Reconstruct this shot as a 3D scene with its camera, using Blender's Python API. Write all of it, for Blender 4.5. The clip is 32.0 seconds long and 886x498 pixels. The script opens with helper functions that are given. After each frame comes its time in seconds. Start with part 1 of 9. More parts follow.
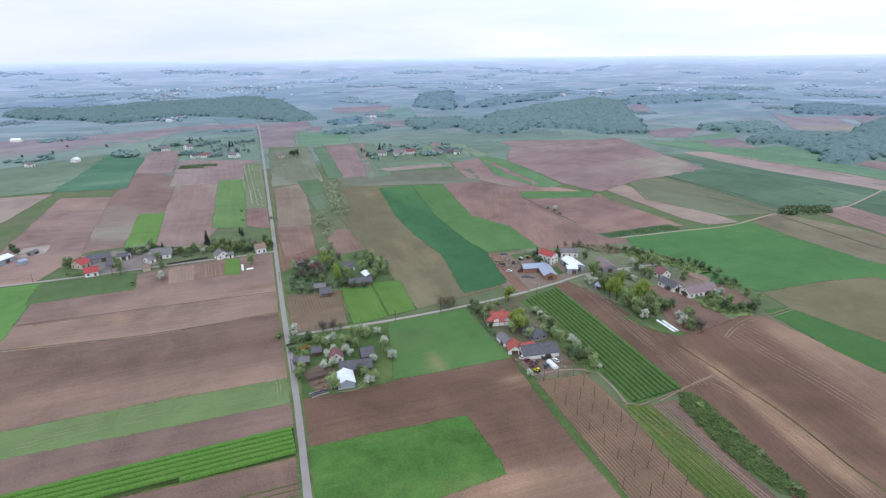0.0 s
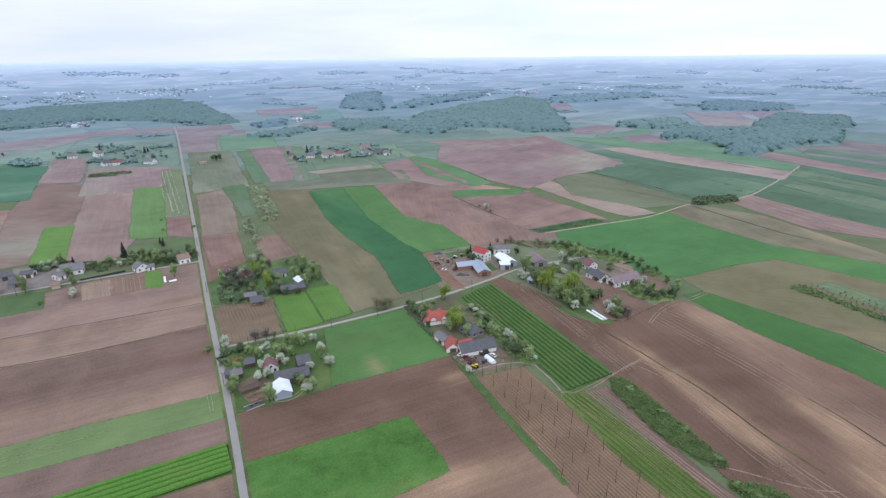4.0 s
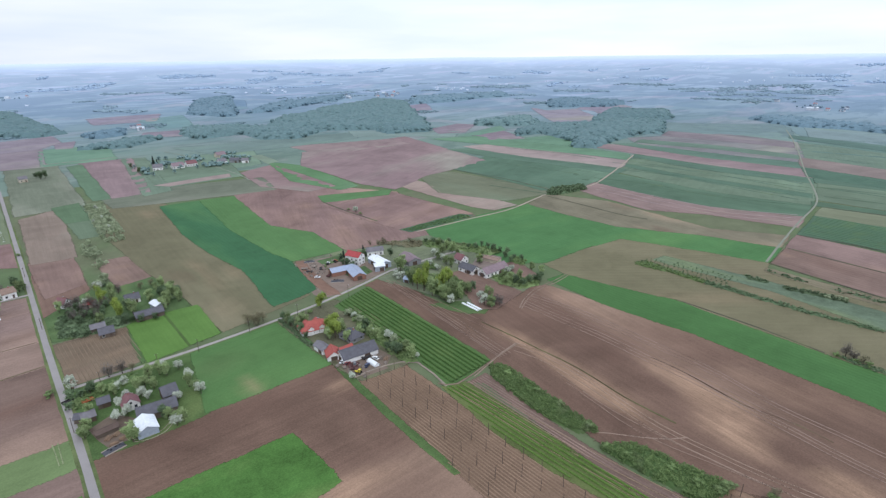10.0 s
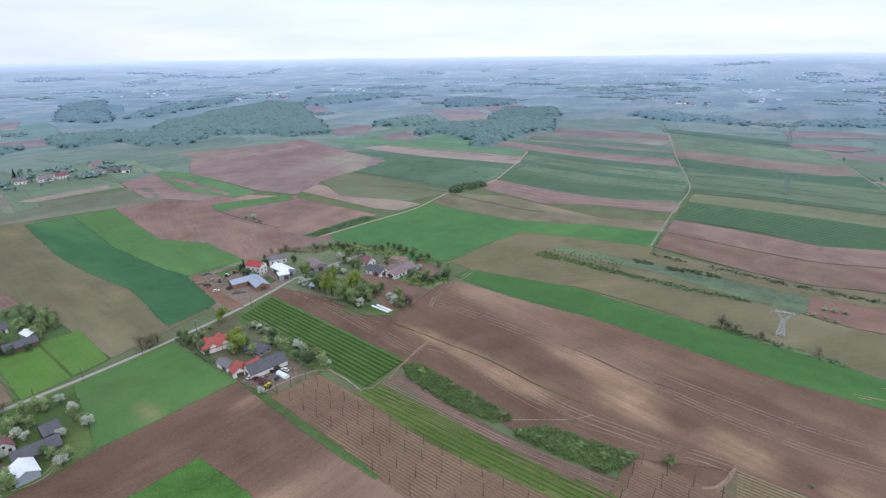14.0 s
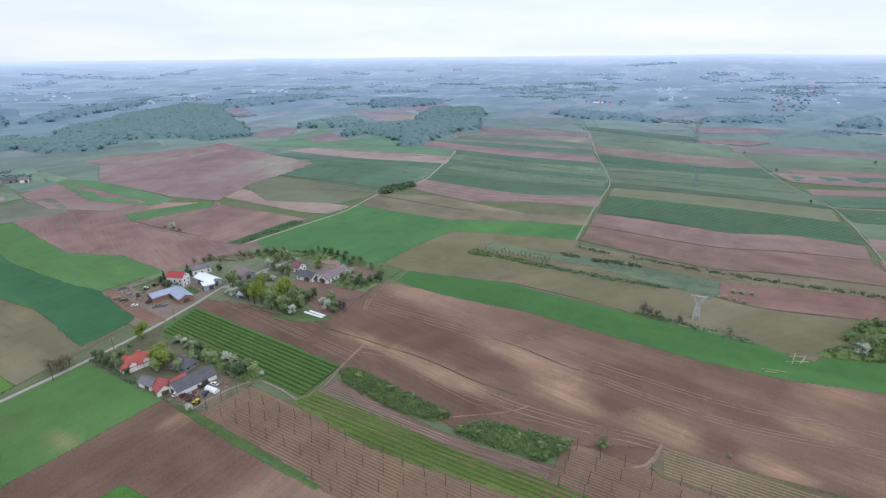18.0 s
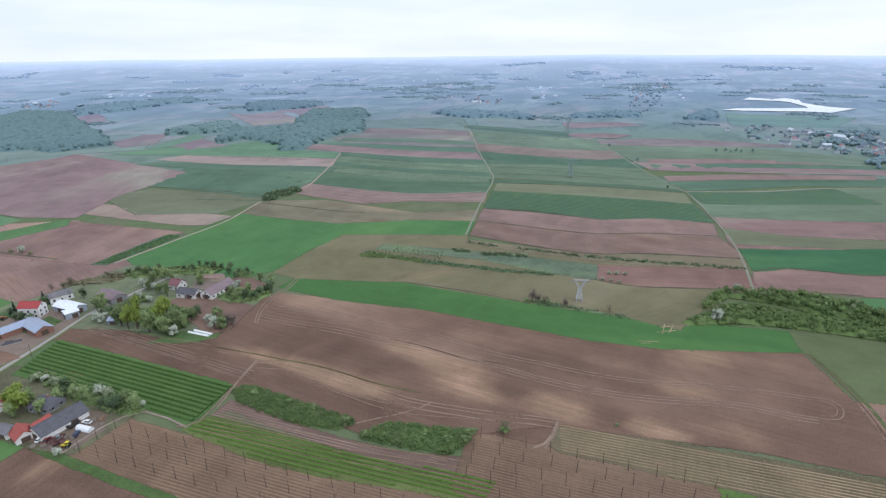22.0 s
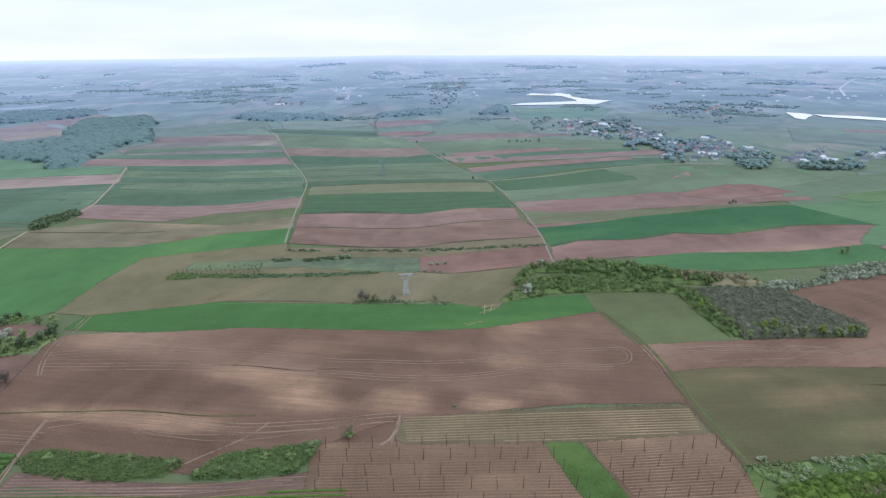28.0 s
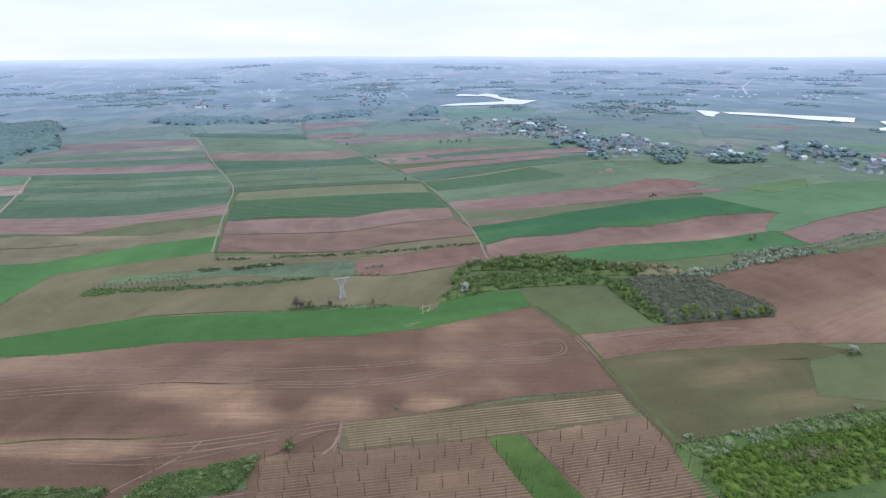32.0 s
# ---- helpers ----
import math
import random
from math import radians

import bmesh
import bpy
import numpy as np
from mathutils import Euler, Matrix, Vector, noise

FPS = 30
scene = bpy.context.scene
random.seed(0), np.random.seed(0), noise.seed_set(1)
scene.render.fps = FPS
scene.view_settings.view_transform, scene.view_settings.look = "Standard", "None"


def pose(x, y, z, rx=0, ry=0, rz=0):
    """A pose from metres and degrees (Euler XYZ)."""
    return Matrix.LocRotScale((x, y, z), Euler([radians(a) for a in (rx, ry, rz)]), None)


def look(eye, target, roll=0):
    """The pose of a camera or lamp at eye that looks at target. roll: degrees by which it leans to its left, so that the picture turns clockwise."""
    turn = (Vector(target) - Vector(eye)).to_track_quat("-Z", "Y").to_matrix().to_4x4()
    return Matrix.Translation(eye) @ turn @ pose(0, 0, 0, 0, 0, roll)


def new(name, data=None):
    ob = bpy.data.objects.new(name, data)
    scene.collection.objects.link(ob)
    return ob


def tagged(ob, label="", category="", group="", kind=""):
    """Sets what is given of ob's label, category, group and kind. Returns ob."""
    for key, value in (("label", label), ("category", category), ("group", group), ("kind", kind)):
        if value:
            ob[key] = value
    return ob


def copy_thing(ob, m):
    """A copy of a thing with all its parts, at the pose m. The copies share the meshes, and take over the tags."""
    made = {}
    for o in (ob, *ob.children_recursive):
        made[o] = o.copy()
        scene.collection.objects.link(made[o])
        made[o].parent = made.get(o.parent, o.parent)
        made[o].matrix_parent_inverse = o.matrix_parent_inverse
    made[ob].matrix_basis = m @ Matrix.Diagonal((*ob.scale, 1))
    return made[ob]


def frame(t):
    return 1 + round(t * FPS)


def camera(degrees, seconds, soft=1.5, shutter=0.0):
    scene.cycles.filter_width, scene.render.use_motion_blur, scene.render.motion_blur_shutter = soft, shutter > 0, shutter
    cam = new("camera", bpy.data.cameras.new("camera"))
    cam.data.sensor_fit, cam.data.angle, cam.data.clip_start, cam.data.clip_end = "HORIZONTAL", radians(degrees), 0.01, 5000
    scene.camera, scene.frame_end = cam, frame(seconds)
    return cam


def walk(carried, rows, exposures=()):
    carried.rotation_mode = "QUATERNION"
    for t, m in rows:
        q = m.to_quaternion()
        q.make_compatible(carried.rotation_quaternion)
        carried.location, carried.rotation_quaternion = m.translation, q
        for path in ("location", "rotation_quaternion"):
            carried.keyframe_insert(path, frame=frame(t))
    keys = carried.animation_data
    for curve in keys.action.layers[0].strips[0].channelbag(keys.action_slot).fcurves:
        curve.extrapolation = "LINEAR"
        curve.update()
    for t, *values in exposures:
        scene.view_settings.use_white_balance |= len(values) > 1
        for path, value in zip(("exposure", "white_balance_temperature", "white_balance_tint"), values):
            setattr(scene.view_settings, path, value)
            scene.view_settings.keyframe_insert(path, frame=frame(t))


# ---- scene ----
# ---- the camera: it hovers and turns to the right ----
cam = camera(78.6, 32.0, soft=1.3)
EYE = (0.0, 0.0, 150.0)
# seconds, heading (degrees to the left of the road's line), pitch, lean to the right
PATH = [
    (0.0, -18.43, -19.70, 0.58),
    (0.5, -19.22, -19.70, 0.55),
    (1.0, -20.10, -19.70, 0.56),
    (1.5, -21.22, -19.69, 0.57),
    (2.0, -22.37, -19.69, 0.57),
    (2.5, -23.20, -19.69, 0.56),
    (3.0, -23.96, -19.70, 0.56),
    (3.5, -24.85, -19.71, 0.57),
    (5.5, -28.84, -19.74, 0.60),
    (6.0, -29.76, -19.73, 0.60),
    (6.5, -30.69, -19.73, 0.60),
    (7.0, -31.82, -19.71, 0.60),
    (7.5, -33.08, -19.70, 0.61),
    (8.0, -34.30, -19.70, 0.63),
    (8.5, -35.61, -19.70, 0.67),
    (9.0, -36.90, -19.71, 0.70),
    (9.5, -38.43, -19.70, 0.72),
    (10.0, -40.01, -19.70, 0.72),
    (10.5, -41.48, -19.70, 0.73),
    (11.0, -42.94, -19.71, 0.74),
    (11.5, -44.29, -19.72, 0.74),
    (12.0, -45.56, -19.72, 0.73),
    (12.5, -47.02, -19.72, 0.73),
    (13.0, -48.40, -19.72, 0.74),
    (13.5, -49.50, -19.74, 0.73),
    (15.5, -53.54, -19.76, 0.69),
    (16.0, -54.65, -19.78, 0.70),
    (16.5, -55.51, -19.79, 0.70),
    (17.0, -56.31, -19.80, 0.68),
    (17.5, -57.10, -19.79, 0.63),
    (18.0, -58.07, -19.79, 0.58),
    (18.5, -59.22, -19.79, 0.54),
    (19.0, -60.40, -19.79, 0.53),
    (19.5, -61.69, -19.80, 0.54),
    (20.0, -63.05, -19.81, 0.55),
    (20.5, -64.58, -19.83, 0.57),
    (21.0, -66.53, -19.84, 0.60),
    (21.5, -68.39, -19.84, 0.63),
    (22.0, -70.12, -19.84, 0.64),
    (22.5, -71.65, -19.84, 0.63),
    (23.0, -73.08, -19.86, 0.62),
    (23.5, -74.55, -19.87, 0.62),
    (24.0, -76.42, -19.87, 0.64),
    (24.5, -78.59, -19.88, 0.68),
    (25.0, -80.66, -19.88, 0.71),
    (25.5, -82.91, -19.90, 0.74),
    (26.0, -84.83, -19.92, 0.77),
    (26.5, -86.68, -19.93, 0.77),
    (28.5, -90.54, -19.99, 0.70),
    (29.0, -91.36, -19.99, 0.68),
    (29.5, -92.62, -19.98, 0.68),
    (30.0, -93.80, -19.96, 0.69),
    (30.5, -94.59, -19.94, 0.68),
    (31.0, -95.31, -19.94, 0.66),
    (31.5, -96.21, -19.94, 0.64),
    (32.0, -97.10, -19.95, 0.61),
]


def facing(heading, pitch, lean):
    h, p = radians(heading), radians(pitch)
    target = (EYE[0] - 100 * math.sin(h) * math.cos(p), EYE[1] + 100 * math.cos(h) * math.cos(p), EYE[2] + 100 * math.sin(p))
    return look(EYE, target, -lean)


walk(cam, [(t, facing(h, p, r)) for t, h, p, r in PATH], exposures=[(0.0, 0.04), (7.0, 0.03), (13.0, -0.02), (20.0, -0.06), (32.0, -0.04)])

# ---- sky and light: a bright overcast spring day ----
SUN_HEIGHT, SUN_TURN = 52, 200
world = bpy.data.worlds.new("overcast_sky")
scene.world = world
world.use_nodes = True
wt = world.node_tree
wt.nodes.clear()
w_out = wt.nodes.new("ShaderNodeOutputWorld")
w_bg = wt.nodes.new("ShaderNodeBackground")
w_sky = wt.nodes.new("ShaderNodeTexSky")
w_sky.sky_type, w_sky.sun_disc = "NISHITA", False
w_sky.sun_elevation, w_sky.sun_rotation = radians(SUN_HEIGHT), radians(SUN_TURN)
w_sky.dust_density = 3.0
w_coord = wt.nodes.new("ShaderNodeTexCoord")
w_map = wt.nodes.new("ShaderNodeMapping")
w_map.inputs["Scale"].default_value = (1.2, 1.2, 9.0)
w_noise = wt.nodes.new("ShaderNodeTexNoise")
w_noise.inputs["Scale"].default_value, w_noise.inputs["Detail"].default_value = 2.2, 5
w_ramp = wt.nodes.new("ShaderNodeValToRGB")
w_ramp.color_ramp.elements[0].position, w_ramp.color_ramp.elements[0].color = 0.36, (0.88, 0.99, 1.17, 1)
w_ramp.color_ramp.elements[1].position, w_ramp.color_ramp.elements[1].color = 0.62, (1.03, 1.1, 1.23, 1)
w_dim = wt.nodes.new("ShaderNodeVectorMath")
w_dim.operation = "SCALE"
w_dim.inputs["Scale"].default_value = 0.1
w_mix = wt.nodes.new("ShaderNodeMix")
w_mix.data_type = "RGBA"
w_mix.inputs["Factor"].default_value = 0.88
wt.links.new(w_coord.outputs["Generated"], w_map.inputs["Vector"])
wt.links.new(w_map.outputs["Vector"], w_noise.inputs["Vector"])
wt.links.new(w_noise.outputs["Fac"], w_ramp.inputs["Fac"])
wt.links.new(w_sky.outputs["Color"], w_dim.inputs[0])
wt.links.new(w_dim.outputs["Vector"], w_mix.inputs[6])
wt.links.new(w_ramp.outputs["Color"], w_mix.inputs[7])
# the cloud lies thicker, and so darker, away from the sun's side
w_side = wt.nodes.new("ShaderNodeVectorMath")
w_side.operation = "DOT_PRODUCT"
w_side.inputs[1].default_value = (-0.30, 0.95, 0.0)
w_thick = wt.nodes.new("ShaderNodeMapRange")
for w_key, w_value in (("From Min", 0.55), ("From Max", 1.0), ("To Min", 1.0), ("To Max", 0.86)):
    w_thick.inputs[w_key].default_value = w_value
w_cloud = wt.nodes.new("ShaderNodeVectorMath")
w_cloud.operation = "SCALE"
wt.links.new(w_coord.outputs["Generated"], w_side.inputs[0])
wt.links.new(w_side.outputs["Value"], w_thick.inputs["Value"])
wt.links.new(w_mix.outputs[2], w_cloud.inputs[0])
wt.links.new(w_thick.outputs["Result"], w_cloud.inputs["Scale"])
wt.links.new(w_cloud.outputs["Vector"], w_bg.inputs["Color"])
w_bg.inputs["Strength"].default_value = 1.08
wt.links.new(w_bg.outputs["Background"], w_out.inputs["Surface"])

sun = new("sun", bpy.data.lights.new("sun", "SUN"))
sun.data.energy, sun.data.angle, sun.data.color = 0.9, radians(14), (1.0, 0.98, 0.98)
sun_h, sun_t = radians(SUN_HEIGHT), radians(SUN_TURN)
sun_way = Vector((math.sin(sun_t) * math.cos(sun_h), math.cos(sun_t) * math.cos(sun_h), math.sin(sun_h)))
sun.matrix_world = look(sun_way * 900, (0, 0, 0))


# ---- materials ----
def lin(rgb):
    """Linear colour from 0..255 values."""
    return tuple(((v / 255 + 0.055) / 1.055) ** 2.4 if v > 10 else v / 255 / 12.92 for v in rgb)


class Nodes:
    """A material and short ways to add nodes to it."""

    def __init__(self, name, rough=0.9, spec=0.15, metal=0.0):
        self.mat = bpy.data.materials.new(name)
        self.mat.use_nodes = True
        self.tree = self.mat.node_tree
        self.bsdf = self.tree.nodes["Principled BSDF"]
        self.bsdf.inputs["Roughness"].default_value = rough
        self.bsdf.inputs["Specular IOR Level"].default_value = spec
        self.bsdf.inputs["Metallic"].default_value = metal
        self.made = {}

    def add(self, kind, **inputs):
        n = self.tree.nodes.new(kind)
        for k, v in inputs.items():
            self.feed(n, k.replace("_", " "), v)
        return n

    def feed(self, n, key, v):
        if isinstance(v, bpy.types.NodeSocket):
            self.tree.links.new(v, n.inputs[key])
        else:
            n.inputs[key].default_value = v

    def coord(self, scale=(1, 1, 1), which="Object"):
        c = self.made.get(which) or self.add("ShaderNodeTexCoord")
        self.made[which] = c
        m = self.add("ShaderNodeMapping", Scale=scale)
        self.tree.links.new(c.outputs[which], m.inputs["Vector"])
        return m.outputs["Vector"]

    def noise(self, vector, scale, detail=4, rough=0.55, warp=0.0):
        n = self.add("ShaderNodeTexNoise", Vector=vector, Scale=scale, Detail=detail, Roughness=rough, Distortion=warp)
        return n.outputs["Fac"]

    def spread(self, value, a, b, lo, hi):
        n = self.add("ShaderNodeMapRange")
        for k, v in zip(("Value", "From Min", "From Max", "To Min", "To Max"), (value, a, b, lo, hi)):
            self.feed(n, k, v)
        return n.outputs["Result"]

    def math(self, op, a, b=0.0):
        n = self.add("ShaderNodeMath")
        n.operation = op
        self.feed(n, 0, a)
        self.feed(n, 1, b)
        return n.outputs[0]

    def add_up(self, a, b):
        return self.math("ADD", a, b)

    def mix(self, fac, a, b, blend="MIX"):
        n = self.add("ShaderNodeMix")
        n.data_type, n.blend_type = "RGBA", blend
        self.feed(n, 0, fac)
        self.feed(n, 6, a)
        self.feed(n, 7, b)
        return n.outputs[2]

    def times(self, colour, value):
        n = self.add("ShaderNodeVectorMath")
        n.operation = "SCALE"
        self.feed(n, 0, colour)
        self.feed(n, "Scale", value)
        return n.outputs[0]

    def finish(self, colour, bump=None, strength=0.3, distance=0.1):
        self.feed(self.bsdf, "Base Color", colour)
        if bump is not None:
            b = self.add("ShaderNodeBump", Strength=strength, Distance=distance, Height=bump)
            self.feed(self.bsdf, "Normal", b.outputs["Normal"])
        return self.mat


def field_material(name, rows, row_depth, patch, patch_depth, pale, pale_amount, fine):
    """Soil or a crop: long patches along the rows, the rows themselves and a fine grain, over the field's own colour."""
    n = Nodes(name, 0.95, 0.08)
    own = n.add("ShaderNodeObjectInfo")
    long = n.coord((0.35, 1, 1))
    flat = n.coord()
    big = n.noise(long, patch, 3, 0.5, 0.6)
    mid = n.noise(flat, patch * 5, 4, 0.6)
    grain = n.noise(flat, 1.3, 3, 0.7)
    streak = n.noise(n.coord((0.02, 1, 1)), 0.9, 5, 0.75)
    band = n.noise(n.coord((0.10, 1, 1)), 0.16, 4, 0.65, 0.5)
    blot = n.noise(flat, patch * 2.2, 5, 0.65, 0.8)
    split = n.add("ShaderNodeSeparateXYZ", Vector=flat)
    wob = n.math("ADD", n.math("MULTIPLY", split.outputs["Y"], 2 * math.pi / rows), n.math("MULTIPLY", mid, 3.0))
    wave = n.math("SINE", wob)
    base = n.mix(n.spread(big, 0.5, 0.68, 0.0, pale_amount), own.outputs["Color"], (*pale, 1))
    base = n.mix(n.spread(blot, 0.5, 0.68, 0.0, 0.55), base, n.times(base, (0.94)))
    sub = n.add("ShaderNodeAttribute")
    sub.attribute_name = "subsoil"
    shown = n.math("ADD", sub.outputs["Fac"], n.math("MULTIPLY", sub.outputs["Fac"], n.add_up(n.spread(streak, 0.35, 0.65, -0.18, 0.18), n.add_up(n.spread(band, 0.35, 0.65, -0.16, 0.16), n.spread(blot, 0.35, 0.65, -0.15, 0.15)))))
    base = n.mix(n.spread(shown, 0, 1, 0, 0.72), base, (*lin((166, 138, 116)), 1))
    base = n.mix(n.spread(shown, 0, -1, 0, 1), base, (*lin((98, 77, 68)), 1))
    k = n.math("ADD", n.spread(big, 0.3, 0.7, 1 - patch_depth, 1 + patch_depth), n.spread(mid, 0.3, 0.7, -patch_depth * 0.5, patch_depth * 0.5))
    k = n.math("ADD", k, n.spread(grain, 0.3, 0.7, -fine, fine))
    k = n.math("ADD", k, n.spread(streak, 0.35, 0.65, -row_depth, row_depth))
    k = n.math("ADD", k, n.spread(band, 0.35, 0.65, -row_depth * 0.9, row_depth * 0.9))
    k = n.math("ADD", k, n.spread(blot, 0.35, 0.65, -patch_depth, patch_depth))
    k = n.math("ADD", k, n.math("MULTIPLY", wave, row_depth * 0.25))
    # the cover thins out raggedly along the field's edge
    thin = n.add("ShaderNodeAttribute")
    thin.attribute_name = "thin"
    ragged = n.math("ADD", thin.outputs["Fac"], n.math("MULTIPLY", thin.outputs["Fac"], n.spread(n.noise(flat, 0.5, 6, 0.75), 0.3, 0.7, -0.5, 0.5)))
    n.feed(n.bsdf, "Alpha", n.spread(ragged, 0.42, 0.58, 1.0, 0.0))
    return n.finish(n.times(base, k), n.math("ADD", wave, n.math("MULTIPLY", grain, 2)), 0.25, 0.12)


PALE = lin((168, 144, 126))
SOIL = field_material("ploughed_soil", 4.0, 0.06, 0.009, 0.15, PALE, 0.42, 0.15)
# far fields: patch colours muted by painted haze
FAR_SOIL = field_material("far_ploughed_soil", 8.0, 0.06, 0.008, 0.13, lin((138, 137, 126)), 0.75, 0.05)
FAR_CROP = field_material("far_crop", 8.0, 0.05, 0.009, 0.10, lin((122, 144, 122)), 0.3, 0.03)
CROP = field_material("young_crop", 3.0, 0.03, 0.014, 0.09, lin((104, 132, 78)), 0.25, 0.10)
GRASS = field_material("rough_grass", 6.0, 0.04, 0.03, 0.16, lin((112, 122, 78)), 0.4, 0.2)
MEADOW = field_material("thin_meadow", 5.0, 0.035, 0.015, 0.09, lin((132, 124, 104)), 0.4, 0.09)


def plain(name, rgb, rough=0.8, spec=0.3, metal=0.0, scale=0.8, depth=0.12, stain=0.15):
    """A painted, rendered or bare surface with grain and stains."""
    n = Nodes(name, rough, spec, metal)
    own = n.add("ShaderNodeObjectInfo")
    c = n.coord()
    k = n.spread(n.noise(c, scale, 4, 0.6), 0.3, 0.7, 1 - stain, 1 + stain * 0.6)
    k = n.math("ADD", k, n.spread(n.noise(c, scale * 7, 3, 0.7), 0.3, 0.7, -depth * 0.5, depth * 0.5))
    k = n.math("ADD", k, n.spread(own.outputs["Random"], 0, 1, -0.05, 0.05))
    return n.finish(n.times((*lin(rgb), 1)[:3], k), n.noise(c, scale * 6, 3), 0.2, 0.03)


def foliage(name, rgb, rgb2, vary=0.3, dry=0.0):
    n = Nodes(name, 0.75, 0.15)
    own = n.add("ShaderNodeObjectInfo")
    geo = n.add("ShaderNodeNewGeometry")
    tint = n.mix(geo.outputs["Random Per Island"], (*lin(rgb), 1), (*lin(rgb2), 1))
    here = n.add("ShaderNodeMapping", Vector=geo.outputs["Position"]).outputs["Vector"]
    tint = n.mix(n.spread(n.noise(here, 0.09, 4, 0.6), 0.52, 0.7, 0, dry), tint, (*lin((104, 98, 86)), 1))
    k = n.spread(own.outputs["Random"], 0, 1, 1 - vary, 1 + vary)
    k = n.math("ADD", k, n.spread(n.noise(here, 0.16, 3, 0.6), 0.35, 0.65, -0.12, 0.12))
    return n.finish(n.times(tint, k))


# ---- the lie of the land ----
def ease(a, b, x):
    u = min(1.0, max(0.0, (x - a) / (b - a)))
    return u * u * (3 - 2 * u)


def ground(x, y):
    """Height of the land: low swells, and far off the slow rise to the skyline."""
    r = math.hypot(x, y)
    k = ease(200, 520, r) * (1 - ease(1300, 2100, r))
    z = k * (1.3 * math.sin(0.0115 * x + 0.006 * y + 1) + 0.8 * math.sin(0.016 * y - 0.009 * x))
    if r > 2400:
        s = (r - 2400) / 2500
        z += 150 - r * (0.0625 * (1 - s) + 0.004 * s)
        # the skyline sinks towards the plain beyond the ponds
        z -= 36 * ease(3000, 4880, r) * (1 - ease(-36, 6, math.degrees(math.atan2(y, x))))
    if r > 1450:
        # rolling hills, but for the level valley of the ponds
        side = ease(-4, 14, math.degrees(math.atan2(y, x)))
        k = (side * ease(1450, 2000, r) + (1 - side) * ease(2250, 2900, r)) * (1 - 0.75 * ease(4100, 4880, r))
        z += k * (10 + 6 * ease(2200, 3000, r)) * (1.2 * noise.noise((x * 0.0013, y * 0.0013, 0.3)) + 0.6 * noise.noise((x * 0.0034, y * 0.0034, 2.0)) + 0.2)
    return z


def mesh_from(name, verts, faces, mats, smooth=False):
    me = bpy.data.meshes.new(name)
    me.from_pydata(verts, [], faces)
    for m in mats:
        me.materials.append(m)
    if smooth:
        me.polygons.foreach_set("use_smooth", [True] * len(me.polygons))
    me.update()
    return me


def part(name, bm, material, parent, label=""):
    """Links a bmesh as one mesh object under a thing or a part."""
    me = bpy.data.meshes.new(name)
    bm.to_mesh(me)
    bm.free()
    me.materials.append(material)
    ob = new(name, me)
    if parent is not None:
        ob.parent = parent
    if label:
        ob["label"] = label
    return ob


def base_land():
    n = Nodes("open_land", 0.95, 0.08)
    c = n.coord()
    a = n.noise(c, 0.012, 4, 0.5, 0.4)
    b = n.noise(c, 0.05, 4, 0.6)
    col = n.mix(n.spread(a, 0.4, 0.6, 0, 1), (*lin((92, 109, 78)), 1), (*lin((103, 109, 86)), 1))
    k = n.math("ADD", n.spread(b, 0.3, 0.7, 0.88, 1.1), n.spread(n.noise(c, 0.8, 3), 0.3, 0.7, -0.06, 0.06))
    return n.finish(n.times(col, k), n.noise(c, 1.0, 3), 0.2, 0.1)


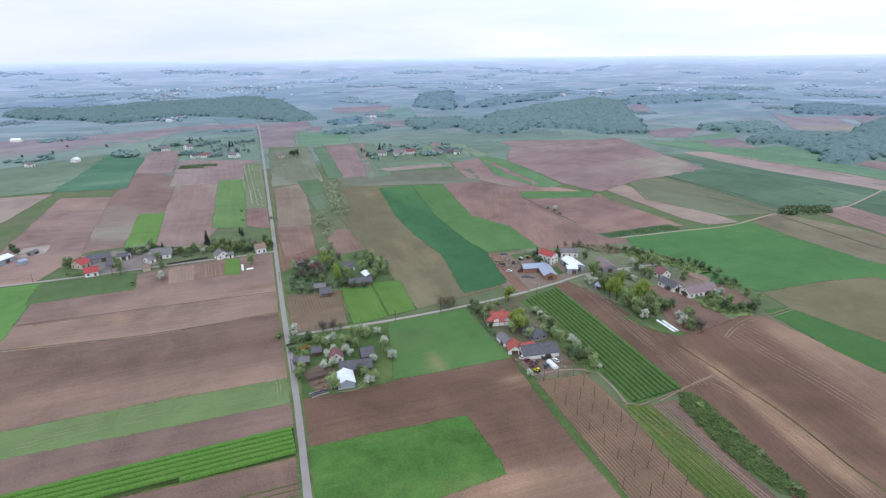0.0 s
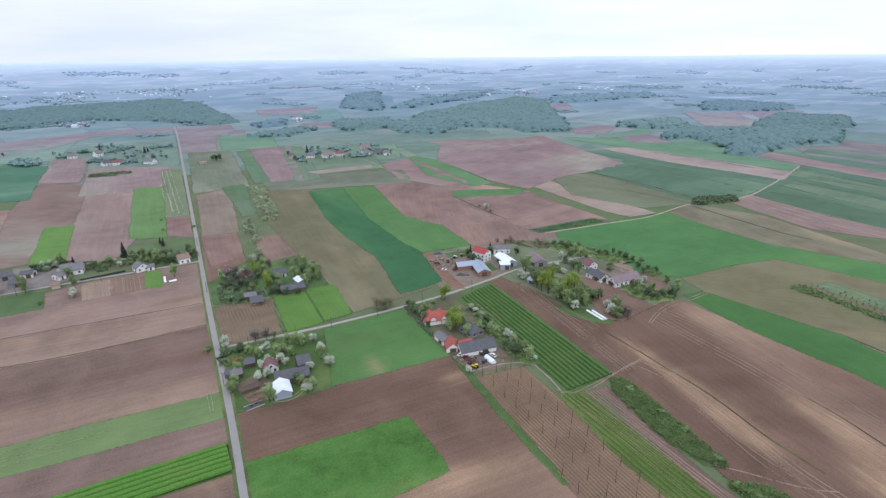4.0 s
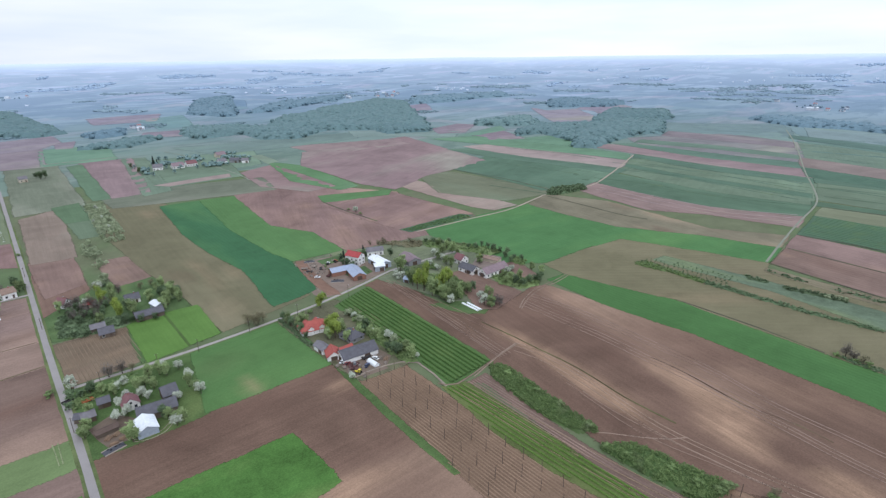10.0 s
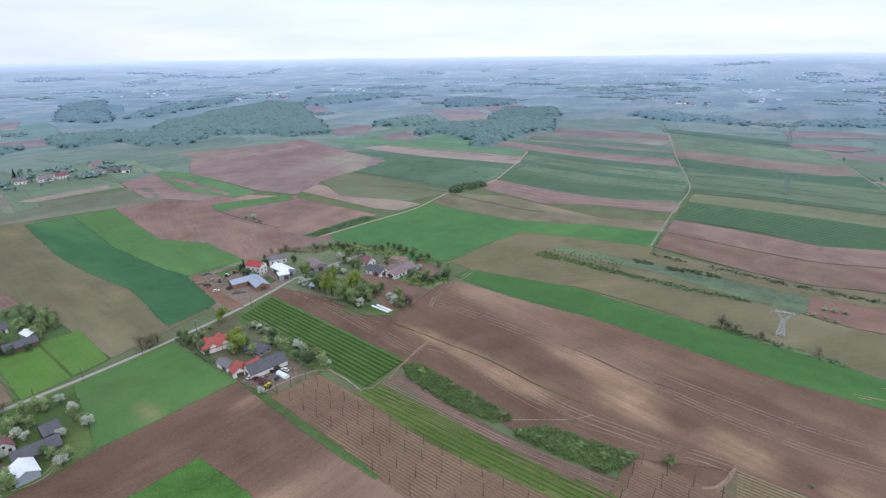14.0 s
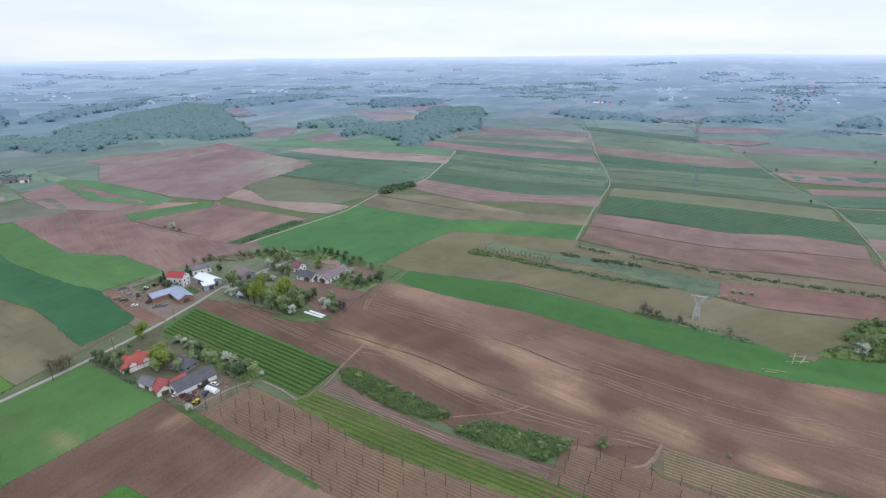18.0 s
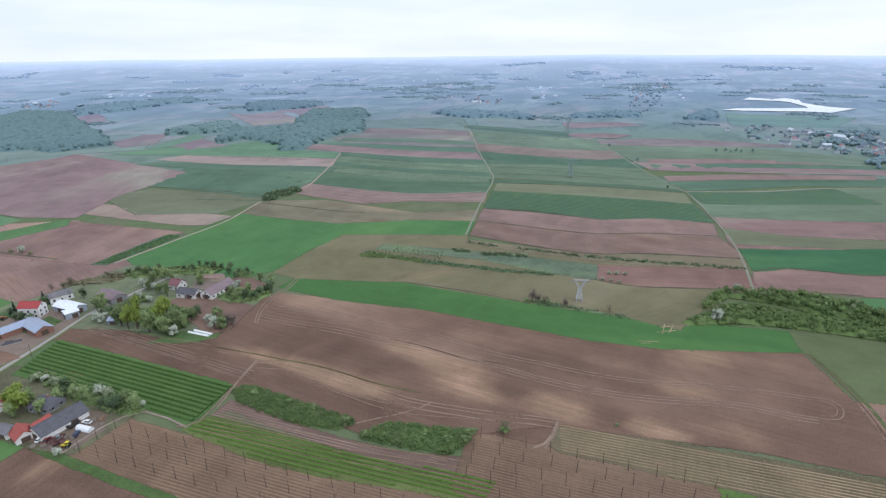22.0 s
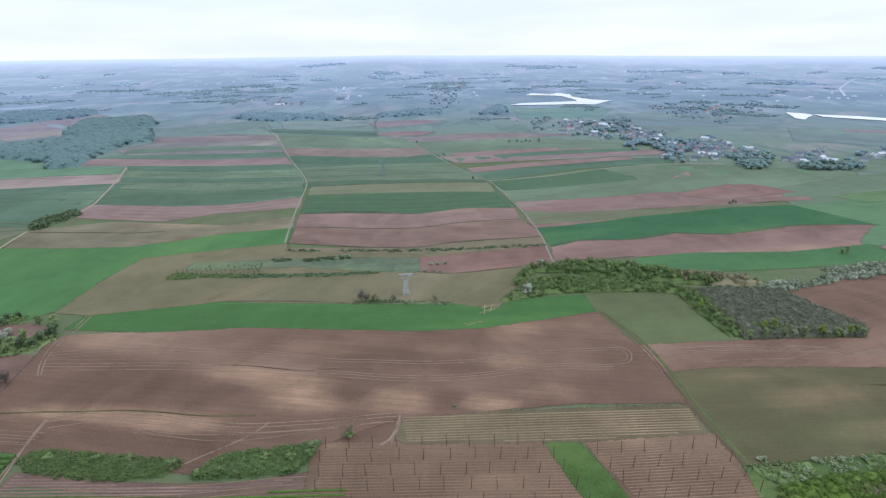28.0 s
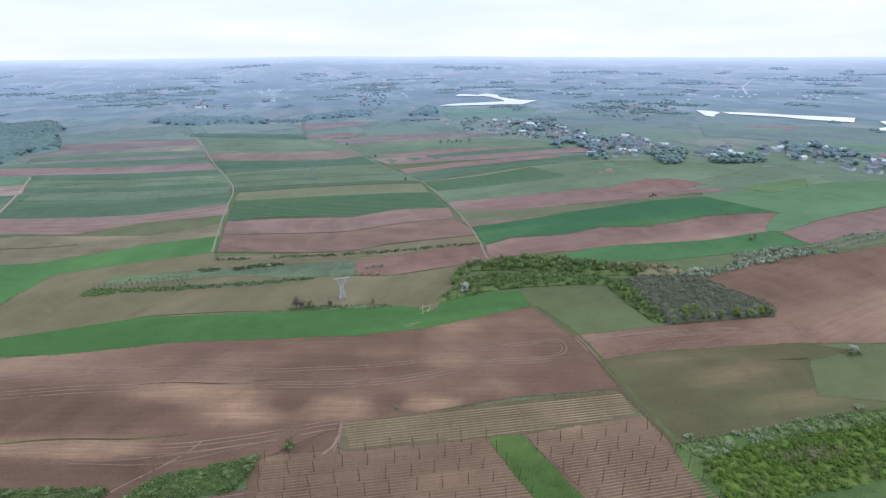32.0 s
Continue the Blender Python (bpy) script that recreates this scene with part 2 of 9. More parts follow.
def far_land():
    """The hazy distance: strips of fields, woods and meadows, paled by haze painted in towards the skyline."""
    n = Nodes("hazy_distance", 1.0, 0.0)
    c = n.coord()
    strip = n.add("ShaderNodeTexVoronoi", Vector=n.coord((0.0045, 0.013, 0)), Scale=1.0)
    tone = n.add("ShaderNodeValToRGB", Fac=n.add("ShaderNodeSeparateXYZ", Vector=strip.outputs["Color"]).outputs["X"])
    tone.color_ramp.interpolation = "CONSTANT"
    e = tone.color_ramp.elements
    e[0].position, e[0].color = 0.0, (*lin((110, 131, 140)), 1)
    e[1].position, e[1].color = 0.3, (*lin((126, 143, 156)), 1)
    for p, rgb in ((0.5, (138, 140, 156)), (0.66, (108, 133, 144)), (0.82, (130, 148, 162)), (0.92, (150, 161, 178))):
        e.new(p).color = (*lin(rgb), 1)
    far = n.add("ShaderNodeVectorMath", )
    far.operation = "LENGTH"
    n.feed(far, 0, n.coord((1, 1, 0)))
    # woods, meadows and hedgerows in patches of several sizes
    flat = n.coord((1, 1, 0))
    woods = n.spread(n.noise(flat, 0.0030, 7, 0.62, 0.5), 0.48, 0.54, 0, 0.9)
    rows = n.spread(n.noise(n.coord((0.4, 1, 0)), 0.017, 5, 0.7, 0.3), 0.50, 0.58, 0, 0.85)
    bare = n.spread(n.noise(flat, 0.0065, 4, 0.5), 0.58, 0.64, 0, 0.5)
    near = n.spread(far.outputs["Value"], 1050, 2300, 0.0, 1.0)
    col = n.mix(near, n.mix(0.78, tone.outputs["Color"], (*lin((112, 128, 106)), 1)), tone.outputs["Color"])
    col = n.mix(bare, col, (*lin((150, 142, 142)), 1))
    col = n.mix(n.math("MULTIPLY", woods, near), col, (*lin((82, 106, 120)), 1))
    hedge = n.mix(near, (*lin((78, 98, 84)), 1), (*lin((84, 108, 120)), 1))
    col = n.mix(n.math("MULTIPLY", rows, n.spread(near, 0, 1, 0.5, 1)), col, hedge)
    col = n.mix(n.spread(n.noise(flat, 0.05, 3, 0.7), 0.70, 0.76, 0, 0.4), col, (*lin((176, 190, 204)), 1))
    # painted haze: its share of the colour grows with distance
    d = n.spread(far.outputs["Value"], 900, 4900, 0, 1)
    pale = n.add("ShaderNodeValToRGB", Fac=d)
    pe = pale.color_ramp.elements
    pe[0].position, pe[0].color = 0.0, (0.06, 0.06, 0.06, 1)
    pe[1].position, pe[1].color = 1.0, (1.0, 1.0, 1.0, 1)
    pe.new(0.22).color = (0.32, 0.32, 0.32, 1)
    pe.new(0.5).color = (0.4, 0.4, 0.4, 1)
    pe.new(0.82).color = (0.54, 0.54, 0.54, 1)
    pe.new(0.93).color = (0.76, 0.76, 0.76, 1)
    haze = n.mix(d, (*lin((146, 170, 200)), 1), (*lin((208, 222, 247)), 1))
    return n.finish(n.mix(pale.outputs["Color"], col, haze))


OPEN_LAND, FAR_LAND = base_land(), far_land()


def make_ground():
    """One sheet in rings round the camera's foot, out to the skyline."""
    seg, radii = 360, [0.0]
    r = 6.0
    while r < 4880:
        radii.append(r)
        r = min(r * 1.03 + 0.6, r + 40)
    radii.append(4880.0)
    verts, faces, kinds = [(0, 0, 0)], [], []
    for r in radii[1:]:
        for i in range(seg):
            a = 2 * math.pi * i / seg
            x, y = r * math.cos(a), r * math.sin(a)
            z = ground(x, y)
            verts.append((x, y, z))
    for i in range(seg):
        faces.append((0, 1 + i, 1 + (i + 1) % seg))
        kinds.append(0)
    for k in range(len(radii) - 2):
        a, b = 1 + k * seg, 1 + (k + 1) * seg
        for i in range(seg):
            j = (i + 1) % seg
            faces.append((a + i, b + i, b + j, a + j))
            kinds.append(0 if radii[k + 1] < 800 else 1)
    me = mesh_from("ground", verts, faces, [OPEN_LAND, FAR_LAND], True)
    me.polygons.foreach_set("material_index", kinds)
    tagged(new("ground", me), "open farmland of grass and soil rolling to a hazy horizon", "ground", kind="structure")


make_ground()


def outline(points, step, jitter, seed):
    """Points along a closed outline, close together and slightly uneven."""
    rnd, out = random.Random(seed), []
    for (x0, y0), (x1, y1) in zip(points, points[1:] + points[:1]):
        m = max(1, int(math.hypot(x1 - x0, y1 - y0) / step))
        for i in range(m):
            u = i / m
            j = 0 if i == 0 else jitter
            out.append((x0 + (x1 - x0) * u + rnd.uniform(-j, j), y0 + (y1 - y0) * u + rnd.uniform(-j, j)))
    return out


field_count = [0]


def sheet(name, points, material, rgb, lift, turn=0.0, cut=16.0, pale=(), soft=1.0):
    """A patch of ground cover that follows the land. turn: the way of its rows, in degrees."""
    field_count[0] += 1
    cx = sum(p[0] for p in points) / len(points)
    cy = sum(p[1] for p in points) / len(points)
    r = math.hypot(cx, cy)
    cut = max(cut, r * 0.04) if not pale else max(4.5, r * 0.02)
    ring = outline(points, max(7.0, r * 0.02), max(0.35, r * 0.0012), field_count[0])
    a = radians(turn)
    ca, sa = math.cos(a), math.sin(a)
    reach = math.sqrt(abs(sum(p[0] * q[1] - q[0] * p[1] for p, q in zip(points, points[1:] + points[:1]))))
    wide = min(1.2 + 0.006 * r, 0.06 * reach) * soft
    area = sum(p[0] * q[1] - q[0] * p[1] for p, q in zip(ring, ring[1:] + ring[:1]))
    inner, outer = [], []
    for i, (x, y) in enumerate(ring):
        p, q = ring[i - 1], ring[(i + 1) % len(ring)]
        away = (Vector((y - p[1], p[0] - x)).normalized() + Vector((q[1] - y, x - q[0])).normalized()) * (1 if area > 0 else -1)
        away = away.normalized() * wide
        inner.append((x - away.x * 0.15, y - away.y * 0.15))
        outer.append((x + away.x, y + away.y))
    bm = bmesh.new()
    thin = bm.verts.layers.float.new("thin")
    def corner(p, value):
        v = bm.verts.new(((p[0] - cx) * ca + (p[1] - cy) * sa, (p[1] - cy) * ca - (p[0] - cx) * sa, 0))
        v[thin] = value
        return v
    core = [corner(p, 0.0) for p in inner]
    bm.faces.new(core)
    if soft:
        rim = [corner(p, 1.0) for p in outer]
        for i in range(len(core)):
            j = (i + 1) % len(core)
            bm.faces.new((core[i], core[j], rim[j], rim[i]))
    for axis in (0, 1):
        lo, hi = min(v.co[axis] for v in bm.verts), max(v.co[axis] for v in bm.verts)
        q = lo + cut
        while q < hi - 1:
            co, no = Vector((0, 0, 0)), Vector((0, 0, 0))
            co[axis], no[axis] = q, 1
            bmesh.ops.bisect_plane(bm, geom=bm.verts[:] + bm.edges[:] + bm.faces[:], plane_co=co, plane_no=no)
            q += cut
    bmesh.ops.triangulate(bm, faces=[f for f in bm.faces if len(f.verts) > 4])
    up = (lift + 0.00015 * field_count[0]) * (1 + r / 700)
    for v in bm.verts:
        x, y = cx + v.co.x * ca - v.co.y * sa, cy + v.co.x * sa + v.co.y * ca
        v.co.z = ground(x, y) + up
    bm.normal_update()
    bmesh.ops.reverse_faces(bm, faces=[f for f in bm.faces if f.normal.z < 0])
    for f in bm.faces:
        f.smooth = True
    ob = part(name, bm, material, None)
    ob.matrix_world = pose(cx, cy, 0, 0, 0, turn)
    if pale:
        # rises where the pale subsoil shows (above 0) and damp hollows (below 0)
        tone = ob.data.attributes.new("subsoil", "FLOAT", "POINT")
        for v in ob.data.vertices:
            x, y = cx + v.co.x * ca - v.co.y * sa, cy + v.co.x * sa + v.co.y * ca
            wob = 0.25 * noise.noise((x * 0.035, y * 0.035, 1.0)) + 0.12 * noise.noise((x * 0.11, y * 0.11, 4.0))
            k = 0.0
            for px, py, rx, ry, amount in pale:
                u, w = ((x - px) * ca + (y - py) * sa) / rx, ((y - py) * ca - (x - px) * sa) / ry
                k += amount * math.exp(-((u * u + w * w) * (1 + wob * 2)) ** 1.4)
            tone.data[v.index].value = max(-1, min(1, k * (1 + wob)))
    ob.color = (*lin(rgb), 1)
    return ob


LOOKS = {
    "soil": ("ploughed_field", SOIL, "bare brown ploughed field with faint furrows", "field"),
    "crop": ("crop_field", CROP, "even green field of young crop", "field"),
    "grass": ("grass_strip", GRASS, "rough green grass between fields", "grass"),
    "meadow": ("meadow", MEADOW, "thin grey-green meadow with bare streaks", "meadow"),
}


def soil_patches(points, seed):
    """Paler rises and damper hollows at random places of a field: place, length and width, strength."""
    rnd = random.Random(seed)
    xs, ys = [p[0] for p in points], [p[1] for p in points]
    size = min(max(xs) - min(xs), max(ys) - min(ys))
    out = []
    for _ in range(9):
        u, v = rnd.random(), rnd.random()
        long = rnd.uniform(0.10, 0.30) * size
        out.append((min(xs) + u * (max(xs) - min(xs)), min(ys) + v * (max(ys) - min(ys)), long, long * rnd.uniform(0.25, 0.5), rnd.choice((0.3, 0.4, 0.22, -0.3, -0.4))))
    return out


def field(kind, layer, rgb, turn, *points, pale=()):
    name, material, label, category = LOOKS[kind]
    away = math.hypot(sum(p[0] for p in points) / len(points), sum(p[1] for p in points) / len(points))
    # far off, take the materials that hold haze in their colour
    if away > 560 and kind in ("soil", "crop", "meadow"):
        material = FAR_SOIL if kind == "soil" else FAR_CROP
    elif kind in ("soil", "meadow") and layer == 1 and not pale:
        pale = soil_patches(points, field_count[0])
    ob = sheet(name, list(points), material, rgb, 0.06 + 0.05 * layer, turn, pale=pale)
    tagged(ob, label, category, kind="structure")


ribbon_count = [0]


def ribbon(name, label, width, rgb, material, lift, points):
    """A road or track along a line of points, with slightly uneven edges."""
    line = []
    n = len(points)
    ribbon_count[0] += 1
    lift += 0.002 * (ribbon_count[0] % 12)
    for i in range(n - 1):
        p0, p1, p2, p3 = (Vector(points[min(n - 1, max(0, j))]) for j in (i - 1, i, i + 1, i + 2))
        m = max(2, int((p2 - p1).length / 9))
        for k in range(m):
            u = k / m
            line.append(0.5 * (2 * p1 + (p2 - p0) * u + (2 * p0 - 5 * p1 + 4 * p2 - p3) * u * u + (3 * p1 - p0 - 3 * p2 + p3) * u ** 3))
    line.append(Vector(points[-1]))
    rnd = random.Random(n * 31 + int(width * 10))
    verts, faces = [], []
    for i, p in enumerate(line):
        d = (line[min(i + 1, len(line) - 1)] - line[max(i - 1, 0)]).normalized()
        s = Vector((d.y, -d.x))
        r = p.length
        up = lift * (1 + r / 800)
        for side in (-0.5, -0.42, 0.42, 0.5):
            w = width * side * (1 + (rnd.uniform(-0.08, 0.08) if abs(side) > 0.45 else 0))
            q = p + s * w
            verts.append((q.x, q.y, ground(q.x, q.y) + up - (0 if abs(side) < 0.45 else 0.10)))
        if i:
            b = 4 * i
            faces += [(b - 4 + k, b - 3 + k, b + 1 + k, b + k) for k in range(3)]
    ob = new(name, mesh_from(name, verts, faces, [material], True))
    ob.color = (*lin(rgb), 1)
    return tagged(ob, label, "road" if name == "road" else "track", kind="structure")


def road_material(name, grain, spots):
    n = Nodes(name, 0.9, 0.2)
    own = n.add("ShaderNodeObjectInfo")
    c = n.coord()
    k = n.spread(n.noise(c, 0.15, 4, 0.6), 0.3, 0.7, 1 - spots, 1 + spots)
    k = n.math("ADD", k, n.spread(n.noise(c, 2.5, 3, 0.7), 0.3, 0.7, -grain, grain))
    return n.finish(n.times(own.outputs["Color"], k), n.noise(c, 4.0, 3), 0.3, 0.03)


def pressed_soil():
    """Wheel marks: crumbly soil, pressed and pale in places only."""
    n = Nodes("pressed_soil", 0.95, 0.08)
    own = n.add("ShaderNodeObjectInfo")
    c = n.coord()
    k = n.add_up(n.spread(n.noise(c, 0.12, 3, 0.6), 0.3, 0.7, 0.92, 1.08), n.spread(n.noise(c, 3.0, 3, 0.7), 0.3, 0.7, -0.1, 0.1))
    patchy = n.add_up(n.noise(c, 0.06, 3, 0.6), n.spread(n.noise(c, 2.2, 4, 0.8), 0.3, 0.7, -0.22, 0.22))
    n.feed(n.bsdf, "Alpha", n.spread(patchy, 0.28, 0.46, 0.15, 0.95))
    return n.finish(n.times(own.outputs["Color"], k), n.noise(c, 4.0, 3), 0.3, 0.03)


PRESSED = pressed_soil()
ASPHALT = road_material("worn_asphalt", 0.06, 0.07)
GRAVEL = road_material("pale_gravel", 0.12, 0.16)
VERGE_LIFT = 0.20
LOOKS["yard"] = ("farmyard", GRAVEL, "bare trodden farmyard of gravel and dirt", "yard")
ROADS = {
    "verge": ("verge", "strip of green grass on both sides of the road", GRASS),
    "asphalt": ("road", "narrow straight road of worn pale grey asphalt", ASPHALT),
    "lane": ("road", "narrow pale grey asphalt lane past the farms", ASPHALT),
    "track": ("farm_track", "pale dusty farm track between fields", GRAVEL),
}


def way(kind, width, rgb, *points):
    name, label, material = ROADS[kind]
    ribbon(name, label, width, rgb, material, VERGE_LIFT if kind == "verge" else 0.23, list(points))


# ---- fields ----
# Colours of the farther fields have haze mixed in, more with distance.
field("soil", 1, (135, 129, 142), 16, (225, 1719), (414, 1775), (346, 1543), (219, 1564))
field("soil", 1, (132, 123, 133), -11, (272, 1324), (360, 1307), (323, 1211), (254, 1257))
field("crop", 1, (110, 138, 141), 32, (322, 1599), (444, 1674), (385, 1369), (314, 1350))
field("crop", 1, (109, 133, 154), -65, (690, 2025), (728, 1942), (640, 1687), (578, 1653))
field("soil", 1, (135, 129, 143), 12, (1064, 1419), (1137, 1434), (1023, 1264), (957, 1262))
field("soil", 1, (137, 131, 142), -62, (1254, 1083), (1228, 1004), (1314, 970), (1186, 820), (1094, 766), (1039, 818), (1109, 910))
field("soil", 1, (138, 132, 145), 5, (1381, 971), (1436, 975), (1318, 852), (1220, 823))
field("soil", 1, (131, 121, 129), 21, (746, 915), (850, 955), (870, 919), (754, 828), (703, 844))
field("soil", 1, (130, 118, 126), 15, (734, 778), (838, 805), (779, 687), (722, 725))
field("crop", 1, (119, 136, 132), -44, (598, 1015), (689, 928), (754, 843), (700, 796), (566, 938))
field("crop", 1, (104, 133, 117), 21, (710, 793), (899, 866), (849, 803), (748, 780))
field("crop", 1, (101, 131, 110), -17, (747, 702), (838, 674), (840, 607), (769, 561), (736, 647))
field("crop", 1, (108, 126, 122), -10, (255, 1055), (600, 995), (555, 919), (288, 936))
field("soil", 1, (136, 120, 119), -24, (421, 935), (589, 858), (589, 790), (424, 805))
field("crop", 1, (114, 133, 145), 31, (-104, 1556), (-21, 1606), (-1, 1414), (-71, 1387))
field("crop", 1, (122, 140, 148), 20, (-343, 1459), (-206, 1509), (-170, 1405), (-290, 1310))
field("crop", 1, (121, 142, 169), 58, (-776, 2232), (-620, 2482), (-464, 2182), (-655, 2048))
field("soil", 1, (131, 122, 131), 22, (106, 1271), (139, 1284), (121, 1178), (97, 1175))
field("crop", 1, (111, 130, 133), -56, (1218, 600), (1324, 440), (1131, 335), (1077, 491))
field("crop", 1, (94, 118, 111), 83, (1086, 335), (1060, 133), (1019, 126), (976, 289))
field("soil", 1, (142, 134, 138), -32, (1066, 117), (1105, 92), (1072, 63), (1023, 90))
field("soil", 1, (132, 122, 131), -78, (1282, 166), (1307, 46), (1247, -3), (1169, 141))
field("crop", 1, (121, 138, 140), 88, (1335, 394), (1330, 255), (1235, 159), (1141, 323))
field("crop", 1, (109, 137, 137), 84, (1567, -203), (1541, -470), (1299, -361), (1308, -184))
field("crop", 1, (111, 129, 131), 67, (1092, -691), (987, -939), (901, -1026), (795, -910), (844, -757), (924, -599))
field("soil", 1, (132, 123, 132), 63, (1061, -773), (1016, -864), (968, -802), (999, -741))
field("crop", 1, (103, 133, 117), 72, (844, -757), (795, -910), (742, -853), (757, -731))
field("crop", 1, (112, 131, 139), 67, (1394, -437), (1269, -740), (1159, -718), (1147, -411))
field("soil", 1, (135, 129, 142), 72, (1509, 1033), (1460, 885), (1273, 804), (1317, 965))
field("crop", 1, (97, 128, 101), 85, (745, -271), (725, -511), (675, -511), (685, -328))
field("soil", 1, (132, 116, 113), 87, (687, -313), (679, -480), (628, -415), (601, -234))
field("soil", 1, (119, 100, 92), 4, (-1, 322), (-71, 316), (-147, 322), (-212, 331), (-173.9, 229.0), (-120.2, 243.8), (-61.2, 245.4), (-1.6, 245.2), pale=((-16, 285, 30, 8, -0.5), (-72, 286, 40, 7, -0.35), (-105, 265, 50, 9, 0.2), (-122, 292, 30, 6, -0.35), (-51, 291, 30, 5, 0.2),))
field("soil", 1, (137, 117, 107), 1, (-2, 355), (-83, 354), (-149, 353), (-173, 351), (-212, 331), (-147, 322), (-71, 316), (-1, 322))
field("soil", 1, (131, 112, 106), 6, (1, 433), (-23, 433), (-75, 425), (-95, 417), (-151, 386), (-149, 353), (-83, 354), (-2, 355))
field("crop", 1, (92, 130, 76), -6, (-156, 420), (-181, 420), (-222, 428), (-197, 329), (-152, 335))
field("crop", 2, (85, 106, 73), 1, (-98, 420), (-156, 419), (-154, 386), (-94, 390))
field("crop", 1, (108, 127, 87), 0, (-1.3, 245.1), (-61.2, 245.4), (-120.2, 243.8), (-177.1, 234.7), (-168.0, 218.3), (-113.0, 223.0), (-1.1, 223.3))
field("soil", 1, (124, 105, 98), 0, (-1.1, 223.3), (-113.0, 223.0), (-168.0, 218.3), (-154.8, 194.7), (-104.7, 199.0), (-1.4, 204.2))
field("grass", 1, (56, 71, 41), 3, (-1.4, 204.2), (-104.7, 199.0), (-154.8, 194.7), (-148.0, 182.4), (-67.4, 185.5), (-0.4, 186.1))
field("soil", 1, (122, 102, 93), 1, (-0.4, 186.1), (-67.4, 185.5), (-115.1, 183.2), (-93.4, 130.8), (-1.4, 106.6), (1.3, 161.6))
field("soil", 2, (147, 128, 116), -85, (-58, 425), (-75, 422), (-72, 393), (-55, 395))
field("soil", 2, (128, 107, 98), -85, (-37, 431), (-58, 425), (-55, 395), (-35, 397))
field("crop", 2, (96, 128, 70), -87, (-27, 432), (-37, 430), (-35, 397), (-25, 396))
field("soil", 1, (136, 116, 112), -11, (-211, 508), (-220, 704), (-164, 693), (-148, 515), (-146, 486), (-163, 426), (-183, 426), (-214, 431), (-218, 442))
field("soil", 1, (126, 107, 102), -35, (-167, 694), (-164, 836), (-113, 801), (-106, 676), (-105, 604), (-124, 606), (-116, 493), (-146, 486))
field("crop", 2, (98, 130, 74), -86, (-103, 603), (-124, 606), (-116, 487), (-95, 486))
field("soil", 1, (137, 118, 114), -88, (-55, 736), (-105, 735), (-102, 603), (-95, 486), (-61, 468), (-48, 524))
field("crop", 2, (100, 128, 84), -89, (-28, 750), (-55, 749), (-50, 528), (-23, 519))
field("meadow", 1, (112, 122, 98), 90, (-4, 848), (-28, 850), (-28, 750), (-24, 594), (-2, 590))
field("soil", 1, (131, 108, 105), 88, (2, 588), (-20, 592), (-21, 524), (1, 506))
field("soil", 1, (139, 122, 122), -86, (-2, 870), (-120, 929), (-113, 801), (-113, 738), (-55, 736), (-28, 750), (-29, 850))
field("crop", 1, (77, 114, 95), -3, (-248, 1034), (-239, 744), (-164, 740), (-183, 985))
field("soil", 2, (136, 119, 119), -87, (-133, 1032), (-178, 1038), (-167, 842), (-123, 820))
field("soil", 1, (135, 127, 136), 33, (-2, 1303), (-148, 1308), (-230, 1152), (-331, 1089), (-394, 1038), (-451, 1015), (-557, 1274), (-370, 1301), (-168, 1394), (-1, 1414))
field("crop", 1, (119, 137, 132), 49, (-172, 1322), (-329, 1144), (-403, 1063), (-362, 943), (-261, 1038), (-181, 1039))
field("meadow", 1, (106, 123, 108), 37, (-243, 1033), (-362, 943), (-412, 917), (-345, 754), (-291, 738), (-243, 745))
field("soil", 1, (148, 133, 128), 4, (-238, 729), (-286, 725), (-331, 721), (-290, 619), (-248, 614))
field("soil", 1, (129, 108, 101), 89, (7, 514), (34, 508), (33, 437), (9, 424))
field("soil", 1, (130, 117, 107), 88, (12, 679), (45, 697), (37, 507), (9, 509))
field("soil", 1, (110, 117, 102), 89, (16, 994), (75, 992), (70, 703), (10, 695))
field("soil", 1, (122, 100, 90), -88, (3, 479), (31, 478), (33, 423), (14, 403), (1, 388))
field("meadow", 1, (101, 117, 97), 88, (46, 707), (71, 709), (65, 557), (48, 559))
field("crop", 2, (91, 113, 88), 89, (42, 708), (66, 712), (64, 624), (45, 627))
field("meadow", 1, (108, 105, 84), 88, (74, 701), (137, 635), (132, 452), (136, 348), (144, 313), (83, 299), (81, 368), (73, 439), (67, 533))
field("soil", 1, (128, 108, 100), -88, (47, 481), (75, 480), (77, 423), (50, 417))
field("grass", 1, (83, 104, 69), -89, (33, 423), (77, 423), (78, 357), (80, 298), (38.7, 292.7), (42, 345), (6, 350), (3, 394))
field("soil", 1, (112, 99, 85), 0, (5, 345), (42, 345), (40.8, 295.0), (7.2, 288.9))
field("crop", 2, (90, 122, 64), 90, (42, 345), (62, 348), (61, 294), (41.1, 291.0))
field("crop", 2, (90, 122, 65), 88, (64, 348), (82, 347), (80, 298), (63, 295))
field("crop", 2, (61, 101, 71), -88, (131, 626), (167, 621), (155, 490), (158, 418), (163, 382), (152, 319), (120, 312), (130, 390), (123, 447), (121, 512))
field("crop", 1, (84, 118, 75), 84, (167, 621), (207, 610), (198, 532), (193, 482), (214, 439), (211, 378), (163, 382), (158, 418), (155, 490))
field("soil", 1, (130, 108, 104), 70, (208, 619), (295, 609), (355, 507), (304, 417), (283, 359), (211, 373), (214, 439), (193, 482), (198, 532))
field("crop", 2, (87, 120, 81), -19, (277, 548), (358, 521), (340, 502), (269, 520))
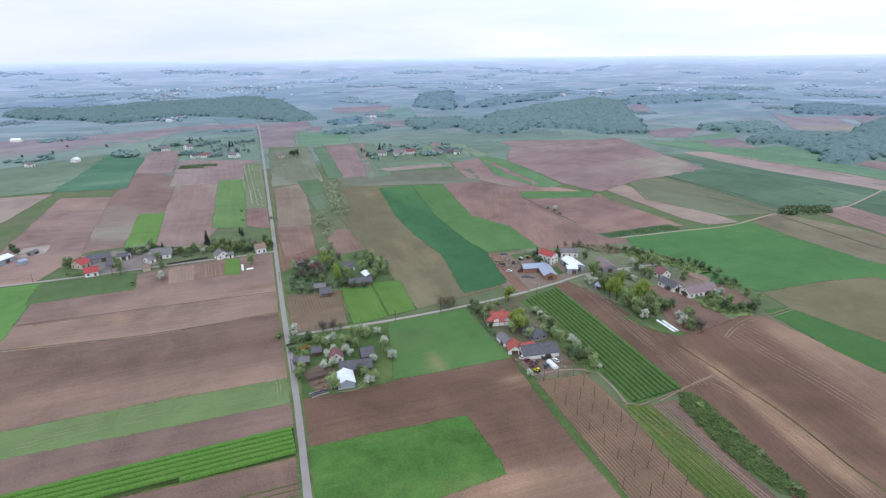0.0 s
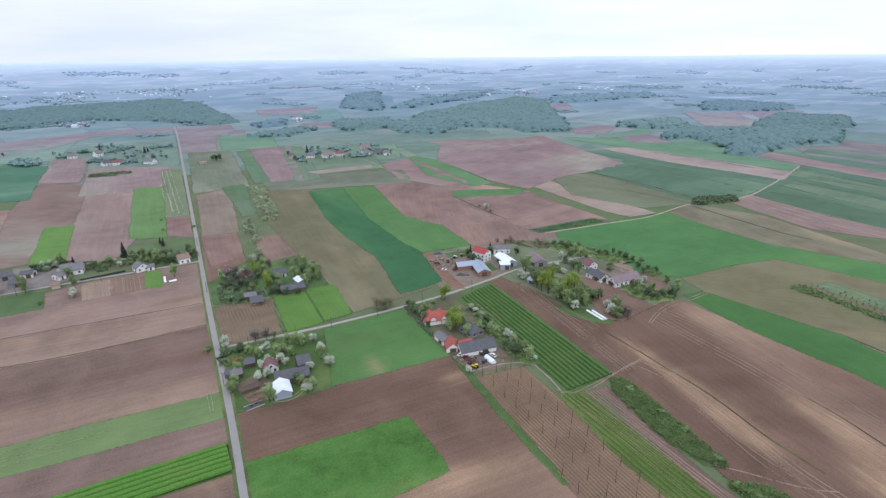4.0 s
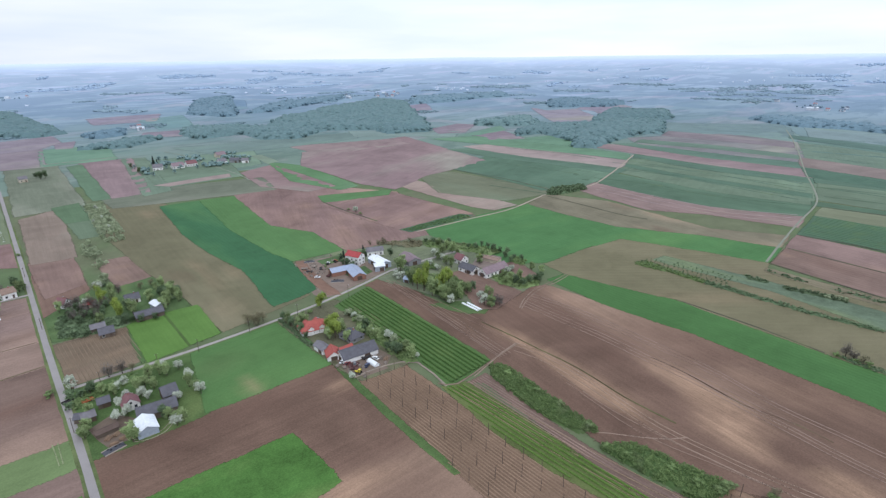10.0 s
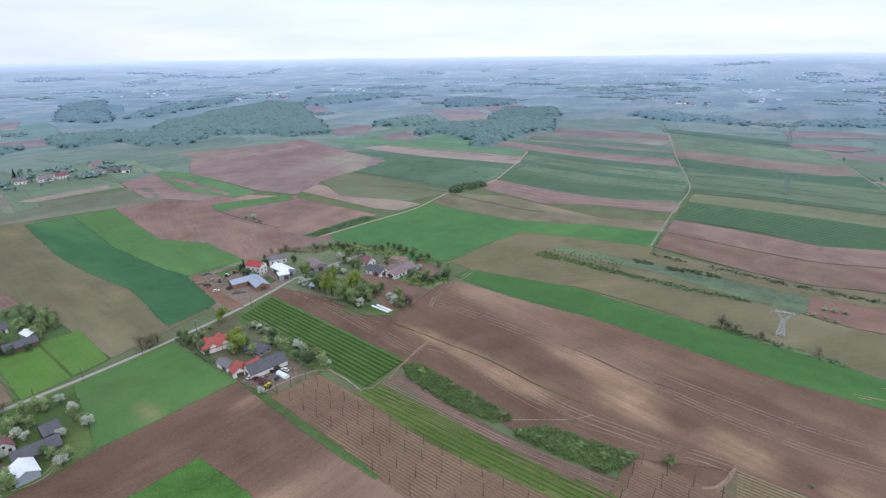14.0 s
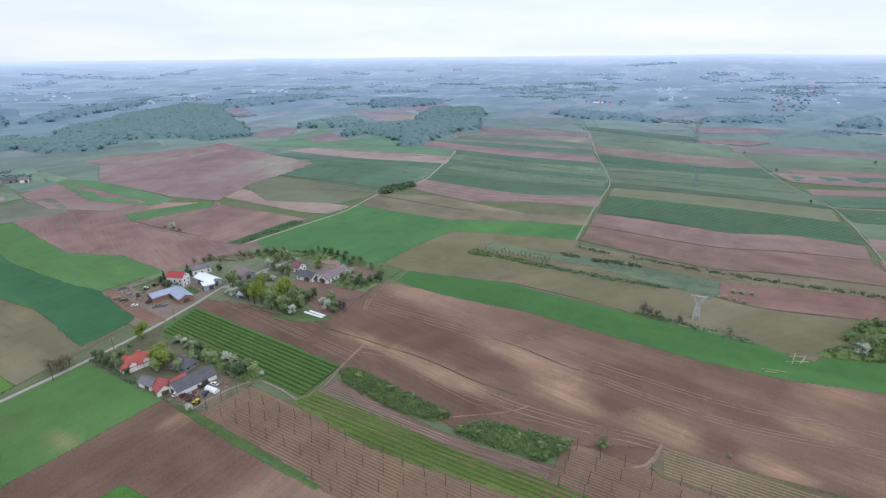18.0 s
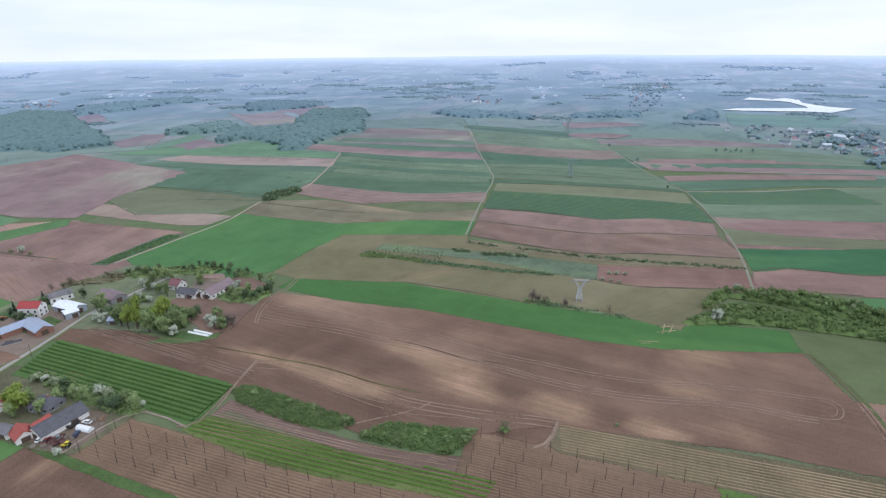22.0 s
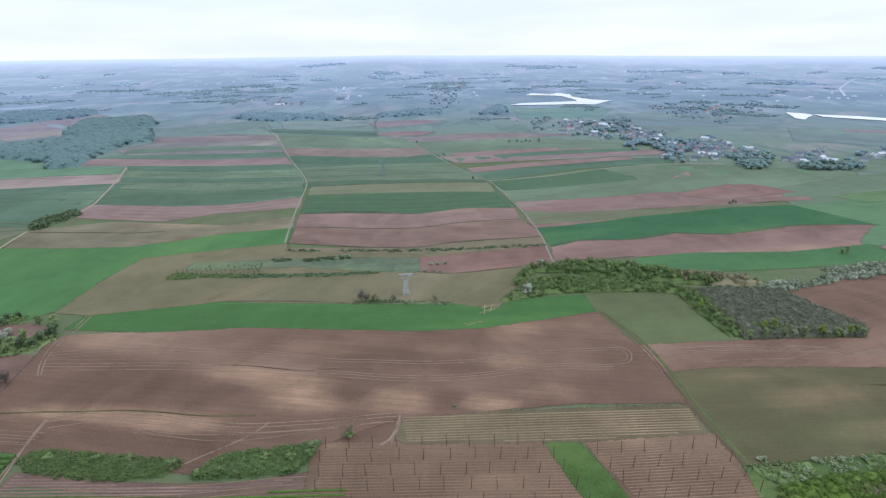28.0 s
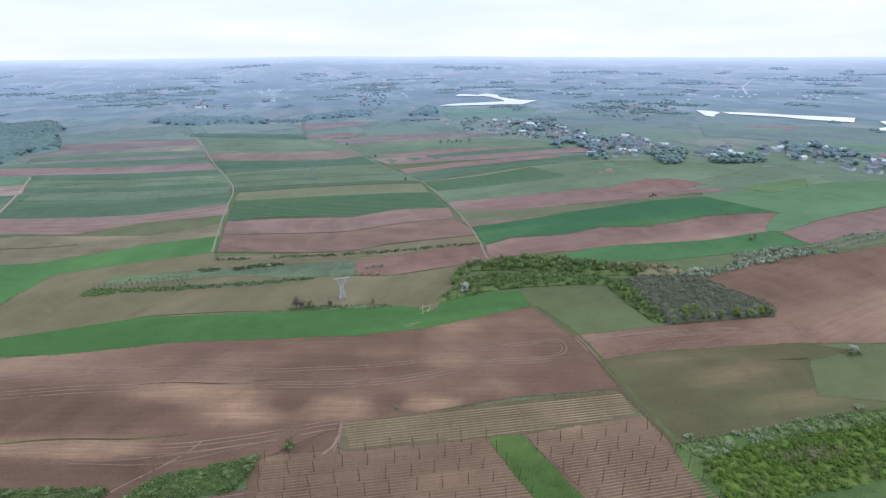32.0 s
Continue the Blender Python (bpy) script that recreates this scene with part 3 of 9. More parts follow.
field("soil", 1, (130, 108, 104), 89, (352, 509), (351, 433), (352, 371), (279, 377), (266, 447), (272, 511))
field("crop", 1, (90, 123, 88), 9, (326, 800), (349, 732), (337, 563), (312, 559), (289, 640))
field("soil", 1, (134, 115, 116), 28, (410, 852), (628, 861), (581, 587), (439, 559), (363, 519), (348, 569), (349, 732))
field("soil", 1, (133, 113, 112), -63, (262, 740), (319, 772), (315, 580), (279, 576), (248, 637))
field("soil", 1, (107, 113, 99), -15, (156, 719), (268, 689), (253, 611), (205, 620), (145, 638), (92, 658), (90, 712))
field("soil", 2, (148, 133, 129), 3, (153, 742), (247, 747), (241, 724), (165, 723))
field("meadow", 1, (104, 121, 104), -16, (165, 882), (280, 848), (254, 718), (156, 719))
field("crop", 2, (95, 118, 96), 88, (88, 958), (104, 965), (97, 708), (82, 711))
field("soil", 1, (134, 116, 118), 83, (105, 978), (173, 974), (138, 708), (97, 708))
field("meadow", 1, (105, 122, 106), 83, (163, 978), (192, 968), (159, 697), (131, 692))
field("crop", 1, (103, 133, 114), 1, (75, 1190), (176, 1192), (154, 981), (60, 985))
field("soil", 1, (130, 119, 126), 13, (4, 1182), (76, 1199), (60, 985), (4, 1001))
field("crop", 1, (118, 133, 117), -19, (333, 883), (347, 878), (340, 795), (320, 784))
field("soil", 1, (132, 123, 132), 24, (-2, 1356), (112, 1407), (113, 1280), (70, 1200), (2, 1183))
field("soil", 1, (111, 90, 79), 0, (4.3, 223.7), (49.7, 225.0), (113.0, 224.4), (109.1, 172.4), (109.9, 123.8), (110.4, 103.9), (1.4, 132.8), (1.5, 161.5), pale=((110, 204, 14, 6, 0.5), (85, 143, 20, 7, 0.45), (63, 143, 18, 5, 0.6), (53, 215, 35, 8, -0.5), (9, 207, 12, 7, -0.45), (100, 149, 14, 8, -0.35), (79, 201, 10, 10, -0.2), (40, 205, 20, 4, -0.3),))
field("grass", 2, (75, 111, 57), -2, (4.0, 188.1), (72.0, 186.2), (73.6, 149.4), (38.4, 145.9), (0.9, 141.9))
field("crop", 1, (83, 116, 71), 5, (60.8, 284.0), (113, 288), (114.4, 255.8), (112.4, 225.2), (79.3, 225.3), (49.9, 225.9), pale=((73, 230, 5, 9, 0.3), (73, 236, 3, 8, 0.25), (66, 263, 18, 12, -0.12),))
field("grass", 1, (79, 101, 62), 8, (2.8, 284.8), (39.9, 289.9), (61.2, 285.4), (49.7, 225.0), (27.2, 223.8), (4.6, 224.1))
field("grass", 1, (79, 100, 62), 87, (112.4, 225.2), (115.2, 219.2), (113.6, 201.4), (110.6, 123.2), (108.4, 124.1), (109.1, 172.4))
field("grass", 1, (100, 100, 81), 80, (112, 289), (153, 294), (160, 259), (150.6, 201.2), (138.6, 198.9), (116.3, 201.4), (113.3, 220.2))
field("crop", 1, (82, 109, 66), 88, (149, 285), (181, 297), (175.9, 171.4), (144.6, 169.8), (150.0, 201.4), (149.4, 239.7))
field("soil", 1, (118, 98, 83), 89, (113.4, 201.1), (140.0, 201.1), (139.0, 146.1), (137.9, 118.9), (139.8, 92.1), (143.4, 67.7), (141.7, 47.9), (106.7, 69.1), (110.0, 109.2))
field("grass", 1, (87, 98, 60), -74, (142.3, 170.7), (153.4, 166.3), (153.5, 132.2), (152.9, 101.3), (155.1, 76.5), (157.0, 54.7), (157.4, 34.9), (145.8, 36.3), (142.7, 67.3), (140.3, 84.8), (137.6, 104.0), (137.3, 127.7))
field("soil", 1, (112, 94, 86), -82, (153.9, 165.7), (165.7, 165.6), (160.1, 121.4), (158.8, 99.7), (159.2, 78.8), (164.2, 52.5), (162.0, 51.1), (154.6, 50.0), (152.5, 73.2), (154.7, 111.6), (160.5, 160.4))
field("soil", 1, (111, 90, 79), 81, (193, 312), (203, 308), (200, 248), (202.1, 218.8), (225, 212), (255, 224), (274, 217), (279, 171), (282, 133), (284, 119), (276.8, 12.7), (279.6, -23.1), (299, -95), (255.5, -106.2), (200.0, -109.6), (206.0, -107.1), (206.9, -60.4), (197.5, 21.0), (178.6, 56.2), (165.5, 96.7), (172.4, 157.7), (171.7, 166.5), (176.0, 172.3), (177.8, 206.4), (180, 245), (182, 301), pale=((198, 130, 27, 7, 1.00), (195, 107, 16, 6, 0.70), (202, 159, 18, 5, 0.60), (233, 97, 26, 9, 0.75), (224, 74, 20, 11, 0.60), (210, 62, 16, 8, 0.80), (210, 19, 14, 8, 0.90), (211, 30, 9, 6, 0.50), (208, -17, 10, 6, 0.85), (205, -26, 7, 3, 0.60), (278, -41, 16, 8, 0.60), (267, -35, 11, 6, 0.40), (243, -33, 13, 8, 0.70), (216, -50, 12, 7, 0.45), (203, 188, 14, 5, 0.50), (257, 2, 17, 6, 0.20), (260, 69, 22, 9, 0.25), (270, 39, 19, 8, 0.20), (267, 183, 33, 9, 0.20), (282, -72, 17, 7, 0.20), (227, 136, 14, 6, -0.35), (180, 105, 18, 5, -0.40), (180, 129, 11, 5, -0.30), (233, -5, 16, 9, -0.45), (244, 7, 14, 5, -0.30), (221, -80, 16, 8, -0.40), (216, 46, 9, 6, -0.30), (219, 106, 12, 8, -0.30), (213, -1, 6, 7, -0.40), (224, -38, 7, 6, -0.30), (226, 188, 20, 8, -0.25), (276, 109, 31, 9, -0.25), (240, 34, 14, 4, -0.20), (181, 217, 18, 6, -0.30), (187, 70, 15, 4, -0.30), (226, 149, 30, 10, -0.3), (204, 175, 16, 4, 0.6), (193, 214, 20, 5, 0.3), (245, 168, 30, 8, -0.4)))
field("crop", 1, (72, 108, 65), 87, (283, 222), (301, 220), (314, 166), (320, 148), (315, 62), (312, -8), (305, -33), (315, -45), (321, -91), (299, -95), (279.6, -23.1), (276.8, 12.7), (284, 119), (282, 133), (279, 171))
field("meadow", 1, (112, 108, 86), -41, (305, 244), (397, 238), (432, 134), (417, 129), (415, 32), (424, -82), (379, -82), (361, -64), (329, -43), (305, -33), (312, -8), (315, 62), (320, 148), (314, 166), (301, 220), pale=((397, 139, 40, 10, -0.1), (335, 136, 60, 10, 0.2),))
field("grass", 2, (96, 111, 93), -84, (386, 191), (393, 127), (395, 74), (393, 21), (366, 19), (368, 46), (380, 112), (373, 193))
field("soil", 2, (128, 103, 96), -80, (393, 21), (399, -12), (417, -82), (388, -84), (377, -71), (362, -10), (365, 14))
field("soil", 1, (119, 112, 94), 88, (419, 129), (416, 33), (426, -13), (439, -85), (418, -83), (405, -12), (403, 32), (412, 127))
field("soil", 1, (128, 108, 100), 82, (431, 130), (417, 33), (430, -13), (442, -86), (491, -71), (480, -16), (465, 35), (474, 135))
field("soil", 1, (136, 115, 110), 85, (475, 135), (466, 35), (481, -16), (492, -71), (528, -71), (529, -18), (508, 26), (516, 141))
field("crop", 1, (80, 104, 85), 86, (518, 141), (520, 92), (510, 26), (529, -18), (534, -72), (598, -58), (597, 17), (595, 151))
field("meadow", 1, (115, 120, 99), -87, (636, 156), (643, 17), (646, -52), (598, -58), (597, 17), (595, 151))
field("crop", 1, (103, 119, 101), 89, (666, 172), (663, 18), (653, -53), (734, -20), (869, 20), (784, 208))
field("crop", 2, (88, 111, 96), -75, (785, 210), (818, 86), (852, 11), (821, 3), (773, 82), (760, 201))
field("crop", 1, (77, 116, 74), -7, (284, 373), (391, 365), (423, 362), (420, 322), (424, 258), (458, 198), (474, 140), (432, 134), (422, 173), (397, 238), (358, 244), (307, 245), (286, 262), (288, 308), (285, 347))
field("soil", 1, (121, 116, 99), 84, (423, 362), (470, 377), (493, 316), (480, 199), (509, 146), (474, 140), (458, 198), (424, 258), (420, 322))
field("soil", 1, (137, 118, 114), 80, (570, 373), (554, 287), (560, 237), (585, 159), (541, 150), (525, 224), (496, 270), (506, 336), (519, 381), (571, 415))
field("crop", 1, (84, 107, 89), 88, (636, 458), (633, 411), (628, 262), (639, 169), (585, 159), (558, 236), (554, 287), (571, 415))
field("crop", 1, (103, 120, 102), 17, (643, 405), (749, 438), (739, 338), (753, 200), (639, 169), (628, 262))
field("crop", 2, (88, 112, 97), 89, (777, 455), (775, 353), (782, 213), (753, 202), (746, 341), (753, 440))
field("crop", 2, (86, 110, 94), 87, (702, 426), (694, 352), (692, 186), (671, 179), (679, 345), (684, 416))
field("soil", 1, (135, 118, 119), -85, (814, 559), (828, 524), (829, 375), (835, 226), (785, 211), (781, 455), (786, 541))
field("crop", 1, (91, 115, 102), -81, (836, 529), (868, 509), (882, 255), (841, 237), (829, 375))
field("soil", 1, (122, 121, 123), -19, (913, 550), (1140, 474), (1069, 326), (882, 255), (867, 501))
field("meadow", 1, (110, 129, 130), -69, (1205, 629), (1288, 412), (1077, 328), (1123, 467), (951, 546))
field("crop", 1, (85, 109, 92), 13, (499, 567), (606, 612), (638, 401), (519, 373), (482, 395), (495, 461))
field("crop", 1, (107, 112, 93), -86, (483, 555), (489, 456), (494, 379), (468, 379), (417, 389), (391, 470), (436, 569))
field("crop", 2, (89, 112, 97), -78, (600, 700), (635, 682), (666, 400), (634, 394), (606, 612))
field("soil", 2, (149, 135, 132), -73, (640, 702), (680, 687), (721, 434), (671, 413), (645, 552))
field("crop", 1, (100, 130, 107), -70, (647, 802), (736, 773), (769, 463), (731, 435), (684, 691))
field("soil", 1, (148, 131, 123), -3, (378, 556), (411, 559), (410, 370), (381, 372), (374, 397))
field("crop", 2, (78, 102, 82), -2, (274, 387), (347, 385), (351, 372), (277, 375))
field("soil", 1, (130, 108, 104), 16, (265, 498), (350, 522), (356, 379), (275, 386))
field("meadow", 1, (106, 123, 108), 83, (983, 62), (1059, -31), (929, -387), (853, -366), (822, -162), (787, -21))
field("soil", 2, (134, 116, 117), -78, (832, 11), (881, -221), (853, -366), (819, -352), (789, -156), (778, -21))
field("crop", 1, (86, 110, 94), -69, (728, -27), (775, -153), (783, -337), (742, -320), (720, -182), (659, -59))
field("crop", 1, (102, 119, 100), -68, (652, -58), (713, -212), (738, -319), (720, -543), (659, -516), (601, -376), (589, -230), (554, -76), (597, -66))
field("crop", 2, (84, 107, 89), -74, (649, -59), (670, -132), (709, -210), (652, -238), (616, -122), (602, -71))
field("soil", 1, (131, 110, 107), -76, (552, -76), (562, -111), (589, -230), (618, -334), (600, -383), (552, -368), (540, -295), (530, -196), (516, -132), (521, -80))
field("crop", 1, (105, 110, 90), -84, (519, -80), (516, -132), (540, -295), (538, -379), (525, -351), (519, -266), (477, -84))
field("soil", 1, (130, 108, 103), -78, (495, -79), (504, -129), (529, -233), (515, -266), (497, -213), (477, -133), (466, -83))
field("crop", 2, (62, 102, 73), -70, (463, -86), (473, -121), (498, -185), (526, -288), (530, -354), (466, -385), (468, -316), (448, -248), (452, -201), (435, -162), (431, -111), (416, -89))
field("soil", 1, (129, 106, 101), -76, (416, -89), (431, -111), (435, -162), (452, -201), (448, -248), (468, -316), (463, -390), (416, -343), (403, -275), (403, -200), (392, -147), (385, -99), (378, -83))
field("crop", 1, (75, 112, 77), -82, (385, -145), (403, -200), (403, -275), (416, -343), (378, -347), (367, -253), (362, -204), (360, -149))
field("crop", 1, (94, 125, 95), -76, (530, -354), (556, -440), (579, -553), (573, -670), (492, -582), (437, -409), (411, -350), (416, -342), (463, -390))
field("meadow", 1, (103, 120, 102), -62, (600, -383), (662, -501), (679, -573), (579, -553), (556, -440), (532, -355))
field("soil", 1, (131, 110, 107), -67, (407, -351), (436, -420), (475, -564), (400, -482), (391, -397), (377, -351))
field("meadow", 1, (105, 110, 90), -70, (370, -341), (391, -397), (407, -490), (379, -459), (361, -370))
field("soil", 1, (120, 97, 86), -68, (326, -227), (351, -289), (352, -352), (366, -446), (222, -290), (233, -219), (235.8, -139.4), (231.2, -109.4), (255.5, -106.2), (259, -158), (260, -204), (261, -230), (273, -240), (296, -228), pale=((293, -246, 40, 12, -0.3), (243, -262, 40, 10, 0.25),))
field("crop", 1, (94, 92, 70), -88, (229.6, -108.7), (235.2, -139.1), (233, -219), (221, -239), (217, -285), (175.7, -239.8), (175.0, -194.6), (170.9, -156.8), (166.7, -113.9), (199.1, -109.7), pale=((226, -150, 34, 6, 0.22), (207, -165, 26, 9, 0.28), (186, -184, 34, 5, 0.26), (214, -186, 20, 8, 0.22), (205, -128, 14, 9, -0.14), (190, -150, 22, 8, -0.12),))
field("meadow", 2, (100, 108, 80), -79, (213, -215), (222, -265), (225, -300), (179, -250), (179.8, -223.5), (187.2, -196.8))
field("crop", 1, (95, 105, 77), -82, (321, -92), (326, -124), (322, -147), (294, -154), (259, -161), (255.5, -106.2), (297, -94))
field("soil", 1, (106, 99, 80), -89, (199.5, 20.2), (200.5, -28.3), (203.3, -108.9), (185.2, -107.9), (181.1, -56.6), (180.9, 16.0), (183.6, 21.0))
field("soil", 1, (114, 95, 81), 90, (175.3, 53.4), (180.6, 50.8), (180.9, 16.0), (180.6, -40.1), (143.3, -52.2), (134.4, -0.1), (148.2, 50.9))
field("grass", 1, (75, 100, 56), 82, (180.5, -40.5), (180.2, -52.9), (140.7, -70.9), (143.5, -51.3))
field("soil", 1, (114, 95, 81), 85, (181.2, -56.1), (184.1, -110.4), (134.4, -117.0), (138.8, -70.1))
field("grass", 1, (79, 100, 62), -85, (166.7, -113.9), (170.6, -156.5), (175.4, -219.2), (178, -260), (111.5, -182.9), (121.4, -110.4))
field("grass", 1, (108, 116, 95), -15, (160, 372), (211, 378), (283, 359), (291, 333), (289, 252), (275, 225), (253, 221), (213, 217), (202, 279), (194, 309), (159, 300))
field("yard", 2, (124, 110, 101), -60, (158, 373), (190, 367), (205, 341), (204, 310), (159, 302), (150, 304))
field("soil", 3, (125, 100, 88), -70, (166.6, 378.1), (160.9, 357.4), (156.7, 331.3), (154.4, 303.5), (160.4, 298.6), (162.8, 326.4), (166.2, 353.6), (172.1, 375.9))
field("yard", 2, (110, 98, 88), -60, (130.6, 224.8), (137.8, 222.6), (139.2, 211.5), (133.6, 206.2), (124.2, 206.5), (122.4, 211.9))
field("yard", 2, (122, 116, 113), -5, (-142.8, 474.3), (-123.5, 477.3), (-96.9, 470.8), (-84.3, 439.0), (-99.8, 434.1), (-121.8, 431.9), (-135.6, 443.9))
field("yard", 2, (156, 147, 142), 30, (-198.0, 498.4), (-196.1, 515.6), (-179.9, 517.3), (-177.4, 494.7), (-189.3, 490.7))
field("grass", 2, (70, 82, 48), -80, (315.0, -35.6), (325.8, -46.3), (345.7, -61.3), (350.9, -74.5), (343.2, -130.4), (335.2, -148.2), (327.0, -161.2), (305.0, -166.9), (264.9, -164.7), (264.6, -157.6), (293.8, -153.9), (321.3, -152.6), (325.2, -140.1), (327.1, -96.9), (324.9, -69.1), (315.3, -44.8))
field("grass", 2, (70, 82, 48), -80, (337.8, -48.1), (361.2, -64.0), (359.9, -93.2), (351.5, -112.1), (338.5, -162.1), (335.0, -185.9), (341.9, -191.5), (356.2, -156.7), (373.1, -123.0), (371.2, -87.3), (364.3, -58.2))
field("grass", 2, (82, 84, 66), -80, (324.8, -162.3), (330.0, -183.4), (324.5, -220.3), (300.4, -227.7), (272.6, -239.0), (262.4, -229.4), (262.7, -202.5), (262.0, -164.9), (284.0, -164.0), (305.8, -161.5))
field("yard", 2, (114, 100, 91), -60, (116.2, 226.3), (125.3, 218.3), (131.2, 208.1), (131.2, 202.6), (119.3, 204.1), (115.1, 211.0))
field("yard", 2, (108, 95, 85), -59, (8.1, 246.1), (17.1, 251.3), (23.7, 240.6), (19.9, 228.8), (11.9, 229.2))
field("yard", 2, (127, 115, 109), -70, (262, 277), (284, 291), (289, 275), (266, 265))
field("soil", 3, (122, 101, 93), -21, (280, 265), (292, 260), (283, 231), (272, 235))
field("soil", 2, (121, 100, 91), -86, (236, 276), (250, 276), (253, 221), (222, 214), (215, 220))
field("crop", 1, (106, 124, 110), 20, (878, 253), (1068, 324), (1014, 63), (858, 16), (780, 207))
field("crop", 1, (105, 123, 108), 80, (819, -352), (781, -464), (783, -549), (689, -796), (566, -662), (579, -553), (679, -573), (695, -525), (742, -320))
field("crop", 2, (88, 112, 104), 68, (1166, 366), (1141, 243), (1102, 134), (1069, 130), (1074, 230), (1116, 348))
field("soil", 2, (131, 119, 115), 79, (914, 269), (899, 148), (921, 42), (867, 22), (838, 52), (835, 138), (851, 244))
field("crop", 2, (82, 108, 93), 78, (842, 241), (835, 138), (846, 13), (790, -13), (780, 130), (790, 219))
field("crop", 2, (84, 106, 88), 87, (654, 172), (659, 77), (663, 0), (657, -47), (644, -53), (646, 0), (643, 75), (635, 166))
field("crop", 2, (100, 120, 107), 87, (916, 525), (944, 416), (931, 279), (904, 268), (909, 401), (876, 512))
field("soil", 2, (126, 118, 122), 73, (1076, 558), (1084, 452), (1062, 330), (999, 306), (1009, 422), (996, 528))
field("soil", 2, (132, 117, 121), -87, (1085, 132), (1107, 66), (1091, 15), (1052, 42), (1046, 117))
field("soil", 2, (128, 120, 124), -85, (1023, 72), (1057, -28), (1065, -156), (1052, -263), (1008, -148), (983, -26), (985, 60))
field("crop", 2, (88, 113, 98), -73, (818, -21), (850, -125), (878, -314), (853, -306), (821, -121), (788, -25))
field("soil", 3, (137, 118, 116), -80, (859, -14), (882, -102), (890, -187), (872, -183), (856, -99), (838, -22))
field("soil", 3, (134, 115, 112), -69, (734, -35), (766, -113), (781, -198), (795, -277), (776, -271), (756, -192), (737, -109), (705, -41))
field("soil", 3, (131, 106, 102), -87, (579, -257), (611, -317), (618, -360), (585, -389), (568, -333), (560, -292))
field("soil", 3, (129, 108, 104), -82, (538, -199), (553, -295), (564, -388), (552, -388), (542, -290), (528, -201))
field("crop", 3, (96, 122, 88), -71, (563, -418), (581, -469), (601, -529), (561, -497), (538, -437))
field("crop", -1, (110, 130, 121), -85, (-174, 944), (-195, 1157), (-4, 1168), (-5, 886), (-107, 876))
field("crop", -1, (108, 128, 112), 72, (133, 785), (178, 925), (361, 957), (311, 794), (183, 764))
field("soil", -1, (111, 90, 79), -46, (177.7, 53.2), (188.2, 42.5), (199.5, 17.0), (176.2, 15.8), (174.2, 46.9))
field("grass", 3, (83, 105, 70), 6, (181, 331), (201, 333), (199, 319), (183, 316))
field("grass", 3, (84, 106, 72), -3, (180, 368), (197, 367), (197, 356), (179, 355))
field("grass", 2, (81, 102, 66), -39, (194, 246), (205, 242), (214, 235), (217, 216), (212, 214), (203, 224))

# ---- roads and tracks ----
# Tracks far off have haze mixed into their colour.
way("verge", 5.8, (92, 104, 70), (1.4, 146.4), (1.5, 161.5), (2.3, 227.7), (1.6, 332.4), (1.8, 447.2), (2.3, 651.8))
way("verge", 5.0, (92, 106, 72), (7.1, 288.2), (65.2, 287.9), (135.1, 294.2), (187.5, 305.4), (209.6, 311.6))
way("asphalt", 3.3, (144, 140, 140), (1.4, 146.4), (1.5, 161.5), (2.3, 227.7), (1.6, 332.4), (1.8, 447.2), (2.1, 766.6), (1.7, 1236.7), (-1.1, 1414.4))
way("lane", 2.9, (152, 147, 145), (7.1, 288.2), (65.2, 287.9), (135.1, 294.2), (187.5, 305.4), (209.6, 311.6), (238.0, 311.1), (266.6, 309.4), (277.8, 307.4))
way("lane", 2.9, (152, 147, 145), (1.4, 438.5), (-76.3, 431.3), (-131.4, 426.0), (-182.4, 424.8), (-213.2, 429.3))
way("track", 2.4, (152, 141, 128), (281.2, 372.1), (341.4, 366.1), (394.2, 362.2), (455.2, 375.0), (469.8, 376.5), (541.4, 371.9), (628.6, 399.6), (766.4, 451.4))
way("track", 2.4, (137, 128, 124), (-1.1, 1003.6), (61.6, 1006.4), (157.2, 1003.2))
way("track", 1.8, (128, 132, 119), (431.3, 134.5), (481.7, 142.7), (554.1, 153.6), (652.0, 167.8), (730.8, 195.3), (838.9, 239.3), (1086.4, 334.6), (1245.9, 400.9))
way("track", 1.6, (128, 131, 117), (375.5, -82.1), (464.8, -83.1), (551.8, -72.9), (652.4, -54.8), (742.1, -19.9), (869.2, 20.5), (983.4, 61.6))
way("track", 1.8, (152, 142, 130), (652.4, -54.8), (676.4, -133.7), (712.9, -211.5), (737.9, -318.6), (739.8, -388.0))
way("track", 0.9, (124, 108, 96), (142.6, 174.6), (149.4, 168.0), (175.4, 172.1), (199.1, 175.2))
way("track", 0.8, (98, 79, 71), (166.7, -113.9), (199.1, -110.2), (255.5, -106.2), (297.3, -94.2))
way("track", 1.2, (124, 106, 95), (180.5, 22.7), (190.5, 20.5), (199.8, 20.2))
way("track", 1.5, (128, 133, 121), (233.0, 1010.0), (247.3, 939.9), (254.4, 769.9), (251.3, 682.8))
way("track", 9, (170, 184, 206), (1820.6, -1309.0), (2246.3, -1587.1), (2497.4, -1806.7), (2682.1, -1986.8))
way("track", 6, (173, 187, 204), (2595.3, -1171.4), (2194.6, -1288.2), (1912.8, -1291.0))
way("track", 0.8, (138, 120, 108), (159.5, 167.3), (173.2, 170.8), (186.4, 174.2), (199.2, 176.3))
way("track", 1.2, (138, 127, 116), (114.0, 205.9), (132.5, 204.8), (146.5, 196.1), (143.9, 170.0))


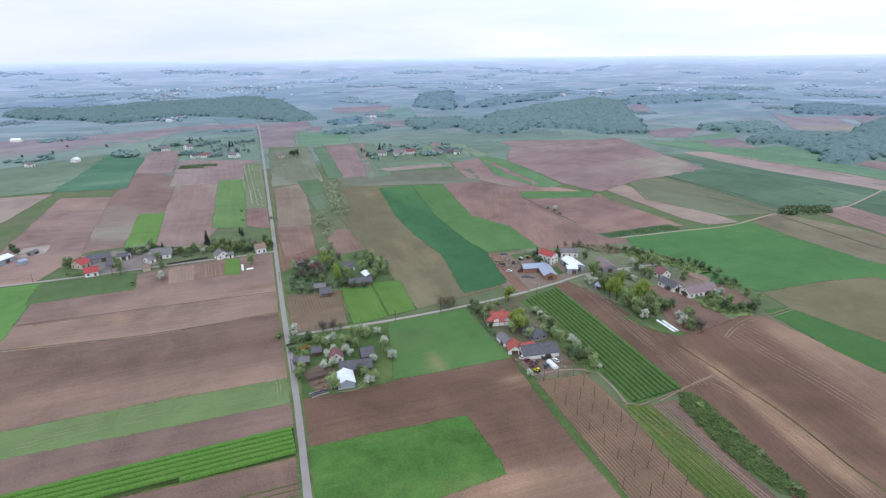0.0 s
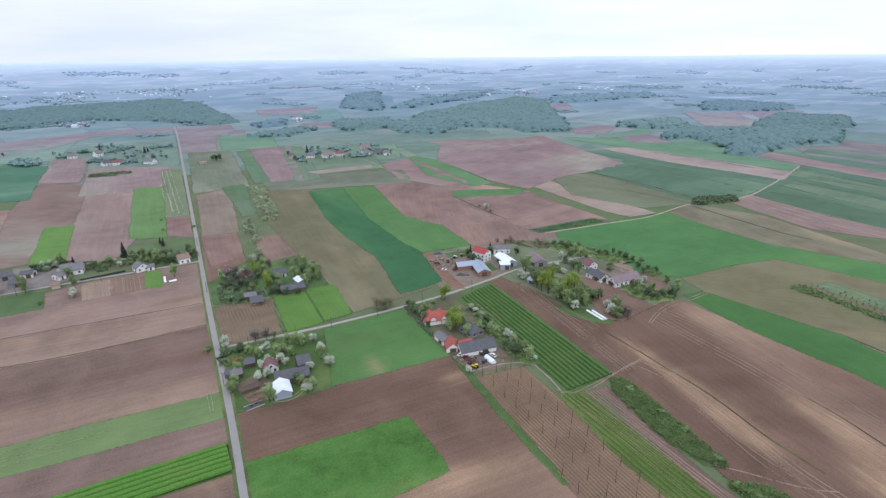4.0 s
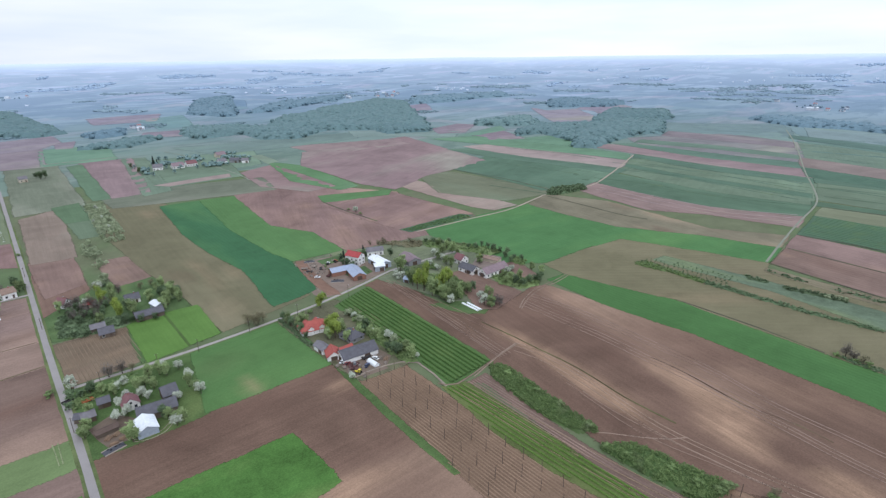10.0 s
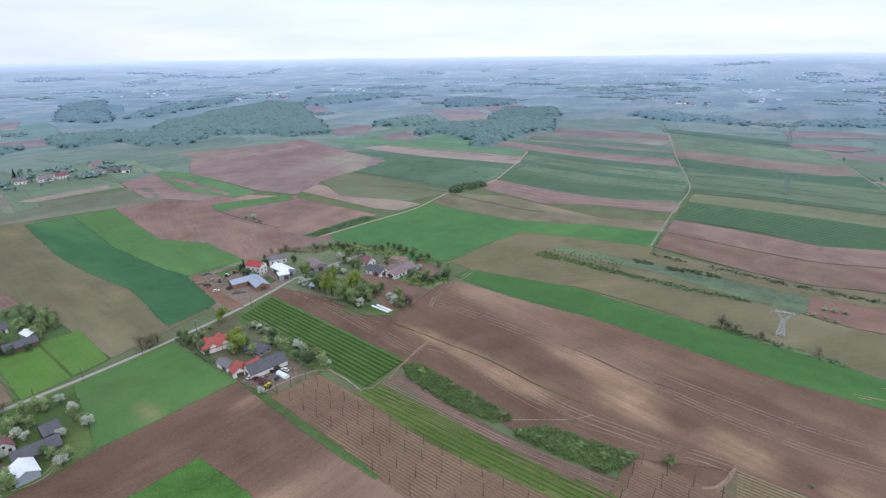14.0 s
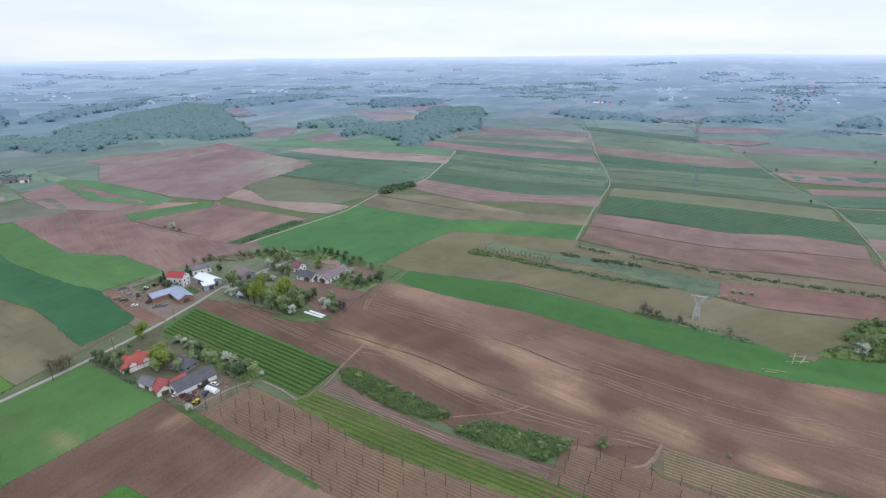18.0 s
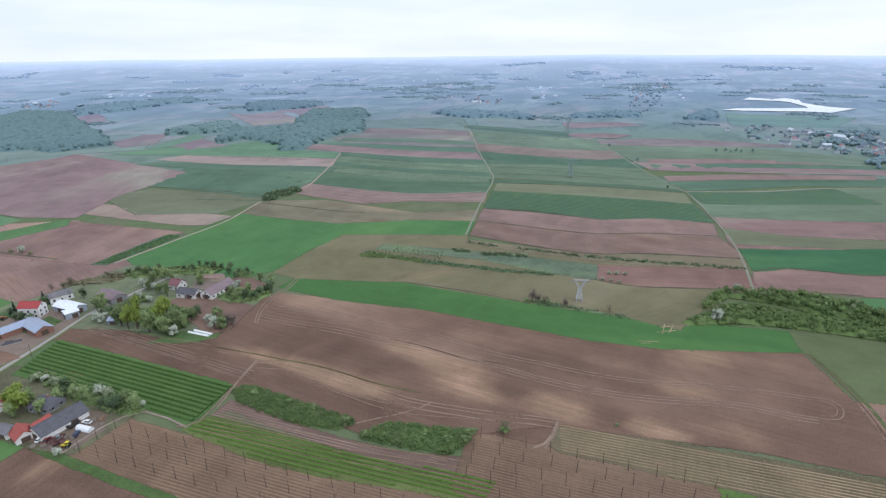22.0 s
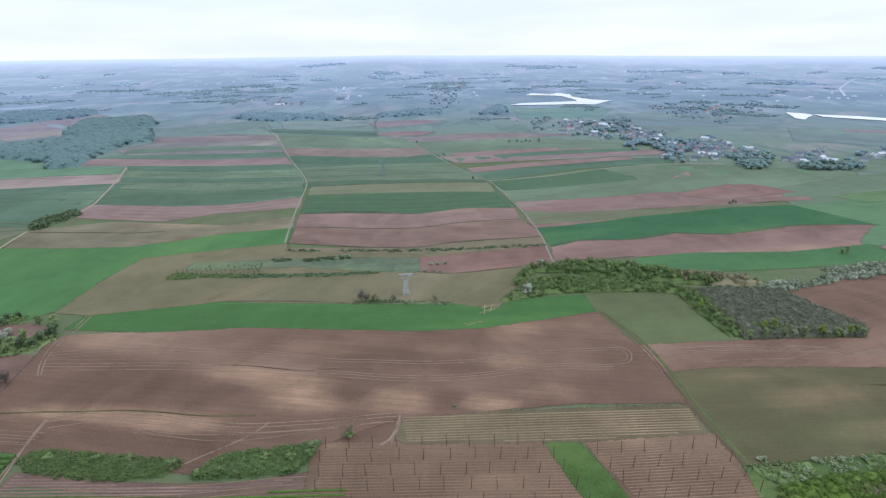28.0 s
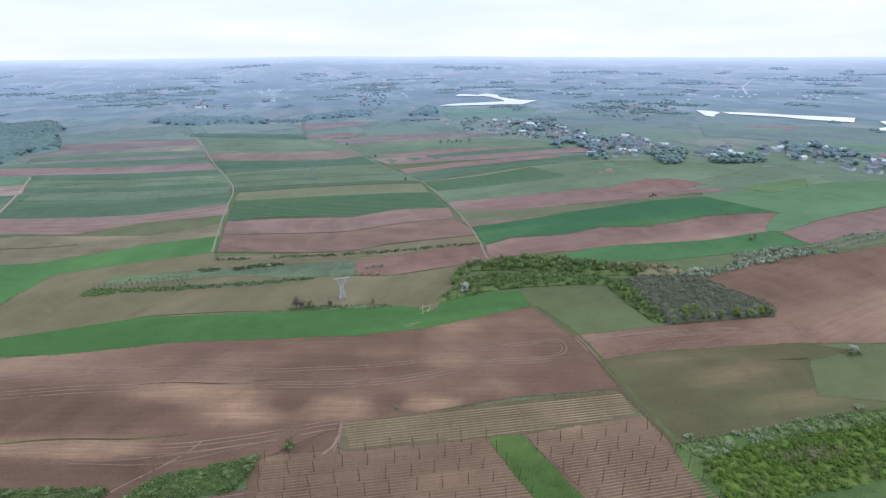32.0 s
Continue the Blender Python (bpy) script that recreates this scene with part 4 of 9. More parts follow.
# ---- building blocks for things ----
def box(bm, x0, y0, z0, x1, y1, z1):
    v = [bm.verts.new(p) for p in ((x0, y0, z0), (x1, y0, z0), (x1, y1, z0), (x0, y1, z0), (x0, y0, z1), (x1, y0, z1), (x1, y1, z1), (x0, y1, z1))]
    for f in ((3, 2, 1, 0), (4, 5, 6, 7), (0, 1, 5, 4), (1, 2, 6, 5), (2, 3, 7, 6), (3, 0, 4, 7)):
        bm.faces.new([v[i] for i in f])


def box_bm(*size):
    bm = bmesh.new()
    box(bm, *size)
    return bm


def beam(bm, a, b, w0, w1=None, sides=4):
    """A straight tapered bar from a to b."""
    w1 = w0 if w1 is None else w1
    a, b = Vector(a), Vector(b)
    q = (b - a).to_track_quat("Z", "Y")
    rings = []
    for p, w in ((a, w0), (b, w1)):
        rings.append([bm.verts.new(p + q @ Vector((w * math.cos(2 * math.pi * (i + 0.5) / sides), w * math.sin(2 * math.pi * (i + 0.5) / sides), 0))) for i in range(sides)])
    for i in range(sides):
        j = (i + 1) % sides
        bm.faces.new((rings[0][i], rings[0][j], rings[1][j], rings[1][i]))
    bm.faces.new(rings[1])
    bm.faces.new(rings[0][::-1])


def empty(name, m, label, category, group="", kind=""):
    ob = new(name)
    ob.matrix_world = m
    return tagged(ob, label, category, group, kind)


def tufts(name, centres, sizes, material, seed=0, leaves=5):
    """A mesh of many small tufts, each of a few leaf sprays that face outwards and up."""
    rnd = np.random.RandomState(seed)
    c = np.repeat(np.asarray(centres, float), leaves, 0)
    s = np.repeat(np.asarray(sizes, float), leaves)[:, None]
    n = len(c)
    off = rnd.normal(0, 1, (n, 3))
    off /= np.linalg.norm(off, axis=1)[:, None]
    face = off * 0.7 + rnd.normal(0, 0.35, (n, 3)) + (0, 0, 1.1)
    face /= np.linalg.norm(face, axis=1)[:, None]
    side = np.cross(face, rnd.normal(0, 1, (n, 3)))
    side /= np.linalg.norm(side, axis=1)[:, None] + 1e-6
    along = np.cross(face, side)
    p = c + off * s * rnd.uniform(0.25, 0.95, (n, 1))
    a, b = s * rnd.uniform(0.5, 0.95, (n, 1)), s * rnd.uniform(0.35, 0.7, (n, 1))
    v = np.stack([p - along * a, p + side * b + face * b * 0.25, p + along * a, p - side * b - face * b * 0.2], 1)
    me = bpy.data.meshes.new(name)
    me.vertices.add(n * 4)
    me.vertices.foreach_set("co", v.ravel())
    me.loops.add(n * 4)
    me.loops.foreach_set("vertex_index", np.arange(n * 4))
    me.polygons.add(n)
    me.polygons.foreach_set("loop_start", np.arange(n) * 4)
    me.materials.append(material)
    me.update(calc_edges=True)
    return me


def ball(detail):
    bm = bmesh.new()
    bmesh.ops.create_icosphere(bm, subdivisions=detail, radius=1.0)
    out = np.array([v.co[:] for v in bm.verts]), np.array([[v.index for v in f.verts] for f in bm.faces])
    bm.free()
    return out


BALLS = {1: ball(1), 2: ball(2)}


def crowns(name, centres, radii, tall, material, seed=0, detail=2):
    """A mesh of many lumpy tree crowns, for trees that stay far off."""
    rnd = np.random.RandomState(seed)
    verts, tris = BALLS[detail]
    n, m, k = len(centres), len(verts), len(tris)
    v = verts[None] * rnd.uniform(0.72, 1.22, (n, m, 1)) * np.asarray(radii, float)[:, None, None]
    v[:, :, :2] *= rnd.uniform(0.75, 1.3, (n, 1, 2))
    v[:, :, 2] *= tall
    v += np.asarray(centres, float)[:, None]
    f = tris[None] + m * np.arange(n)[:, None, None]
    me = bpy.data.meshes.new(name)
    me.vertices.add(n * m)
    me.vertices.foreach_set("co", v.ravel())
    me.loops.add(n * k * 3)
    me.loops.foreach_set("vertex_index", f.ravel())
    me.polygons.add(n * k)
    me.polygons.foreach_set("loop_start", np.arange(n * k) * 3)
    me.materials.append(material)
    me.update(calc_edges=True)
    me.polygons.foreach_set("use_smooth", [True] * (n * k))
    return me


CROWNED = ("woodland", "bud", "thorn", "sapling")
FAR_KINDS = ("far", "belt", "belt_far", "skyline", "village", "woods", "distant")


def leaf_mass(name, centres, sizes, kind, seed, flat=0.8):
    """Clumps for what stays far off, leafy tufts for what is near."""
    return tufts(name, centres, sizes, LEAVES[kind], seed, 3 if kind in FAR_KINDS else 5)


BARK = plain("bark", (92, 82, 74), 0.9, 0.1, 0, 2.0)
LEAVES = {
    "green": foliage("spring_leaves", (104, 124, 82), (142, 158, 112)),
    "lime": foliage("lime_leaves", (108, 130, 58), (146, 160, 84), 0.12),
    "blossom": foliage("white_blossom", (200, 205, 196), (146, 158, 134), 0.1),
    "dark": foliage("dark_leaves", (72, 92, 66), (104, 122, 92)),
    "conifer": foliage("conifer_needles", (46, 56, 54), (68, 78, 70)),
    "bare": foliage("bare_twigs", (90, 86, 82), (112, 106, 100)),
    "bud": foliage("budding_twigs", (104, 102, 80), (126, 122, 98)),
    "hedge": foliage("hedge_leaves", (88, 110, 68), (122, 142, 94), 0.08, 0.4),
    "currant": foliage("currant_leaves", (74, 104, 62), (102, 128, 78), 0.06),
    "vivid": foliage("fresh_leaves", (82, 112, 52), (112, 140, 70), 0.08, 0.35),
    "sapling": foliage("sapling_leaves", (70, 96, 42), (106, 132, 62), 0.08, 0.3),
    "grey": foliage("grey_scrub", (94, 100, 86), (116, 122, 104), 0.06, 0.3),
    "thorn": foliage("thorn_scrub", (96, 110, 86), (158, 166, 150), 0.08),
    "woodland": foliage("woodland_leaves", (78, 100, 58), (110, 130, 82), 0.06, 0.15),
    # far, village, woods, distant, belts and skyline leaves: haze mixed into the colour
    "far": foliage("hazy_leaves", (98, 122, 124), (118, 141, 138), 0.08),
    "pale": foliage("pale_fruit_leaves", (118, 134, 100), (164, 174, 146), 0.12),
    "village": foliage("hazy_village_leaves", (112, 135, 142), (126, 148, 152), 0.05),
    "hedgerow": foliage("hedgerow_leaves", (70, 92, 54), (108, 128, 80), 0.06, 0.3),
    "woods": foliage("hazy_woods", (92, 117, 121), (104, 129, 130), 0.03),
    "distant": foliage("hazy_distant_woods", (98, 123, 137), (108, 133, 146), 0.03),
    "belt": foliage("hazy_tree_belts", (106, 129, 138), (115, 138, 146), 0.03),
    "belt_far": foliage("hazy_far_belts", (124, 146, 160), (132, 154, 168), 0.03),
    "skyline": foliage("hazy_skyline_woods", (150, 172, 196), (157, 179, 203), 0.02),
}


TREE_NAMES = {"blossom": "fruit_tree", "conifer": "conifer", "bare": "bare_tree", "bud": "bare_tree", "far": "far_tree"}


def make_tree(kind, seed, h, w, n, label):
    """A tree of about h metres: tapered trunk with limbs and a crown of ragged clumps in lobes."""
    rnd = random.Random(seed)
    root = empty(TREE_NAMES.get(kind, "tree") if h > 4 else "bush", pose(0, 0, 0), label, "tree" if h > 4 else "bush")
    bm = bmesh.new()
    top = h * (0.9 if kind in ("conifer", "bare", "bud") else 0.6)
    beam(bm, (0, 0, -0.3), (rnd.uniform(-0.2, 0.2), rnd.uniform(-0.2, 0.2), top * 0.5), 0.028 * h, 0.02 * h, 6)
    beam(bm, (0, 0, top * 0.45), (rnd.uniform(-0.3, 0.3), rnd.uniform(-0.3, 0.3), top), 0.02 * h, 0.006 * h, 5)
    lobes = []
    if kind == "conifer":
        pass
    else:
        for i in range(9):
            a = 2 * math.pi * i / 4.6 + rnd.uniform(-0.5, 0.5)
            rr = w * rnd.uniform(0.25, 0.72)
            z = h * rnd.uniform(0.34, 0.86)
            p = (rr * math.cos(a), rr * math.sin(a), z)
            lobes.append((p, w * rnd.uniform(0.24, 0.46)))
            beam(bm, (0, 0, z * 0.55), p, 0.011 * h, 0.003 * h, 4)
            for _ in range(3 if kind in ("bare", "bud") else 0):
                q = (p[0] + rnd.uniform(-0.3, 0.3) * w, p[1] + rnd.uniform(-0.3, 0.3) * w, p[2] + rnd.uniform(0.05, 0.22) * h)
                beam(bm, p, q, 0.005 * h, 0.002 * h, 3)
        lobes.append(((0, 0, h * 0.78), w * 0.5))
    part("trunk", bm, BARK, root, "grey-brown bark")
    cs, ss = [], []
    for i in range(n):
        if kind == "conifer":
            u = rnd.random() ** 0.8
            a, rr = rnd.uniform(0, 2 * math.pi), w * (1 - u) * rnd.uniform(0.5, 1.05) * (0.85 + 0.25 * math.sin(u * 40))
            cs.append((rr * math.cos(a), rr * math.sin(a), h * (0.08 + 0.92 * u)))
            ss.append(0.055 * h * (1.2 - 0.6 * u))
        else:
            p, r = rnd.choice(lobes)
            d = Vector((rnd.gauss(0, 1), rnd.gauss(0, 1), rnd.gauss(0, 1))).normalized() * r * rnd.uniform(0.55, 1.35)
            cs.append((p[0] + d.x, p[1] + d.y, max(0.12 * h, p[2] + d.z * h / w * 0.42)))
            ss.append(w * rnd.uniform(0.06, 0.125) * (0.62 if kind in ("bare", "bud") else 1))
    me = leaf_mass("crown", cs, ss, kind, seed)
    if lobes and kind not in ("bare", "bud"):
        # a closed inner mass, so that no hollow shows between the clumps
        bm = bmesh.new()
        bm.from_mesh(me)
        for (px, py, pz), r in lobes:
            made = bmesh.ops.create_icosphere(bm, subdivisions=1, radius=r * 0.7)["verts"]
            for v in made:
                v.co *= 1 + 0.25 * noise.noise(v.co * 1.3 + Vector((px, py, pz)))
                v.co.z *= h / w * 0.40
                v.co += Vector((px, py, pz))
        bm.to_mesh(me)
        bm.free()
    crown = new("crown", me)
    crown.parent = root
    return root


TREE_SORTS = {
    "pale": [("pale", 6, 3.2, 380, "small pale green fruit tree")],
    "green": [("green", 9.5, 3.5, 560, "leafy green farm tree in spring leaf"), ("green", 11.5, 3.9, 600, "tall leafy green tree in spring leaf")],
    "lime": [("lime", 13, 2.9, 560, "tall yellow-green tree in fresh leaf")],
    "spreading": [("lime", 11, 4.3, 700, "broad yellow-green tree in fresh leaf")],
    "blossom": [("blossom", 6.6, 3.0, 420, "fruit tree in full white blossom"), ("blossom", 5.6, 2.6, 360, "small fruit tree in white blossom")],
    "dark": [("dark", 8.5, 3.5, 520, "dark green broad-crowned farm tree"), ("dark", 6.5, 3.0, 340, "dark green bushy tree in the yard")],
    "conifer": [("conifer", 13, 2.8, 240, "tall dark green conifer by the farms"), ("conifer", 9, 2.2, 180, "dark green spruce by the farms")],
    "bare": [("bare", 10, 4.2, 520, "bare grey tree with thin twigs")],
    "bud": [("bud", 7, 3.0, 480, "brownish tree just budding")],
    "bush": [("hedge", 2.6, 2.0, 130, "low rounded green field bush")],
    "whitebush": [("pale", 3.2, 2.4, 130, "bush in white blossom")],
    "far": [("far", 9, 4.5, 90, "hazy green tree of a far hamlet"), ("far", 7, 4.0, 80, "hazy far tree of the village")],
}
tree_stock, tree_used = {}, {}
tree_rnd = random.Random(77)


def tree(sort, x, y, size=1.0):
    """One tree of a sort; the first of each sort is built and the rest are copies."""
    forms = TREE_SORTS[sort]
    i = tree_used.get(sort, 0)
    tree_used[sort] = i + 1
    key = (sort, i % len(forms))
    m = pose(x, y, ground(x, y) + 0.05, 0, 0, tree_rnd.uniform(0, 360)) @ Matrix.Diagonal((size * tree_rnd.uniform(0.9, 1.1), size * tree_rnd.uniform(0.9, 1.1), size * tree_rnd.uniform(0.9, 1.12), 1))
    if key not in tree_stock:
        kind, h, w, n, label = forms[key[1]]
        tree_stock[key] = make_tree(kind, 11 * len(tree_stock) + 5, h, w, n, label)
        tree_stock[key].matrix_world = m
    else:
        made = copy_thing(tree_stock[key], m)
        made.matrix_basis = m


def trees(sort, size, *points):
    for x, y in points:
        tree(sort, x, y, size * tree_rnd.uniform(0.85, 1.15))


def inside(points, x, y):
    hit = False
    for (x0, y0), (x1, y1) in zip(points, points[1:] + points[:1]):
        if (y0 > y) != (y1 > y) and x < (x1 - x0) * (y - y0) / (y1 - y0) + x0:
            hit = not hit
    return hit


def to_edge(points, x, y):
    """How far a place lies from an outline."""
    best = 1e9
    for (x0, y0), (x1, y1) in zip(points, points[1:] + points[:1]):
        dx, dy = x1 - x0, y1 - y0
        u = min(1.0, max(0.0, ((x - x0) * dx + (y - y0) * dy) / (dx * dx + dy * dy)))
        best = min(best, math.hypot(x - x0 - u * dx, y - y0 - u * dy))
    return best


def crown_height(x, y, cell, seed):
    """The rise and fall of the tree tops of a wood, about 1 on average."""
    return 0.72 + 0.42 * noise.noise((x / cell * 0.53, y / cell * 0.53, seed)) + 0.35 * noise.noise((x * 0.012, y * 0.012, seed + 3))


def canopy(points, cell, height, seed, cut):
    """The closed, bumpy top of a wood, falling to the ground at its edges."""
    xs, ys = [p[0] for p in points], [p[1] for p in points]
    nx, ny = int((max(xs) - min(xs)) / cell) + 3, int((max(ys) - min(ys)) / cell) + 3
    index, verts, faces = {}, [], []
    def at(i, j):
        if (i, j) not in index:
            x, y = min(xs) + (i - 1) * cell, min(ys) + (j - 1) * cell
            x += cell * 0.4 * noise.noise((x * 0.37, y * 0.37, seed))
            y += cell * 0.4 * noise.noise((x * 0.37, y * 0.37, seed + 9))
            ok = inside(points, x, y)
            h = height * crown_height(x, y, cell, seed) * (0.45 + 0.55 * ease(0, 2.2 * cell, to_edge(points, x, y))) if ok else -0.5
            index[i, j] = (len(verts), ok and noise.noise((x * 0.03, y * 0.03, seed)) > cut)
            verts.append((x, y, ground(x, y) + h))
        return index[i, j]
    for i in range(nx):
        for j in range(ny):
            q = [at(i, j), at(i + 1, j), at(i + 1, j + 1), at(i, j + 1)]
            if sum(k for _, k in q) >= 1:
                faces.append([v for v, _ in q])
    return verts, faces


def thicket(name, label, category, kind, points, spacing, height, per, clump, seed, gaps=0.0, mass=True):
    """A wood, hedge or scrub that fills an outline: a closed inner mass under many ragged clumps."""
    rnd = random.Random(seed)
    xs, ys = [p[0] for p in points], [p[1] for p in points]
    cs, ss, inner_at, inner_size = [], [], [], []
    cut = gaps - 0.55
    distant = kind in ("woods", "distant")
    verts, faces = canopy(points, spacing * (0.48 if distant else 0.7), height * (1.15 if distant else 0.72), seed, cut)
    y = min(ys)
    while y < max(ys):
        x = min(xs)
        while x < max(xs):
            px, py = x + rnd.uniform(-0.55, 0.55) * spacing, y + rnd.uniform(-0.55, 0.55) * spacing
            if inside(points, px, py) and not any(inside(q, px, py) for q in pond_outlines) and noise.noise((px * 0.03, py * 0.03, seed)) > cut:
                h = height * rnd.uniform(0.8, 1.12) * (1 + 0.25 * noise.noise((px * 0.02, py * 0.02, seed + 5)))
                z = ground(px, py)
                if kind in CROWNED:
                    # one lumpy crown with its leaves on it
                    size, top = spacing * rnd.uniform(0.3, 0.7), h * rnd.uniform(0.75, 1.1) * (0.6 + 0.4 * ease(0, spacing * 1.5, to_edge(points, px, py)))
                    lift = max(size * 0.3, top - size)
                    inner_at.append((px, py, z + lift))
                    inner_size.append(size * 0.75)
                    for _ in range(per):
                        a, e = rnd.uniform(0, 2 * math.pi), math.asin(rnd.uniform(-0.35, 1))
                        rr = size * rnd.uniform(0.7, 1.5)
                        cs.append((px + rr * math.cos(a) * math.cos(e), py + rr * math.sin(a) * math.cos(e), z + max(0.15, lift + rr * math.sin(e))))
                        ss.append(clump * rnd.uniform(0.5, 1.0))
                for _ in range(0 if kind in FAR_KINDS or kind in CROWNED else per):
                    u, w = px + rnd.uniform(-0.62, 0.62) * spacing, py + rnd.uniform(-0.62, 0.62) * spacing
                    k = crown_height(u, w, spacing * 0.7, seed) if inside(points, u, w) else 0.35
                    cs.append((u, w, ground(u, w) + max(0.2, height * 0.86 * k * (rnd.uniform(0.08, 1) if rnd.random() < 0.35 else 1 - 0.2 * rnd.random()) + clump * rnd.uniform(-0.3, 0.9))))
                    ss.append(clump * rnd.uniform(0.6, 1.25))
                for _ in range(2 if kind in FAR_KINDS else 0):
                    u, w = px + rnd.uniform(-0.4, 0.4) * spacing, py + rnd.uniform(-0.4, 0.4) * spacing
                    tip = height * crown_height(u, w, spacing * 0.48, seed) * (0.55 + 0.45 * ease(0, spacing, to_edge(points, u, w))) if distant else h * rnd.uniform(0.35, 0.75)
                    size = min(spacing * 0.42, height * 0.5) * rnd.uniform(0.6, 1.15)
                    cs.append((u, w, z + max(size * 0.4, tip * (0.84 if distant else 1.0))))
                    ss.append(size)
            x += spacing
        y += spacing
    if not cs:
        if faces:
            tagged(new(name, mesh_from(name, verts, faces, [LEAVES[kind]])), label, category, kind="stuff")
        return
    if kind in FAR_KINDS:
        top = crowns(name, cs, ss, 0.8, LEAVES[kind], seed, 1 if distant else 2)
    else:
        top = leaf_mass(name, cs, ss, kind, seed, 0.7)
    bm = bmesh.new()
    bm.from_mesh(top)
    if inner_at:
        bm.from_mesh(crowns("inner", inner_at, inner_size, 1.0, LEAVES[kind], seed + 1, 2))
    if faces and mass and kind not in ("pale", "thorn", "belt", "far", "village"):
        bm.from_mesh(mesh_from("mass", verts, faces, [LEAVES[kind]], distant))
    bm.to_mesh(top)
    bm.free()
    tagged(new(name, top), label, category, kind="stuff")


def scan_rows(points, turn, spacing, start=0.5):
    """The straight rows that cross an outline, as pairs of end points."""
    a = radians(turn)
    ca, sa = math.cos(a), math.sin(a)
    loc = [(x * ca + y * sa, y * ca - x * sa) for x, y in points]
    lo, hi = min(p[1] for p in loc), max(p[1] for p in loc)
    v, out = lo + spacing * start, []
    while v < hi:
        cuts = []
        for (x0, y0), (x1, y1) in zip(loc, loc[1:] + loc[:1]):
            if (y0 > v) != (y1 > v):
                cuts.append(x0 + (x1 - x0) * (v - y0) / (y1 - y0))
        cuts.sort()
        for u0, u1 in zip(cuts[::2], cuts[1::2]):
            if u1 - u0 > spacing:
                out.append(((u0 * ca - v * sa, u0 * sa + v * ca), (u1 * ca - v * sa, u1 * sa + v * ca)))
        v += spacing
    return out


def planted_rows(name, label, group, kind, points, turn, spacing, size, step, height, seed, gap=0.04):
    """Rows of bushes or crop, each row a thing of its own."""
    rnd = random.Random(seed)
    for (x0, y0), (x1, y1) in scan_rows(points, turn, spacing):
        length = math.hypot(x1 - x0, y1 - y0)
        cs, ss, u = [], [], 0.6
        while u < length - 0.4:
            if rnd.random() > gap:
                x, y = x0 + (x1 - x0) * u / length + rnd.uniform(-0.25, 0.25), y0 + (y1 - y0) * u / length + rnd.uniform(-0.25, 0.25)
                cs.append((x, y, ground(x, y) + 0.2 + height * rnd.uniform(0.3, 0.8)))
                ss.append(size * rnd.uniform(0.75, 1.25))
            u += step * rnd.uniform(0.8, 1.2)
        if cs:
            ob = new(name, leaf_mass(name, cs, ss, kind, rnd.randrange(9999)))
            tagged(ob, label, "crop row", group, "stuff" if gap > 0 else "")


def crop_banks(label, group, points, turn, spacing, high, seed, material, wide=1.0):
    """Dense raised crop in long rounded banks, each a thing of its own, with a dark furrow between."""
    rnd = random.Random(seed)
    for (x0, y0), (x1, y1) in scan_rows(points, turn, spacing):
        length = math.hypot(x1 - x0, y1 - y0)
        m = int(length / 0.9)
        sx, sy = -(y1 - y0) / length * spacing * wide / 2, (x1 - x0) / length * spacing * wide / 2
        verts, faces = [], []
        for i in range(m + 1):
            x, y = x0 + (x1 - x0) * i / m, y0 + (y1 - y0) * i / m
            z = ground(x, y) + 0.25
            k = 1 + 0.16 * noise.noise((i * 0.21, seed + y0, 0.5))
            for w, h in ((-0.78, 0), (-0.72, 0.6), (-0.45, 0.95), (0, 1), (0.45, 0.95), (0.72, 0.6), (0.78, 0)):
                j = rnd.uniform(-0.04, 0.04)
                verts.append((x + sx * (w + j), y + sy * (w + j), z + high * h * k + (rnd.uniform(-0.06, 0.06) if h else 0)))
            if i:
                b = 7 * i
                faces += [(b - 7 + q, b + q, b + 1 + q, b - 6 + q) for q in range(6)]
        ob = new("crop_bank", mesh_from("crop_bank", verts, faces, [material], True))
        tagged(ob, label, "crop row", group)


def row_crop(name, low, high):
    n = Nodes(name, 0.8, 0.12)
    c = n.coord()
    fleck = n.noise(c, 1.6, 4, 0.7)
    col = n.mix(n.spread(fleck, 0.35, 0.65, 0, 1), (*lin(low), 1), (*lin(high), 1))
    col = n.mix(n.spread(n.noise(c, 0.07, 3, 0.6), 0.5, 0.7, 0, 0.35), col, (*lin((104, 124, 74)), 1))
    return n.finish(n.times(col, n.spread(n.noise(c, 5.0, 3, 0.7), 0.3, 0.7, 0.85, 1.12)), fleck, 0.6, 0.3)


ROW_CROP = row_crop("dense_row_crop", (70, 112, 46), (96, 138, 64))
BUSH_ROW = row_crop("currant_row", (56, 84, 44), (92, 120, 68))
FAR_ROW = row_crop("far_row_crop", (74, 102, 80), (86, 114, 88))
BERRY_ROW = row_crop("berry_row_leaves", (66, 96, 42), (100, 126, 62))


